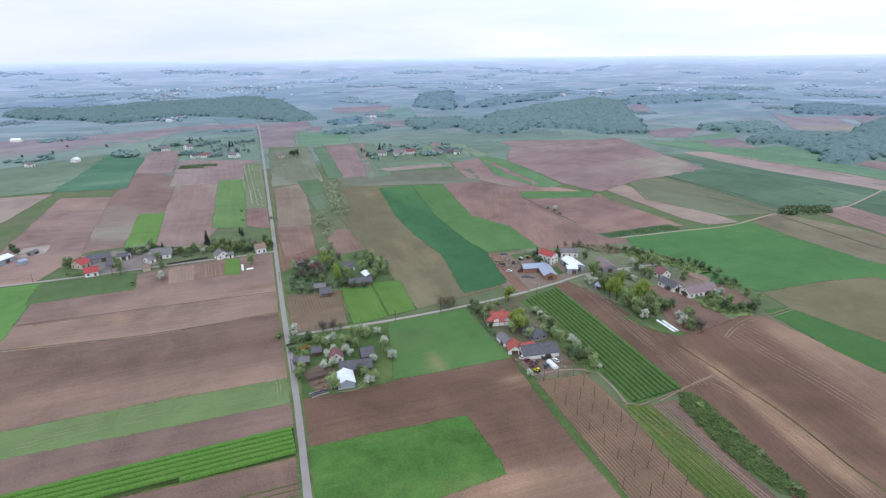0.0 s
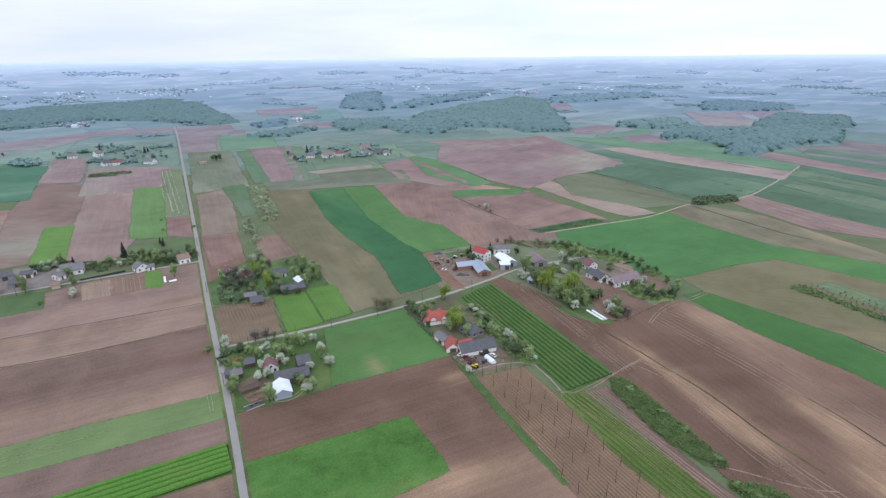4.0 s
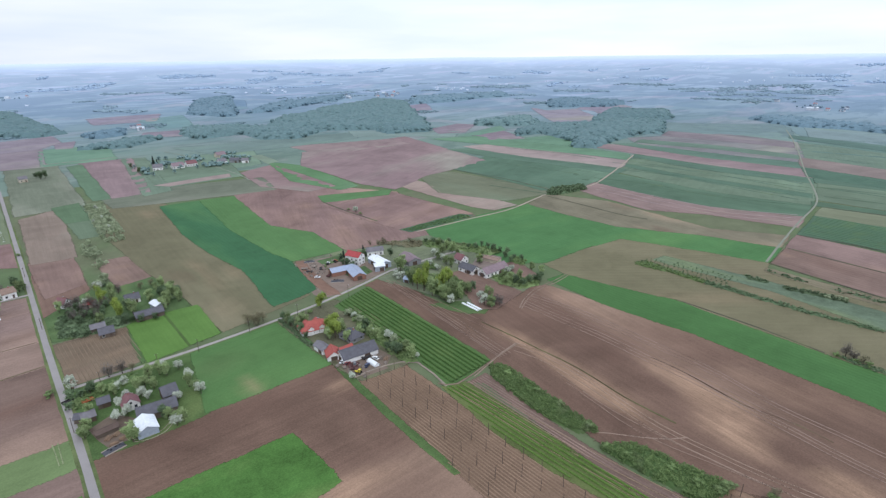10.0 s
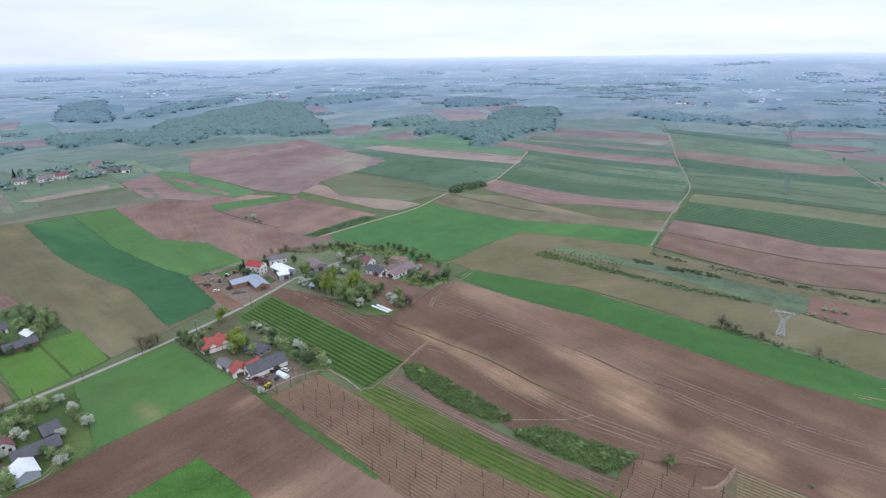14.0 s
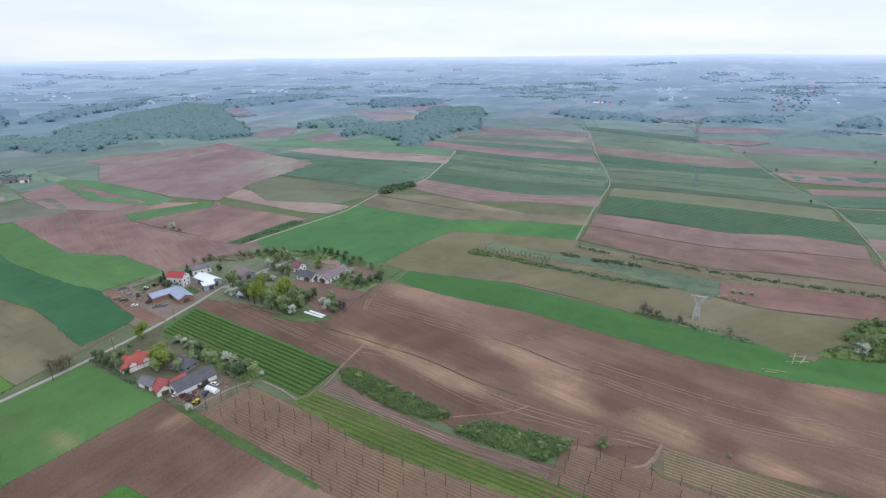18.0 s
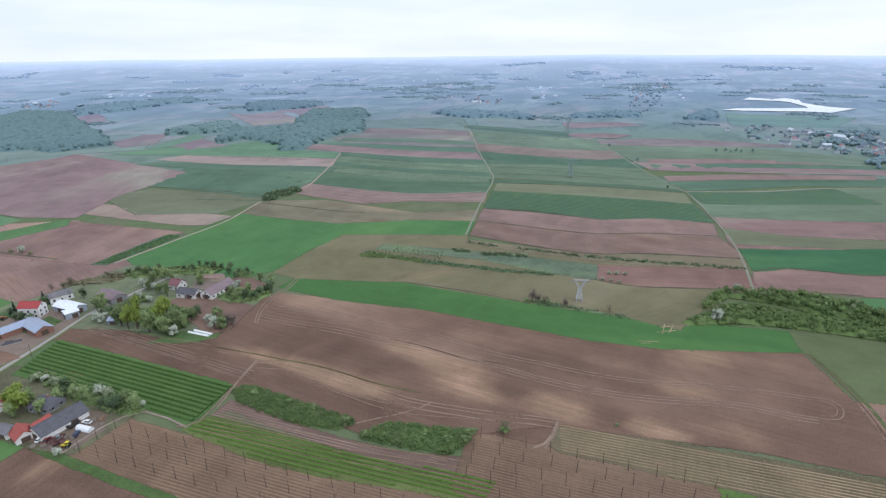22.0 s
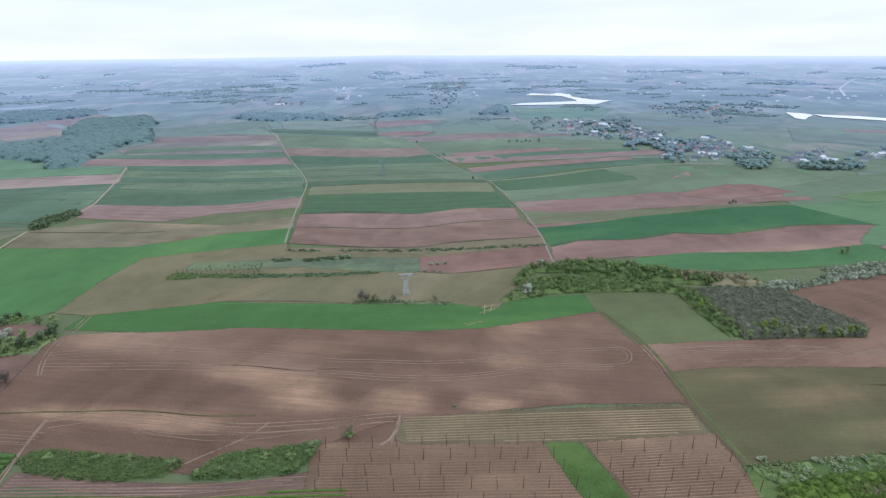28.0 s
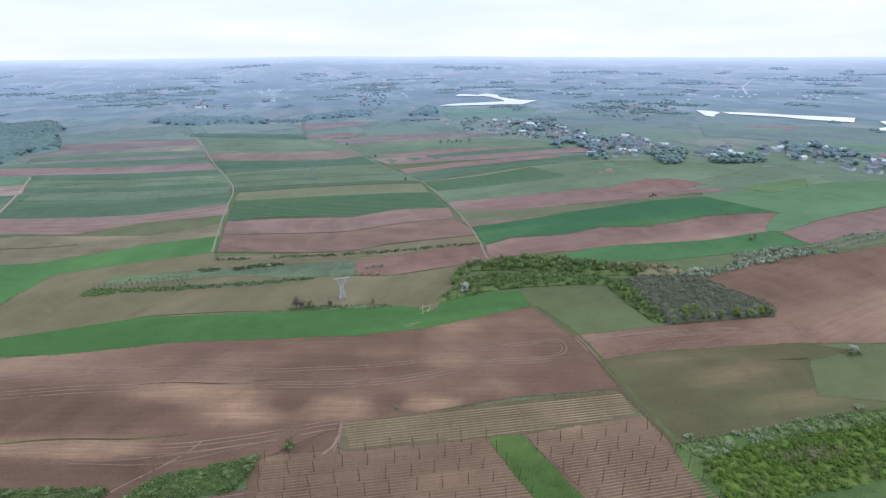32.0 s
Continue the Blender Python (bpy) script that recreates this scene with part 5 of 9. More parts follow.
def ridges(points, turn, spacing, width, high, rgb, material=None):
    """Low earth ridges along the rows of a field, as one sheet of geometry."""
    verts, faces = [], []
    for (x0, y0), (x1, y1) in scan_rows(points, turn, spacing):
        length = math.hypot(x1 - x0, y1 - y0)
        m = max(1, int(length / 10))
        sx, sy = -(y1 - y0) / length * width / 2, (x1 - x0) / length * width / 2
        for i in range(m + 1):
            x, y = x0 + (x1 - x0) * i / m, y0 + (y1 - y0) * i / m
            z = ground(x, y) + 0.20 + math.hypot(x, y) * 0.0003
            b = len(verts)
            verts += [(x - sx, y - sy, z - 0.12), (x - sx * 0.3, y - sy * 0.3, z + high), (x + sx * 0.3, y + sy * 0.3, z + high), (x + sx, y + sy, z - 0.12)]
            if i:
                faces += [(b - 4 + k, b + k, b + 1 + k, b - 3 + k) for k in range(3)]
    ob = new("earth_ridges", mesh_from("earth_ridges", verts, faces, [material or SOIL]))
    ob.color = (*lin(rgb), 1)
    tagged(ob, "low ridges of loose brown soil along the rows", "soil", kind="stuff")


# ---- houses and barns ----
WALLS = {
    "white": plain("white_render", (224, 224, 224), 0.85, 0.2),
    "cream": plain("cream_render", (190, 180, 164), 0.85, 0.2),
    "grey": plain("grey_render", (140, 142, 146), 0.85, 0.2),
    "brick": plain("red_brick", (146, 110, 98), 0.9, 0.15, 0, 1.5, 0.2),
    "wood": plain("weathered_boards", (104, 94, 86), 0.9, 0.1, 0, 1.2, 0.25),
    "steel": plain("blue_grey_cladding", (152, 162, 176), 0.5, 0.4),
}
ROOFS = {
    "white": plain("white_sheet_roof", (226, 232, 240), 0.45, 0.4),
    "dark": plain("dark_sheet_roof", (92, 92, 100), 0.7, 0.3, 0, 0.5, 0.2, 0.2),
    "slate": plain("grey_fibre_roof", (118, 116, 122), 0.8, 0.2, 0, 0.5, 0.2, 0.2),
    "blue": plain("blue_grey_metal_roof", (150, 162, 184), 0.45, 0.4),
    "red": plain("red_tile_roof", (164, 74, 76), 0.7, 0.25, 0, 0.6, 0.2),
    "orange": plain("orange_tile_roof", (164, 88, 82), 0.7, 0.25, 0, 0.6, 0.2),
    "maroon": plain("maroon_roof", (124, 88, 92), 0.75, 0.25, 0, 0.6, 0.2),
    "mauve": plain("mauve_grey_roof", (134, 118, 124), 0.8, 0.2, 0, 0.6, 0.2),
    "wood_brown": plain("dark_brown_roof", (98, 84, 78), 0.85, 0.2, 0, 0.6, 0.2),
    "brown": plain("brown_tile_roof", (138, 118, 108), 0.8, 0.2, 0, 0.6, 0.2),
}
GLASS = plain("window_glass", (44, 50, 58), 0.12, 0.5)
FRAME = plain("window_frame_paint", (196, 196, 192), 0.6, 0.3)
DOOR = plain("door_paint", (88, 74, 66), 0.7, 0.3)
MORTAR = plain("chimney_brick", (150, 108, 94), 0.9, 0.15)


def gable_wall(length, width, high, rise, hip):
    bm = bmesh.new()
    L, W = length / 2, width / 2
    low = [bm.verts.new((x, y, -0.6)) for x, y in ((-L, -W), (L, -W), (L, W), (-L, W))]
    top = [bm.verts.new((v.co.x, v.co.y, high)) for v in low]
    bm.faces.new((low[0], low[1], top[1], top[0]))
    bm.faces.new((low[2], low[3], top[3], top[2]))
    if hip:
        bm.faces.new((low[1], low[2], top[2], top[1]))
        bm.faces.new((low[3], low[0], top[0], top[3]))
        bm.faces.new(top)
    else:
        a, b = bm.verts.new((-L, 0, high + rise - 0.1)), bm.verts.new((L, 0, high + rise - 0.1))
        bm.faces.new((low[1], low[2], top[2], b, top[1]))
        bm.faces.new((low[3], low[0], top[0], a, top[3]))
        bm.faces.new((top[0], top[1], b, a))
        bm.faces.new((top[2], top[3], a, b))
    bm.faces.new(low[::-1])
    return bm


def roof_slope(length, width, high, rise, side, over=0.45, thick=0.16, hip=0.0):
    """One slope of a roof as a slab with eaves; hip: how far the ridge stops short of the ends."""
    bm = bmesh.new()
    L, W = length / 2 + over, width / 2 + over
    eave = high - rise * over / (width / 2)
    pts = [(-L, side * W, eave), (L, side * W, eave), (L - hip, side * 0.0, high + rise), (-L + hip, side * 0.0, high + rise)]
    lo = [bm.verts.new(p) for p in pts]
    hi = [bm.verts.new((x, y, z + thick)) for x, y, z in pts]
    order = range(4) if side > 0 else range(3, -1, -1)
    bm.faces.new([hi[i] for i in order][::-1])
    bm.faces.new([lo[i] for i in order])
    for i in range(4):
        j = (i + 1) % 4
        bm.faces.new((lo[i], lo[j], hi[j], hi[i]))
    bmesh.ops.recalc_face_normals(bm, faces=bm.faces)
    return bm


def hip_end(length, width, high, rise, side, hip, over=0.45, thick=0.16):
    bm = bmesh.new()
    L, W = length / 2 + over, width / 2 + over
    eave = high - rise * over / (width / 2)
    pts = [(side * L, -W, eave), (side * L, W, eave), (side * (L - hip), 0, high + rise)]
    lo = [bm.verts.new(p) for p in pts]
    hi = [bm.verts.new((x, y, z + thick)) for x, y, z in pts]
    bm.faces.new(hi)
    bm.faces.new(lo[::-1])
    for i in range(3):
        j = (i + 1) % 3
        bm.faces.new((lo[i], lo[j], hi[j], hi[i]))
    bmesh.ops.recalc_face_normals(bm, faces=bm.faces)
    return bm


def opening(parent, name, x, y, z, w, h, along_x, out, door=False):
    """A window or door set in a wall, with a frame, a sill and a pane."""
    d = 0.07 * out
    def slab(u0, u1, z0, z1, a, b):
        a, b = min(a, b), max(a, b)
        return box_bm(x + u0, y + a, z + z0, x + u1, y + b, z + z1) if along_x else box_bm(x + a, y + u0, z + z0, x + b, y + u1, z + z1)
    win = part(name, slab(-w / 2 - 0.1, w / 2 + 0.1, -0.1, h + 0.1, -d, d), DOOR if door else FRAME, parent)
    if not door:
        part("pane", slab(-w / 2, w / 2, 0, h, -d, d * 1.5), GLASS, win)
        part("sill", slab(-w / 2 - 0.15, w / 2 + 0.15, -0.2, -0.1, -d, d * 2.4), FRAME, win)


def building(name, label, x, y, turn, length, width, high, rise, wall, roof, windows=True, chimney=True, hip=False, gate=False, category="house", dormers=()):
    root = empty(name, pose(x, y, ground(x, y) + 0.25, 0, 0, turn), label, category)
    part("wall", gable_wall(length, width, high, rise, hip), WALLS[wall], root)
    cut = min(width / 2, length / 2 - 0.5) * (0.95 if hip else 0)
    for side in (1, -1):
        part("roof_slope", roof_slope(length, width, high, rise, side, hip=cut), ROOFS[roof], root)
        if hip:
            part("roof_hip", hip_end(length, width, high, rise, side, cut), ROOFS[roof], root)
    for u in dormers:
        # a small gable set across the roof, front and back
        turn_across = Matrix.Translation((u, 0, 0)) @ Matrix.Rotation(math.pi / 2, 4, "Z")
        gable = gable_wall(width + 0.4, 3.2, high + rise * 0.35, 1.2, False)
        bmesh.ops.transform(gable, matrix=turn_across, verts=gable.verts)
        dormer = part("dormer", gable, WALLS[wall], root)
        for side in (1, -1):
            slope = roof_slope(width + 0.4, 3.2, high + rise * 0.35, 1.2, side, 0.3)
            bmesh.ops.transform(slope, matrix=turn_across, verts=slope.verts)
            part("dormer_roof", slope, ROOFS[roof], dormer)
    if not hip:
        part("ridge_cap", box_bm(-length / 2 - 0.45, -0.18, high + rise + 0.1, length / 2 + 0.45, 0.18, high + rise + 0.24), ROOFS[roof], root)
    if windows:
        n = max(1, int(length / 3.6))
        storeys = 2 if high > 4.5 else 1
        for s in range(storeys):
            for i in range(n):
                u = (i + 0.5) * length / n - length / 2
                for side in (1, -1):
                    if s == 0 and i == n // 2 and side == -1:
                        opening(root, "door", u, side * width / 2, 0.1, 1.0, 2.05, True, side, True)
                    else:
                        opening(root, "window", u, side * width / 2, 1.0 + 2.8 * s, 1.2, 1.3, True, side)
            for side in (1, -1):
                for v in (-width / 4, width / 4):
                    opening(root, "window", side * length / 2, v, 1.0 + 2.8 * s, 1.1, 1.3, False, side)
        if not hip and rise > 2.2:
            for side in (1, -1):
                opening(root, "window", side * length / 2, 0, high + 0.3, 0.9, 1.0, False, side)
    if gate:
        for side in (1, -1):
            opening(root, "barn_door", side * length / 2, 0, 0.0, min(3.4, width * 0.45), min(3.0, high * 0.9), False, side, True)
            opening(root, "barn_door", length * 0.18, side * width / 2, 0.0, 3.0, min(2.8, high * 0.9), True, side, True)
    if chimney:
        c = part("chimney", box_bm(length * 0.15, -0.35, high + rise * 0.6, length * 0.15 + 0.7, 0.35, high + rise + 0.9), MORTAR, root)
        part("chimney_cap", box_bm(length * 0.15 - 0.08, -0.43, high + rise + 0.9, length * 0.15 + 0.78, 0.43, high + rise + 1.02), WALLS["grey"], c)
    return root


# ---- rows, hop gardens and hedges ----
crop_banks("long dense bright green crop bank by the road", "green crop banks by the road", [(-1.4, 203.4), (-104.5, 198.4), (-155.3, 195.5), (-148.3, 182.9), (-67.4, 185.5), (-0.6, 186.5)], 2.8, 2.9, 1.35, 3, ROW_CROP)
crop_banks("long low green currant hedge in a row", "rows of currant bushes", [(151.1, 285.5), (180.2, 296.4), (175.9, 171.8), (145.4, 170.4), (150.0, 200.3), (150.3, 237.9)], 87.8, 2.9, 1.0, 5, BUSH_ROW, 0.7)
crop_banks("low bright green row of berry plants", "rows beside the hop garden", [(143.3, 169.4), (152.1, 164.9), (152.3, 131.1), (151.8, 100.5), (154.0, 75.9), (156.2, 54.4), (156.2, 36.4), (146.8, 38.5), (143.4, 67.7), (141.2, 85.4), (138.6, 104.8), (138.4, 128.6)], -88.7, 2.4, 0.4, 7, BERRY_ROW, 0.5)
planted_rows("currant_hedge", "low dark green currant hedge beside the track", "rows by the dusty track", "currant", [(275.2, 385.8), (345.4, 383.6), (348.0, 370.3), (279.4, 375.0)], -10.2, 3.4, 0.75, 0.8, 0.9, 4, 0.0)
crop_banks("low green crop strip in the far field", "rows of the far green field", [(521.7, 139.9), (521.9, 92.1), (512.2, 26.5), (531.4, -18.2), (534.3, -69.4), (592.8, -57.2), (591.6, 16.6), (591.8, 148.8)], 85.1, 5.0, 0.4, 5, FAR_ROW, 0.75)
crop_banks("low green crop strip on the far slope", "rows on the far slope", [(645.2, -60.4), (666.6, -131.8), (705.8, -209.5), (652.5, -235.5), (618.6, -122.5), (604.9, -72.1)], -73.7, 5.0, 0.4, 6, FAR_ROW, 0.75)
planted_rows("vine_row", "row of pale young plants on stakes", "rows of the striped plot", "bud", [(198.6, 19.4), (199.7, -28.2), (202.5, -108.0), (186.6, -106.5), (181.8, -56.7), (181.9, 15.5)], -88.3, 4.2, 0.3, 1.3, 0.4, 7, 0.45)
planted_rows("orchard_row", "row of small pale fruit trees", "young orchard by the road", "blossom", [(-27.6, 840.8), (-13.4, 843.5), (-2.3, 595.0), (-15.6, 600.4), (-19.1, 681.7), (-26.3, 687.5)], -87.4, 5.0, 0.9, 4.6, 1.8, 8, 0.05)
planted_rows("orchard_row", "row of small dark fruit bushes", "young scrubby orchard", "dark", [(356.7, 200.0), (377.4, 194.1), (381.1, 162.3), (384.6, 130.6), (365.2, 136.3), (360.6, 154.9)], -84.8, 4.6, 0.8, 3.4, 1.3, 9, 0.06)
planted_rows("orchard_row", "row of small fruit trees among grass", "young orchard on the slope", "far", [(370.0, -342.7), (389.4, -395.3), (406.1, -477.5), (384.7, -454.8), (361.4, -369.9)], -75.1, 8, 1.6, 5, 2.2, 10, 0.1)

# ---- hop gardens: poles in rows ----
POLE = plain("grey_pole_wood", (92, 80, 74), 0.9, 0.1, 0, 2.0)
pole_rnd = random.Random(5)


def pole_mesh(seed):
    rnd = random.Random(seed)
    bm = bmesh.new()
    beam(bm, (0, 0, -0.4), (rnd.uniform(-0.25, 0.25), rnd.uniform(-0.25, 0.25), rnd.uniform(5.6, 6.4)), 0.15, 0.11, 6)
    me = bpy.data.meshes.new("pole")
    bm.to_mesh(me)
    bm.free()
    me.materials.append(POLE)
    return me


POLE_MESHES = [pole_mesh(i) for i in range(6)]


def hop_garden(points, turn, between, along):
    cx, cy = sum(p[0] for p in points) / len(points), sum(p[1] for p in points) / len(points)
    root = empty("hop_garden", pose(cx, cy, 0), "hop garden of tall bare wooden poles on ploughed rows", "hop garden")
    for k, ((x0, y0), (x1, y1)) in enumerate(scan_rows(points, turn, between, 0.25)):
        length = math.hypot(x1 - x0, y1 - y0)
        m = max(1, round(length / along))
        tops = []
        for i in range(m + 1):
            x, y = x0 + (x1 - x0) * i / m + pole_rnd.uniform(-0.4, 0.4), y0 + (y1 - y0) * i / m + pole_rnd.uniform(-0.4, 0.4)
            p = new("pole", pole_rnd.choice(POLE_MESHES))
            p.parent = root
            p.matrix_basis = pose(x - cx, y - cy, ground(x, y), pole_rnd.uniform(-4, 4), pole_rnd.uniform(-4, 4), pole_rnd.uniform(0, 360))
            tops.append((x - cx, y - cy, ground(x, y) + 5.6))
        wire = bmesh.new()
        rings = [[wire.verts.new((x + 0.02 * math.cos(2.1 * c), y, z + 0.02 * math.sin(2.1 * c))) for c in range(3)] for x, y, z in tops]
        for a, b in zip(rings, rings[1:]):
            for c in range(3):
                wire.faces.new((a[c], a[(c + 1) % 3], b[(c + 1) % 3], b[c]))
        part("wire", wire, POLE, root, "thin wire between the pole tops")


hop_garden([(117.2, 199.0), (138.0, 199.1), (137.3, 143.8), (136.1, 117.3), (138.1, 90.9), (141.4, 68.8), (140.3, 51.2), (109.2, 70.8), (108.8, 108.8)], -89.4, 7.8, 9.6)
ridges([(117.2, 199.0), (138.0, 199.1), (137.3, 143.8), (136.1, 117.3), (138.1, 90.9), (141.4, 68.8), (140.3, 51.2), (109.2, 70.8), (108.8, 108.8)], -89.4, 1.5, 0.6, 0.07, (132, 111, 95))
hop_garden([(173.3, 49.5), (179.3, 48.9), (179.9, 15.9), (179.4, -38.9), (144.1, -50.4), (137.7, -0.3), (151.4, 47.8)], -89.5, 7.8, 9.6)
ridges([(173.3, 49.5), (179.3, 48.9), (179.9, 15.9), (179.4, -38.9), (144.1, -50.4), (137.7, -0.3), (151.4, 47.8)], -89.5, 1.5, 0.6, 0.07, (132, 111, 95))
hop_garden([(179.7, -56.6), (181.9, -106.8), (135.1, -115.3), (139.9, -71.6)], -86.5, 7.8, 9.6)
ridges([(179.7, -56.6), (181.9, -106.8), (135.1, -115.3), (139.9, -71.6)], -86.5, 1.5, 0.6, 0.07, (132, 111, 95))
ridges([(198.6, 19.7), (199.7, -28.2), (202.5, -108.0), (186.2, -106.8), (181.5, -56.7), (181.2, 16.0)], -88.3, 1.7, 0.7, 0.09, (148, 129, 108))
ridges([(154.6, 164.8), (164.6, 164.5), (159.1, 120.6), (157.9, 99.1), (158.3, 78.4), (163.3, 53.6), (159.5, 60.2), (153.8, 101.9), (154.1, 132.7)], -90.0, 1.6, 0.7, 0.1, (134, 114, 107))
ridges([(5.8, 343.0), (40.6, 343.7), (40.1, 296.9), (7.9, 290.8)], -87.2, 2.0, 0.4, 0.04, (114, 101, 86))

# ---- water ----
WATER = Nodes("still_water", 0.05, 0.8, 0.92)
WATER = WATER.finish((*lin((236, 242, 248)), 1))


pond_outlines = []


def pond(label, *points):
    pond_outlines.append(list(points))
    ob = sheet("pond", list(points), WATER, (140, 160, 180), 0.4, 0, 200, soft=0.0)
    tagged(ob, label, "pond", kind="structure")


pond("long pale fishpond that mirrors the overcast sky", (1640, -198), (1700, -241), (1750, -421), (1784, -426), (1939, -417), (1979, -393), (2010, -298), (2114, -334), (2048, -389), (2104, -433), (2036, -462), (1922, -445), (1795, -481), (1755, -533), (1636, -448), (1657, -387), (1639, -247))
pond("pale pond that mirrors the sky", (1375, -851), (1342, -878), (1313, -879), (1215, -797), (1243, -794))
pond("long pale pond that mirrors the sky", (1325, -887), (1278, -955), (1209, -993), (1123, -1085), (1053, -1014), (1113, -957), (1181, -942), (1270, -874))
pond("pale pond that mirrors the sky", (1063, -1085), (1059, -1196), (1002, -1134), (1005, -1046))
pond("pale pond that mirrors the sky", (959, -978), (995, -1062), (974, -1104), (915, -1041), (931, -960))

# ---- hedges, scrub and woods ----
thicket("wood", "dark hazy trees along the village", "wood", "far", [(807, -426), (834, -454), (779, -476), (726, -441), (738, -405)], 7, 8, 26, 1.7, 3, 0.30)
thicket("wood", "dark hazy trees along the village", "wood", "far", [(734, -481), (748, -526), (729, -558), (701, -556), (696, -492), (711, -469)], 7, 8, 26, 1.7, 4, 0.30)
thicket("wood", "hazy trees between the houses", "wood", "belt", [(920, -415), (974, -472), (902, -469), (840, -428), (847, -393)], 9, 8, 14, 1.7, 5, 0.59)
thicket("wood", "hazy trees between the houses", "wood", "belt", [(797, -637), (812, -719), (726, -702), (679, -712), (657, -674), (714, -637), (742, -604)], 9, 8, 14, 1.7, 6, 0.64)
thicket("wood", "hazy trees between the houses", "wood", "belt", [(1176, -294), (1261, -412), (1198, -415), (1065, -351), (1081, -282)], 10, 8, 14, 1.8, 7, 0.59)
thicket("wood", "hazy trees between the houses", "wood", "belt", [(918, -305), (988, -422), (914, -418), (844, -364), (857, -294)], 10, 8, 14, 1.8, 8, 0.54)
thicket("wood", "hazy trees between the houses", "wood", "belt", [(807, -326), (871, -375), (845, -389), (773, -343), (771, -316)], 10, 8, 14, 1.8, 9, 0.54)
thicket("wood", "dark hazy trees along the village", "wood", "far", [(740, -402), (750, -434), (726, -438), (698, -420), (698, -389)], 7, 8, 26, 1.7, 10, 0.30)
thicket("scrub", "shrubs and young trees round the farmyard", "shrubs", "hedge", [(2.8, 284.8), (17.3, 279.7), (44.0, 284.6), (56.5, 265.8), (51.8, 236.2), (37.9, 222.5), (35.0, 236.6), (44.9, 256.6), (28.9, 272.2), (16.5, 271.9), (5.6, 267.4)], 2.6, 1.8, 9, 0.65, 11, 0.72)
thicket("scrub", "shrubs and young trees round the farm", "shrubs", "dark", [(10.0, 379.9), (22.4, 406.1), (42.4, 426.8), (66.4, 404.9), (82.7, 386.0), (77.3, 357.0), (64.2, 350.3), (48.3, 350.5), (39.3, 343.2), (17.0, 345.9), (8.3, 353.8)], 2.8, 2.0, 10, 0.7, 12, 0.7)
thicket("scrub", "shrubs beside the orchard rows", "shrubs", "hedge", [(149.8, 275.1), (154.5, 269.1), (152.5, 238.6), (150.4, 207.0), (147.6, 196.8), (141.8, 198.8), (141.0, 216.3), (143.2, 238.3)], 2.4, 2.2, 10, 0.65, 13, 0.45)
thicket("hedge", "clipped dark hedge along the garden", "hedge", "dark", [(112.3, 290.5), (114.3, 289.7), (113.8, 248.1), (111.7, 248.2)], 1.1, 1.3, 9, 0.45, 14, -0.3)
thicket("scrub", "dense shrubs and trees of the old garden", "shrubs", "hedge", [(207.5, 287.2), (210.9, 275.9), (207.8, 245.6), (218.1, 237.8), (222.7, 248.6), (233.3, 253.6), (239.0, 280.5), (244.3, 306.3), (226.5, 301.6)], 2.8, 2.8, 10, 0.8, 15, 0.35)
thicket("scrub", "dense shrubs along the farm boundary", "shrubs", "hedge", [(270.1, 348.8), (284.6, 325.5), (293.6, 304.7), (298.4, 287.0), (297.2, 255.3), (289.4, 252.3), (285.5, 278.6), (281.9, 297.2), (268.8, 318.7), (262.1, 337.7)], 3.0, 2.6, 10, 0.75, 16, 0.4)
thicket("scrub", "shrubs in the garden by the field", "shrubs", "hedge", [(256.0, 251.6), (264.9, 246.4), (278.2, 226.0), (270.3, 220.7), (256.4, 224.1), (252.3, 237.9)], 2.8, 2.6, 10, 0.75, 17, 0.1)
thicket("scrub", "trees and shrubs along the lane", "shrubs", "dark", [(-112.2, 482.3), (-93.6, 485.1), (-72.2, 468.4), (-42.0, 473.8), (-19.2, 469.4), (-1.5, 471.7), (-1.4, 448.2), (-36.4, 445.0), (-66.0, 447.6), (-90.0, 446.2), (-106.4, 461.2)], 3.4, 2.4, 12, 0.7, 18, 0.62)
thicket("scrub", "shrubs behind the yard", "shrubs", "bud", [(221.8, 369.1), (238.3, 374.5), (250.2, 363.3), (270.1, 348.8), (260.1, 338.6), (237.7, 347.9)], 3.2, 1.7, 12, 0.5, 19, 0.66)
thicket("copse", "hazy trees of a far hamlet", "trees", "far", [(-185, 1070), (-133, 1143), (-120, 1174), (-10, 1094), (-9, 926), (-54, 933), (-114, 942)], 7, 5, 9, 1.5, 20, 0.75)
thicket("copse", "hazy trees of a far hamlet", "trees", "far", [(156, 885), (202, 919), (260, 930), (320, 935), (320, 848), (288, 815), (226, 808), (164, 791)], 7, 5, 9, 1.5, 21, 0.72)
thicket("wood", "small trees and scrub in a row", "trees", "pale", [(72, 685), (84, 696), (77, 552), (80, 532), (66, 533), (69, 607)], 5, 3, 10, 1.0, 22, 0.6)
thicket("scrub", "dense clump of pale green shrubs", "shrubs", "pale", [(69.6, 695.8), (86.7, 694.7), (80.4, 550.1), (74.6, 525.5), (60.8, 535.2), (65.6, 608.5)], 3.2, 2.6, 12, 0.8, 61, 0.2)
thicket("scrub", "clump of pale green shrubs in the fields", "shrubs", "pale", [(43.5, 520.5), (54.6, 522.5), (54.2, 471.6), (43.7, 468.3)], 3.0, 2.2, 12, 0.7, 62, 0.2)
thicket("copse", "hazy bushes among far meadows", "trees", "far", [(-375, 991), (-331, 1058), (-314, 1010), (-353, 958)], 7, 5, 8, 1.8, 23, 0.3)
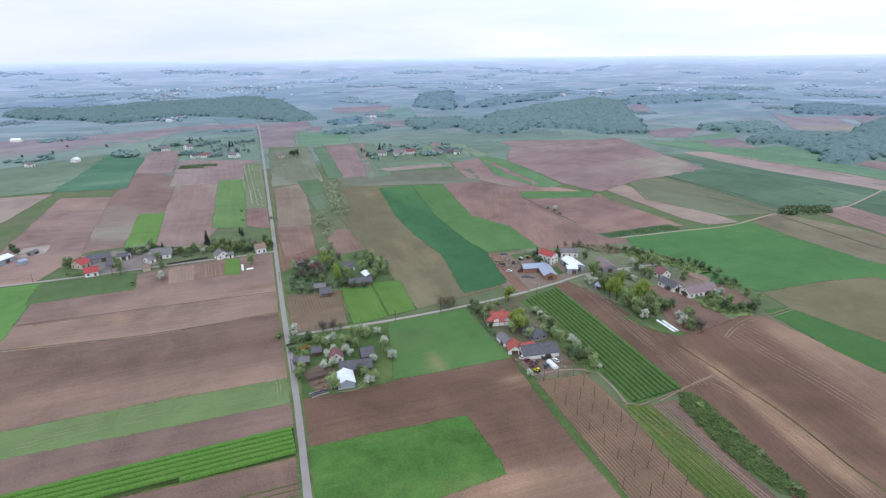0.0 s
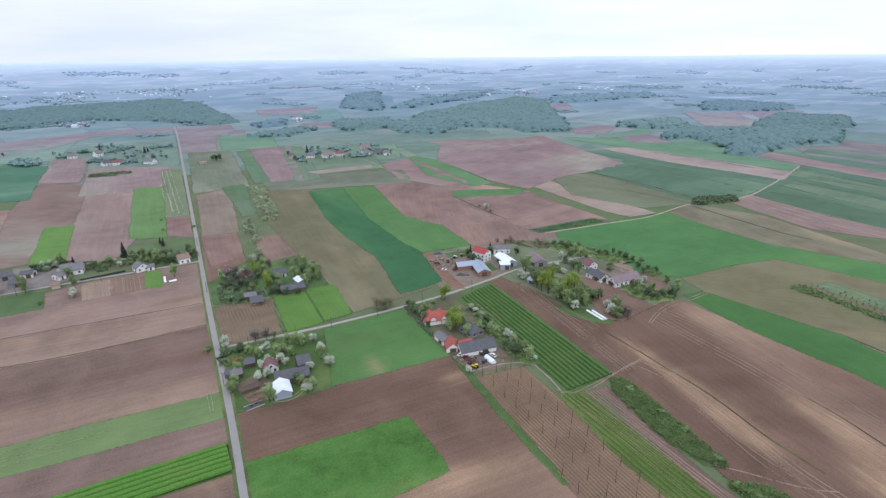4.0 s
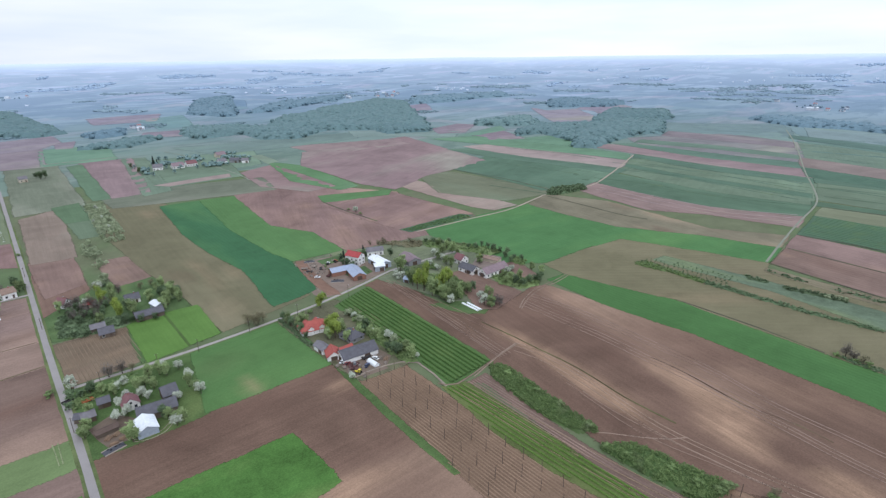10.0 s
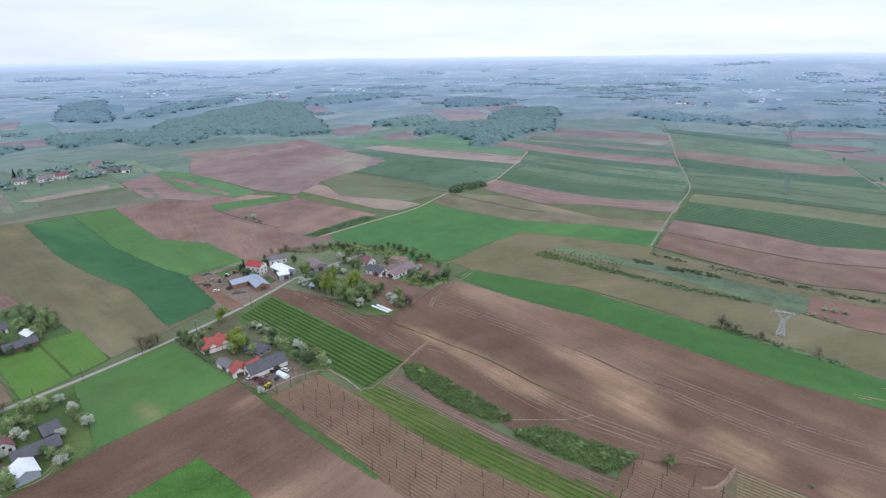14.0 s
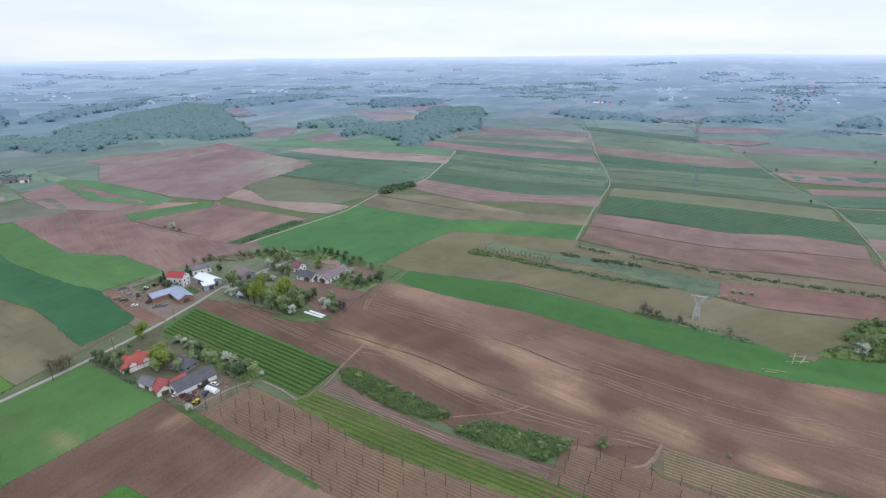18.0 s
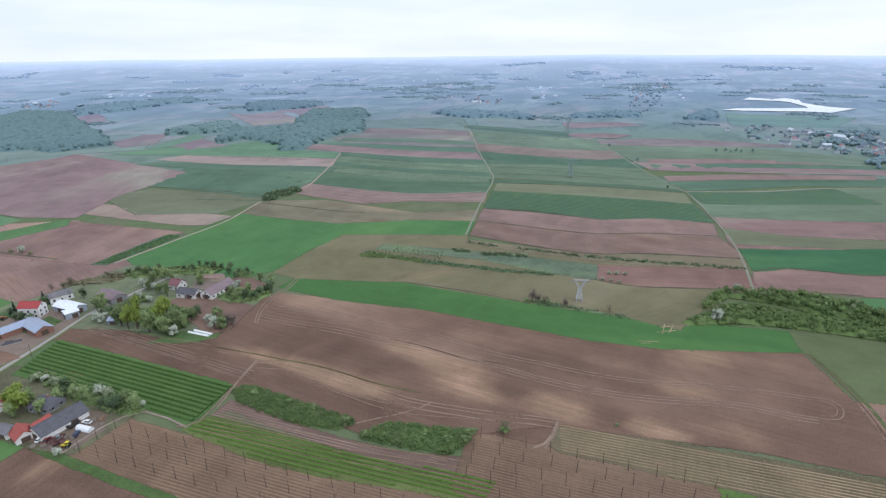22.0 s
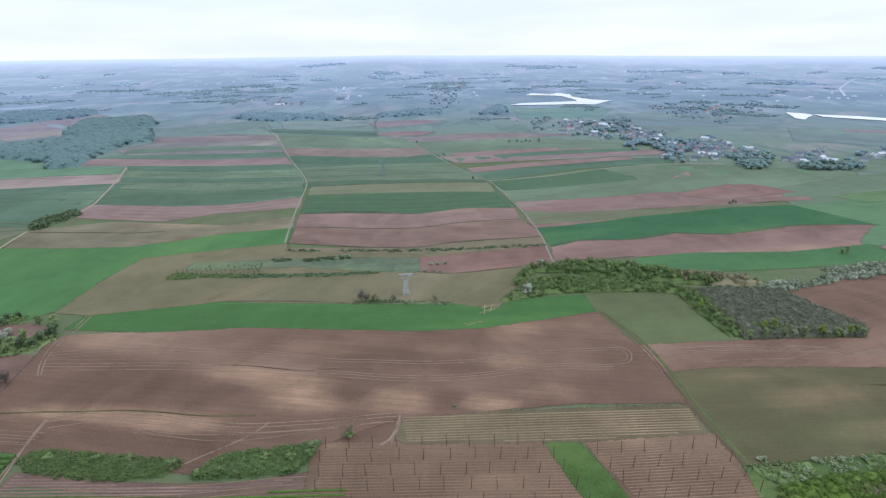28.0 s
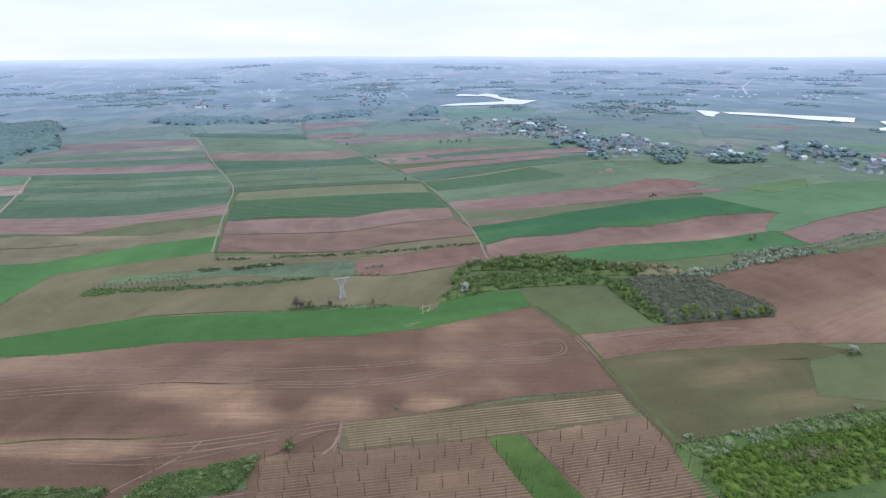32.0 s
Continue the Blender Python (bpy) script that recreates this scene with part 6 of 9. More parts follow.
thicket("hedge", "dense green hedge of shrubs between fields", "hedge", "hedgerow", [(171.7, 169.8), (178.6, 165.8), (175.4, 133.2), (172.0, 105.5), (169.8, 102.7), (162.7, 108.1), (161.0, 128.5), (165.3, 159.8)], 1.8, 2.7, 30, 0.36, 24, -0.1)
thicket("hedge", "dense fresh green hedge of shrubs beside the furrows", "hedge", "hedgerow", [(163.7, 97.9), (175.1, 87.8), (178.2, 69.0), (180.6, 53.8), (175.2, 52.1), (164.3, 58.0), (162.9, 76.0), (161.7, 94.7)], 1.8, 2.9, 30, 0.36, 25, -0.1)
thicket("hedge", "low dark hedge along the young orchard", "hedge", "dark", [(363.5, 148.7), (364.5, 119.9), (364.8, 83.3), (368.1, 49.0), (363.8, 48.5), (359.5, 82.3), (358.2, 118.1), (357.3, 146.5)], 2.2, 1.6, 9, 0.6, 26, -0.1)
thicket("hedge", "low dark hedge round the young orchard", "hedge", "hedgerow", [(356.7, 200.0), (366.8, 197.6), (365.4, 176.8), (363.5, 147.9), (357.3, 146.5), (358.2, 173.8), (353.7, 193.5)], 2.0, 1.3, 8, 0.5, 27, 0.1)
thicket("hedge", "narrow strip of dark bushes along a bank", "hedge", "dark", [(394.0, 134.6), (395.8, 119.8), (389.8, 117.4), (388.0, 130.7)], 2.2, 1.7, 9, 0.6, 28, -0.1)
thicket("hedge", "narrow strip of dark and white bushes along a bank", "hedge", "dark", [(391.8, 110.2), (396.8, 93.8), (400.5, 74.2), (394.4, 72.4), (390.9, 92.6), (388.1, 107.1)], 2.2, 1.8, 9, 0.6, 29, -0.1)
thicket("hedge", "thin dark hedge along the grassy strip", "hedge", "dark", [(316.0, 55.4), (317.1, 41.6), (315.4, 20.3), (312.3, -4.6), (309.0, -4.5), (312.4, 27.2), (313.3, 53.3)], 2.4, 1.6, 7, 0.6, 30, 0.15)
thicket("bank", "dark grassy bank between fields", "bank", "dark", [(415.5, 127.3), (412.0, 32.3), (413.2, -8.2), (421.3, -83.1), (417.1, -82.3), (408.1, -8.0), (407.0, 32.1), (411.7, 126.3)], 3.0, 0.8, 5, 0.8, 31, 0.1)
thicket("wood", "young green wood of budding trees", "wood", "woodland", [(315.0, -35.6), (325.8, -46.3), (345.7, -61.3), (350.9, -74.5), (343.2, -130.4), (335.2, -148.2), (327.0, -161.2), (305.0, -166.9), (264.9, -164.7), (264.6, -157.6), (293.8, -153.9), (321.3, -152.6), (325.2, -140.1), (327.1, -96.9), (324.9, -69.1), (315.3, -44.8)], 3.0, 5, 26, 0.55, 32, -0.4)
thicket("wood", "tall budding yellow-green wood", "wood", "woodland", [(337.8, -48.1), (361.2, -64.0), (359.9, -93.2), (351.5, -112.1), (338.5, -162.1), (335.0, -185.9), (341.9, -191.5), (356.2, -156.7), (373.1, -123.0), (371.2, -87.3), (364.3, -58.2)], 3.6, 8, 28, 0.65, 33, -0.4)
thicket("wood", "grey wood still almost bare", "wood", "grey", [(324.8, -162.3), (330.0, -183.4), (324.5, -220.3), (300.4, -227.7), (272.6, -239.0), (262.4, -229.4), (262.7, -202.5), (262.0, -164.9), (284.0, -164.0), (305.8, -161.5)], 3.0, 4.6, 24, 0.5, 34, -0.4)
thicket("wood", "brownish budding trees beyond the wood", "wood", "bud", [(351.2, -159.0), (351.0, -185.1), (340.8, -214.9), (333.3, -212.7), (334.0, -185.4), (341.1, -159.0)], 4, 7, 20, 0.7, 35, 0.1)
thicket("scrub", "bright green belt of shrubs on the wood edge", "scrub", "vivid", [(274.4, -175.3), (274.5, -184.5), (270.9, -193.3), (266.5, -192.3), (265.9, -172.3)], 3.2, 4.5, 14, 0.7, 36, 0.1)
thicket("scrub", "white-flowering thorn scrub on the slope", "scrub", "thorn", [(325, -218), (346, -245), (364, -275), (373, -315), (363, -361), (355, -355), (350, -298), (333, -254)], 3.4, 3.0, 10, 0.7, 37, 0.3)
thicket("scrub", "grey-green thorn scrub on the slope", "scrub", "thorn", [(328.5, -207.8), (349.4, -237.7), (361.0, -268.2), (357.9, -308.6), (357.5, -337.2), (334.9, -255.1), (321.3, -220.5)], 4.2, 2.2, 9, 0.8, 38, 0.35)
thicket("scrub", "dense fresh green thicket", "thicket", "sapling", [(154.4, -118.6), (160.4, -144.1), (162.7, -176.0), (165.7, -218.2), (163.9, -243.4), (134.1, -209.1), (137.0, -179.2), (134.7, -152.1), (130.3, -122.7), (134.8, -117.3)], 2.2, 2.6, 26, 0.42, 39, 0.02)
thicket("scrub", "brown budding shrubs inside the thicket", "scrub", "bud", [(152, -147), (157, -162), (156, -178), (149, -178), (144, -156)], 2.4, 3.0, 22, 0.4, 43, 0.2)
thicket("scrub", "low bushes in grey and white blossom in rough rows", "thicket", "pale", [(165.6, -119.3), (169.9, -156.0), (173.3, -193.0), (173.6, -226.3), (168.0, -220.6), (164.7, -177.6), (161.0, -144.5), (157.5, -122.9)], 2.8, 1.2, 8, 0.4, 40, 0.8)
thicket("scrub", "low thicket with white-flowering bushes", "thicket", "hedge", [(165.6, -114.5), (169.9, -156.0), (173.3, -193.0), (173.6, -226.3), (165.7, -218.2), (162.7, -176.0), (159.8, -143.7), (155.8, -119.5)], 2.6, 1.3, 9, 0.6, 41, 0.4)
thicket("copse", "small dark copse beside the track", "copse", "dark", [(467, 376), (490, 389), (506, 388), (534, 375), (522, 364), (498, 365), (474, 371)], 3.5, 5, 16, 1.1, 42, 0.0)
thicket("copse", "dark copse in the fields", "copse", "far", [(-238, 1026), (-231, 1057), (-199, 1046), (-189, 998), (-215, 991)], 6, 7, 10, 1.8, 43, 0.0)
thicket("hedge", "low dark green hedge in the fields", "hedge", "dark", [(-114, 851), (-63, 847), (-64, 866), (-114, 870)], 3.5, 2.5, 10, 1.0, 44, 0.0)
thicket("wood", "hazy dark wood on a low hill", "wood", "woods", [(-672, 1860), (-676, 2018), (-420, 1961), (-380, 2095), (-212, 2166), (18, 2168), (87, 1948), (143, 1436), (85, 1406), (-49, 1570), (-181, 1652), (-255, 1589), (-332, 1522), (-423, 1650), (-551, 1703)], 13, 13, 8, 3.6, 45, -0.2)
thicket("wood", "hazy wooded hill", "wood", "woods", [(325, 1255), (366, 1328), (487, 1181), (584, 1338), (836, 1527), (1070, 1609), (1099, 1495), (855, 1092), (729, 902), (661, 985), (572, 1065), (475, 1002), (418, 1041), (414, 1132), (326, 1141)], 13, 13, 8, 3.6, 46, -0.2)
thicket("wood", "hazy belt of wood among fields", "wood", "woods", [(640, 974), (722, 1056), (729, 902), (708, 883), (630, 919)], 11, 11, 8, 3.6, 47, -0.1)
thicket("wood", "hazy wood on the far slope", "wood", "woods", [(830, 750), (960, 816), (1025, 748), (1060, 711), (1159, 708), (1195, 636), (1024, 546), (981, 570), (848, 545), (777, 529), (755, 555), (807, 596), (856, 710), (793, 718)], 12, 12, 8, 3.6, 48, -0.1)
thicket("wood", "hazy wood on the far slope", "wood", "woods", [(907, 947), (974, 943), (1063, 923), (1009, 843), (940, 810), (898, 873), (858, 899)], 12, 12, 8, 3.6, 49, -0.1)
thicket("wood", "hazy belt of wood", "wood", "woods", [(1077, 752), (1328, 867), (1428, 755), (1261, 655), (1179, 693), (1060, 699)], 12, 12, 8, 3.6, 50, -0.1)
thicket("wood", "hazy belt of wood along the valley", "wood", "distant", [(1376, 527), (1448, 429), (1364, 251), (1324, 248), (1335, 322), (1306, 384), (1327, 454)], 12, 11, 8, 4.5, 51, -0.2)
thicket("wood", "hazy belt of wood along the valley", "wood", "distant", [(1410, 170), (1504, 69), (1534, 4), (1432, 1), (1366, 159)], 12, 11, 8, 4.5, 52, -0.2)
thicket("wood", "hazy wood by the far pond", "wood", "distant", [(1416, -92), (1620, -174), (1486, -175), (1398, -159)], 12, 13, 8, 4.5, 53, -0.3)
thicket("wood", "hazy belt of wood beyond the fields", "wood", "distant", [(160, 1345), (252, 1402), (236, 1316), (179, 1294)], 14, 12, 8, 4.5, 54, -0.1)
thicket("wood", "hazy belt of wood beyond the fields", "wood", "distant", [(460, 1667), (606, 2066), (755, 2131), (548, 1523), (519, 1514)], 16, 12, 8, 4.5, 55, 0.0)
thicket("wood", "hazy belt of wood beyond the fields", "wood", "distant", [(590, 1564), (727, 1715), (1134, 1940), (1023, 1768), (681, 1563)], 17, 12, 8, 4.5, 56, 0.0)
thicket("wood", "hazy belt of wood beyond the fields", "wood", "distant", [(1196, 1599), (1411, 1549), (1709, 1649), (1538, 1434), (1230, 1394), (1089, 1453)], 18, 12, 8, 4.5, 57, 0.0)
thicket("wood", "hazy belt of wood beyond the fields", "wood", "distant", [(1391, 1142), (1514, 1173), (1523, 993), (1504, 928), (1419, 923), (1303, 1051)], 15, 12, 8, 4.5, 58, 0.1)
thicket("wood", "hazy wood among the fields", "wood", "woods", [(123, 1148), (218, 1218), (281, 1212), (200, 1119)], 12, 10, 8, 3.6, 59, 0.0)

# ---- single trees ----
trees("bush", 1.2, (172.4, 157.6), (171.9, 137.3), (172.3, 124.3), (168.4, 106.1), (163.7, 94.6), (165.7, 86.4), (172.2, 71.0), (171.4, 61.2), (174.0, 54.4))
trees("conifer", 0.6, (199.2, 360.7), (194.7, 356.9), (215.4, 357.1), (213.8, 350.7))
trees("bush", 0.7, (176.4, 340.2), (176.8, 336.3), (177.6, 332.3), (177.0, 345.1), (178.1, 351.2), (183.5, 315.8), (190.2, 317.9), (196.9, 320.0))
trees("bush", 0.9, (115.5, 284.9), (120.4, 287.6), (120.2, 279.8), (125.1, 284.1), (123.6, 275.2), (116.2, 281.2), (131.5, 286.2))
trees("pale", 0.9, (-79.2, 456.2), (-74.4, 457.4), (-67.9, 459.6), (-57.7, 459.1), (-51.9, 455.7), (-97.0, 470.9), (-101.6, 463.8), (-28.0, 453.8), (-20.5, 454.3), (-13.9, 443.4))
trees("bare", 0.7, (-39.2, 460.4), (-46.1, 467.3), (-30.4, 463.7), (-24.6, 458.7))
trees("bare", 0.8, (17.8, 391.4), (22.2, 394.8), (25.3, 384.1), (29.3, 390.0), (32.2, 379.5), (37.0, 385.0), (22.5, 371.3), (29.4, 368.9), (18.0, 375.0))
trees("green", 0.75, (76.0, 381.8), (76.4, 371.7), (69.3, 366.8), (76.7, 361.9), (64.4, 359.2))
trees("conifer", 1.0, (-51.5, 469.1), (-24.0, 491.1))
trees("conifer", 0.8, (-83.9, 460.6), (-26.5, 499.1))
trees("green", 0.8, (-38.5, 442.8), (-34.3, 444.3), (-29.6, 444.2), (-19.2, 446.6), (-70.7, 453.3), (-64.5, 454.1), (-60.4, 455.6), (-85.9, 444.8), (-110.5, 430.5), (-146.1, 448.9), (-3.6, 448.9), (-1.2, 452.6))
trees("dark", 0.9, (-19.2, 442.3), (-14.7, 449.5), (-109.4, 466.5), (-103.4, 467.3), (-5.5, 461.7))
trees("blossom", 0.8, (-91.3, 460.3), (-77.7, 400.6), (-107.4, 479.1), (-101.6, 481.6), (-98.7, 482.2), (-53.7, 450.6))
trees("green", 0.8, (-94.4, 476.0), (-23.5, 446.5), (-17.1, 412.4), (-47.0, 452.7), (-43.7, 454.5))
trees("bush", 1.0, (-95.6, 398.0), (-139.1, 428.7), (-143.7, 432.6), (-135.8, 429.9), (1.8, 540.7), (-26.2, 581.9), (-24.6, 542.1), (-2.8, 288.9), (-3.3, 286.3))
trees("dark", 0.8, (-328.9, 1143.6), (-260.3, 1115.9), (-364.6, 1039.7), (-326.6, 1057.0), (-363.9, 1240.3))
trees("blossom", 0.9, (5.9, 288.6))
trees("bare", 0.85, (22.0, 287.3), (27.8, 286.7))
trees("bud", 0.7, (32.4, 286.5))
trees("green", 0.65, (3.7, 243.3), (4.9, 240.8), (6.7, 246.6), (30.1, 265.1), (33.6, 265.8), (36.6, 261.5), (37.8, 229.1), (39.9, 225.3), (20.7, 268.4), (16.6, 273.2), (9.1, 257.1))
trees("green", 0.75, (36.9, 272.7), (41.8, 273.1), (44.5, 270.0), (51.4, 246.9), (50.0, 251.7), (35.6, 232.1), (19.9, 225.4))
trees("blossom", 1.0, (44.2, 278.6), (50.6, 271.4))
trees("blossom", 0.95, (52.1, 259.3), (52.3, 241.8), (42.9, 243.9), (30.4, 257.4), (21.1, 255.2), (22.1, 245.6), (17.6, 245.5), (36.8, 223.9))
trees("blossom", 0.8, (22.0, 271.3), (26.2, 275.2), (32.2, 253.7), (24.7, 260.0))
trees("dark", 0.8, (4.7, 276.1), (8.3, 276.1), (12.3, 276.0), (2.7, 268.5), (34.5, 234.0), (21.5, 226.8))
trees("bud", 1.1, (101.8, 294.2), (99.7, 295.9), (96.5, 295.3), (105.1, 294.9), (99.7, 292.4))
trees("spreading", 0.85, (140.8, 289.3))
trees("spreading", 0.95, (127.6, 247.4), (129.8, 256.0))
trees("green", 1.0, (123.7, 248.9), (133.7, 251.1))
trees("blossom", 0.9, (149.1, 262.7), (148.6, 224.9))
trees("pale", 0.9, (148.7, 254.9), (147.4, 266.6), (149.0, 220.9))
trees("dark", 0.9, (143.1, 212.6), (142.4, 217.0), (142.9, 208.5), (142.8, 242.0), (146.6, 244.3))
trees("green", 0.8, (143.1, 234.9), (143.5, 229.4), (147.7, 208.0), (145.9, 200.1), (138.7, 239.9), (121.7, 272.6), (121.6, 276.7))
trees("blossom", 0.7, (112.8, 204.8), (145.6, 236.1), (148.0, 199.4))
trees("green", 0.6, (115.3, 281.6), (117.8, 274.0), (129.7, 239.7), (131.8, 240.3))
trees("dark", 0.7, (115.3, 289.4), (115.0, 278.3), (115.6, 273.1), (115.5, 265.2), (115.1, 259.2))
trees("lime", 1.15, (204.2, 270.7), (205.7, 265.5), (214.3, 274.6), (210.5, 257.5), (215.9, 257.3), (225.4, 262.9))
trees("green", 1.1, (204.6, 255.2), (207.7, 249.8), (205.6, 277.9), (206.3, 243.7), (212.1, 243.2))
trees("blossom", 1.1, (206.1, 238.2), (225.1, 231.3), (220.0, 221.8))
trees("green", 0.9, (224.4, 248.0), (217.9, 247.8), (223.9, 242.3), (214.9, 239.0), (221.2, 217.7), (224.7, 223.8))
trees("bare", 0.8, (227.3, 215.5), (227.4, 219.1))
trees("dark", 0.9, (228.2, 242.4), (222.7, 217.1), (259.1, 231.2), (260.9, 226.4), (267.6, 226.5), (273.7, 225.9), (275.6, 223.6))
trees("blossom", 0.9, (270.8, 248.8), (275.2, 250.0), (254.3, 314.4), (253.4, 308.6), (252.3, 300.7), (236.9, 297.6), (235.7, 287.0))
trees("green", 0.8, (250.0, 304.0), (260.9, 311.8), (270.8, 317.9), (268.6, 308.7), (248.8, 292.9), (247.8, 285.6), (268.7, 302.5), (270.3, 327.4))
trees("green", 1.0, (268.8, 277.5), (215.3, 305.9), (222.5, 312.5))
trees("lime", 0.7, (270.9, 278.8))
trees("dark", 0.8, (268.1, 342.3), (271.8, 336.4), (274.7, 329.7), (278.2, 324.1), (285.9, 307.8), (287.7, 300.9), (296.7, 303.4), (294.6, 288.5), (297.1, 283.0), (296.4, 274.3), (294.3, 264.5), (295.9, 258.8), (297.2, 297.0), (290.8, 271.1), (287.1, 262.1))
trees("blossom", 0.9, (204.9, 293.4), (209.1, 295.0), (205.9, 298.4))
trees("bud", 0.8, (234.5, 363.8), (241.0, 365.6), (241.3, 353.6), (259.7, 353.2), (257.9, 346.6), (230.3, 370.1), (259.6, 341.6))
trees("dark", 0.75, (189.8, 346.2), (193.5, 337.1), (212.1, 351.3), (225.7, 346.1))
trees("dark", 0.9, (-201.7, 507.0), (-195.9, 498.7), (-19.7, 451.0), (-16.2, 443.9))
trees("green", 0.85, (-147.6, 447.5), (-147.7, 456.5), (-107.4, 421.6), (-80.7, 424.7), (-38.2, 456.9), (-33.0, 458.3), (-28.4, 450.8))
trees("bare", 0.8, (-23.3, 458.2), (-18.8, 463.0), (-13.4, 455.0))
trees("blossom", 0.8, (-91.0, 450.1), (-78.4, 405.6), (-62.8, 462.1))
trees("dark", 0.85, (20.9, 364.2), (27.2, 368.7), (18.0, 376.3), (33.5, 371.1), (47.1, 366.5), (49.5, 344.7), (41.7, 347.3), (56.8, 342.1), (68.1, 378.7))
trees("green", 0.85, (61.0, 374.9), (68.5, 360.3), (75.1, 361.6), (41.8, 387.6), (75.0, 376.4), (47.9, 359.4))
trees("spreading", 0.75, (36.9, 391.8), (40.7, 361.9))
trees("dark", 0.8, (195.3, 358.1), (190.5, 339.9), (190.4, 333.5), (213.2, 295.6), (212.1, 290.7), (228.7, 337.8))
trees("green", 0.7, (288.4, 233.3), (286.5, 240.3), (261.9, 238.7), (260.1, 243.7), (255.6, 236.7), (268.5, 236.2))
trees("blossom", 1.0, (274.4, 464.5))
trees("bush", 1.0, (256.5, 249.6), (261.5, 247.7), (273.1, 476.0), (273.6, 454.1), (150.9, 306.2))
trees("green", 0.75, (37.7, 407.6), (43.7, 403.0), (69.0, 384.2), (73.9, 376.2), (76.7, 369.1), (68.3, 360.2), (30.1, 397.2), (29.6, 356.9))
trees("green", 0.7, (17.7, 401.2), (13.0, 392.9), (47.3, 369.7), (73.6, 395.7), (68.9, 394.6), (64.7, 352.4))
trees("lime", 0.95, (41.2, 361.6), (36.2, 395.2), (40.4, 369.8))
trees("dark", 0.75, (19.8, 376.7), (23.4, 373.2), (16.3, 383.6), (22.8, 387.3), (34.1, 377.7), (36.8, 382.7), (13.5, 373.1))
trees("bare", 0.75, (25.8, 376.9), (31.0, 387.0), (23.9, 399.2), (47.9, 401.6), (18.8, 388.6))
trees("dark", 0.55, (55.7, 347.9), (59.7, 347.6), (51.6, 347.2), (46.1, 349.1), (20.7, 345.6), (15.3, 347.5))
trees("bud", 0.9, (60.9, 400.0), (67.8, 400.4), (37.2, 414.5))
trees("blossom", 0.8, (37.7, 425.5), (39.3, 420.7), (23.0, 389.7), (27.4, 391.9), (44.9, 412.0))
trees("pale", 0.9, (43.9, 500.6), (47.8, 489.8), (48.6, 508.6), (48.8, 477.0), (46.2, 464.2), (45.5, 433.1), (39.7, 423.4), (44.9, 524.2), (50.1, 530.7))
trees("pale", 0.8, (66.4, 568.2), (69.7, 549.9), (74.2, 541.2), (77.6, 603.1), (72.7, 591.5), (71.1, 651.6), (76.0, 533.8), (76.7, 576.5), (62.2, 546.0), (69.8, 668.6), (80.4, 631.4))
trees("blossom", 0.7, (76.3, 665.5), (73.8, 577.7), (74.7, 619.0), (68.4, 686.1), (65.6, 608.7))
trees("dark", 1.2, (47.9, 882.9), (44.4, 894.7), (53.4, 885.7))
trees("far", 1.0, (-145.8, 1084.5), (-187.8, 1088.6), (-175.6, 1066.2), (-117.7, 1085.5), (-109.4, 1101.0), (-122.1, 986.2), (-111.4, 963.7), (-103.6, 971.2), (-58.0, 1033.6), (-51.5, 979.3), (-34.5, 1048.6), (-27.5, 1017.9), (-20.0, 1062.4), (-10.1, 1072.1), (-37.9, 971.7), (-65.8, 999.5), (-73.7, 979.2), (-96.3, 1051.6), (-106.8, 1132.9), (-49.7, 1075.9), (-80.8, 1025.8), (-168.4, 1046.1), (-19.8, 949.4))
trees("far", 0.9, (164.2, 855.6), (165.1, 829.7), (158.5, 873.3), (201.5, 919.0), (194.2, 846.1), (207.5, 825.6), (228.5, 818.4), (241.4, 830.9), (257.5, 843.3), (210.9, 916.5), (261.5, 916.6), (305.3, 891.9), (305.9, 918.3), (298.1, 842.4), (307.1, 826.6), (289.3, 922.7), (166.8, 804.5), (193.2, 804.6), (267.0, 822.3))
trees("conifer", 1.0, (186.6, 887.1), (192.4, 891.3), (-51.3, 1030.2), (-46.8, 1041.2), (-121.8, 1099.7))
trees("dark", 1.0, (156.0, 885.0), (155.2, 833.2))
trees("bare", 0.75, (318.2, 54.0), (316.9, 50.3))
trees("bud", 0.8, (315.3, 45.6), (314.8, 6.1))
trees("bush", 1.2, (314.9, 48.3), (314.9, 43.1), (314.6, 57.0), (184.3, 40.4))
trees("bud", 0.7, (184.7, 40.5))
trees("bush", 1.3, (179.9, 52.8), (177.9, 53.9))
trees("bush", 0.5, (204.4, -3.8))
trees("blossom", 0.9, (217.5, -241.2))
trees("bush", 1.0, (215.6, -238.5), (216.0, -243.2))
trees("blossom", 0.9, (371.5, -70.1), (373.5, -72.6))
trees("blossom", 1.1, (322.7, -54.2))
trees("green", 0.5, (393.0, -308.9), (395.0, -314.0), (263.7, -230.4), (265.6, -228.1))
trees("lime", 0.6, (270.1, -178.3), (270.6, -185.1), (297.8, -155.8), (263.6, -206.6), (263.4, -222.8))
trees("green", 0.55, (262.4, -166.9), (263.1, -176.1), (263.0, -186.6), (262.8, -197.1), (263.0, -215.3), (265.6, -228.1), (283.8, -160.2), (272.7, -161.8), (297.0, -161.1))
trees("pale", 0.6, (265.2, -172.0), (263.6, -192.3), (263.1, -209.9), (263.2, -219.0), (278.9, -161.4), (280.1, -189.6), (286.2, -176.3))
trees("dark", 0.45, (540.5, -295.1), (542.1, -299.2), (543.7, -303.2), (661.8, -36.7))
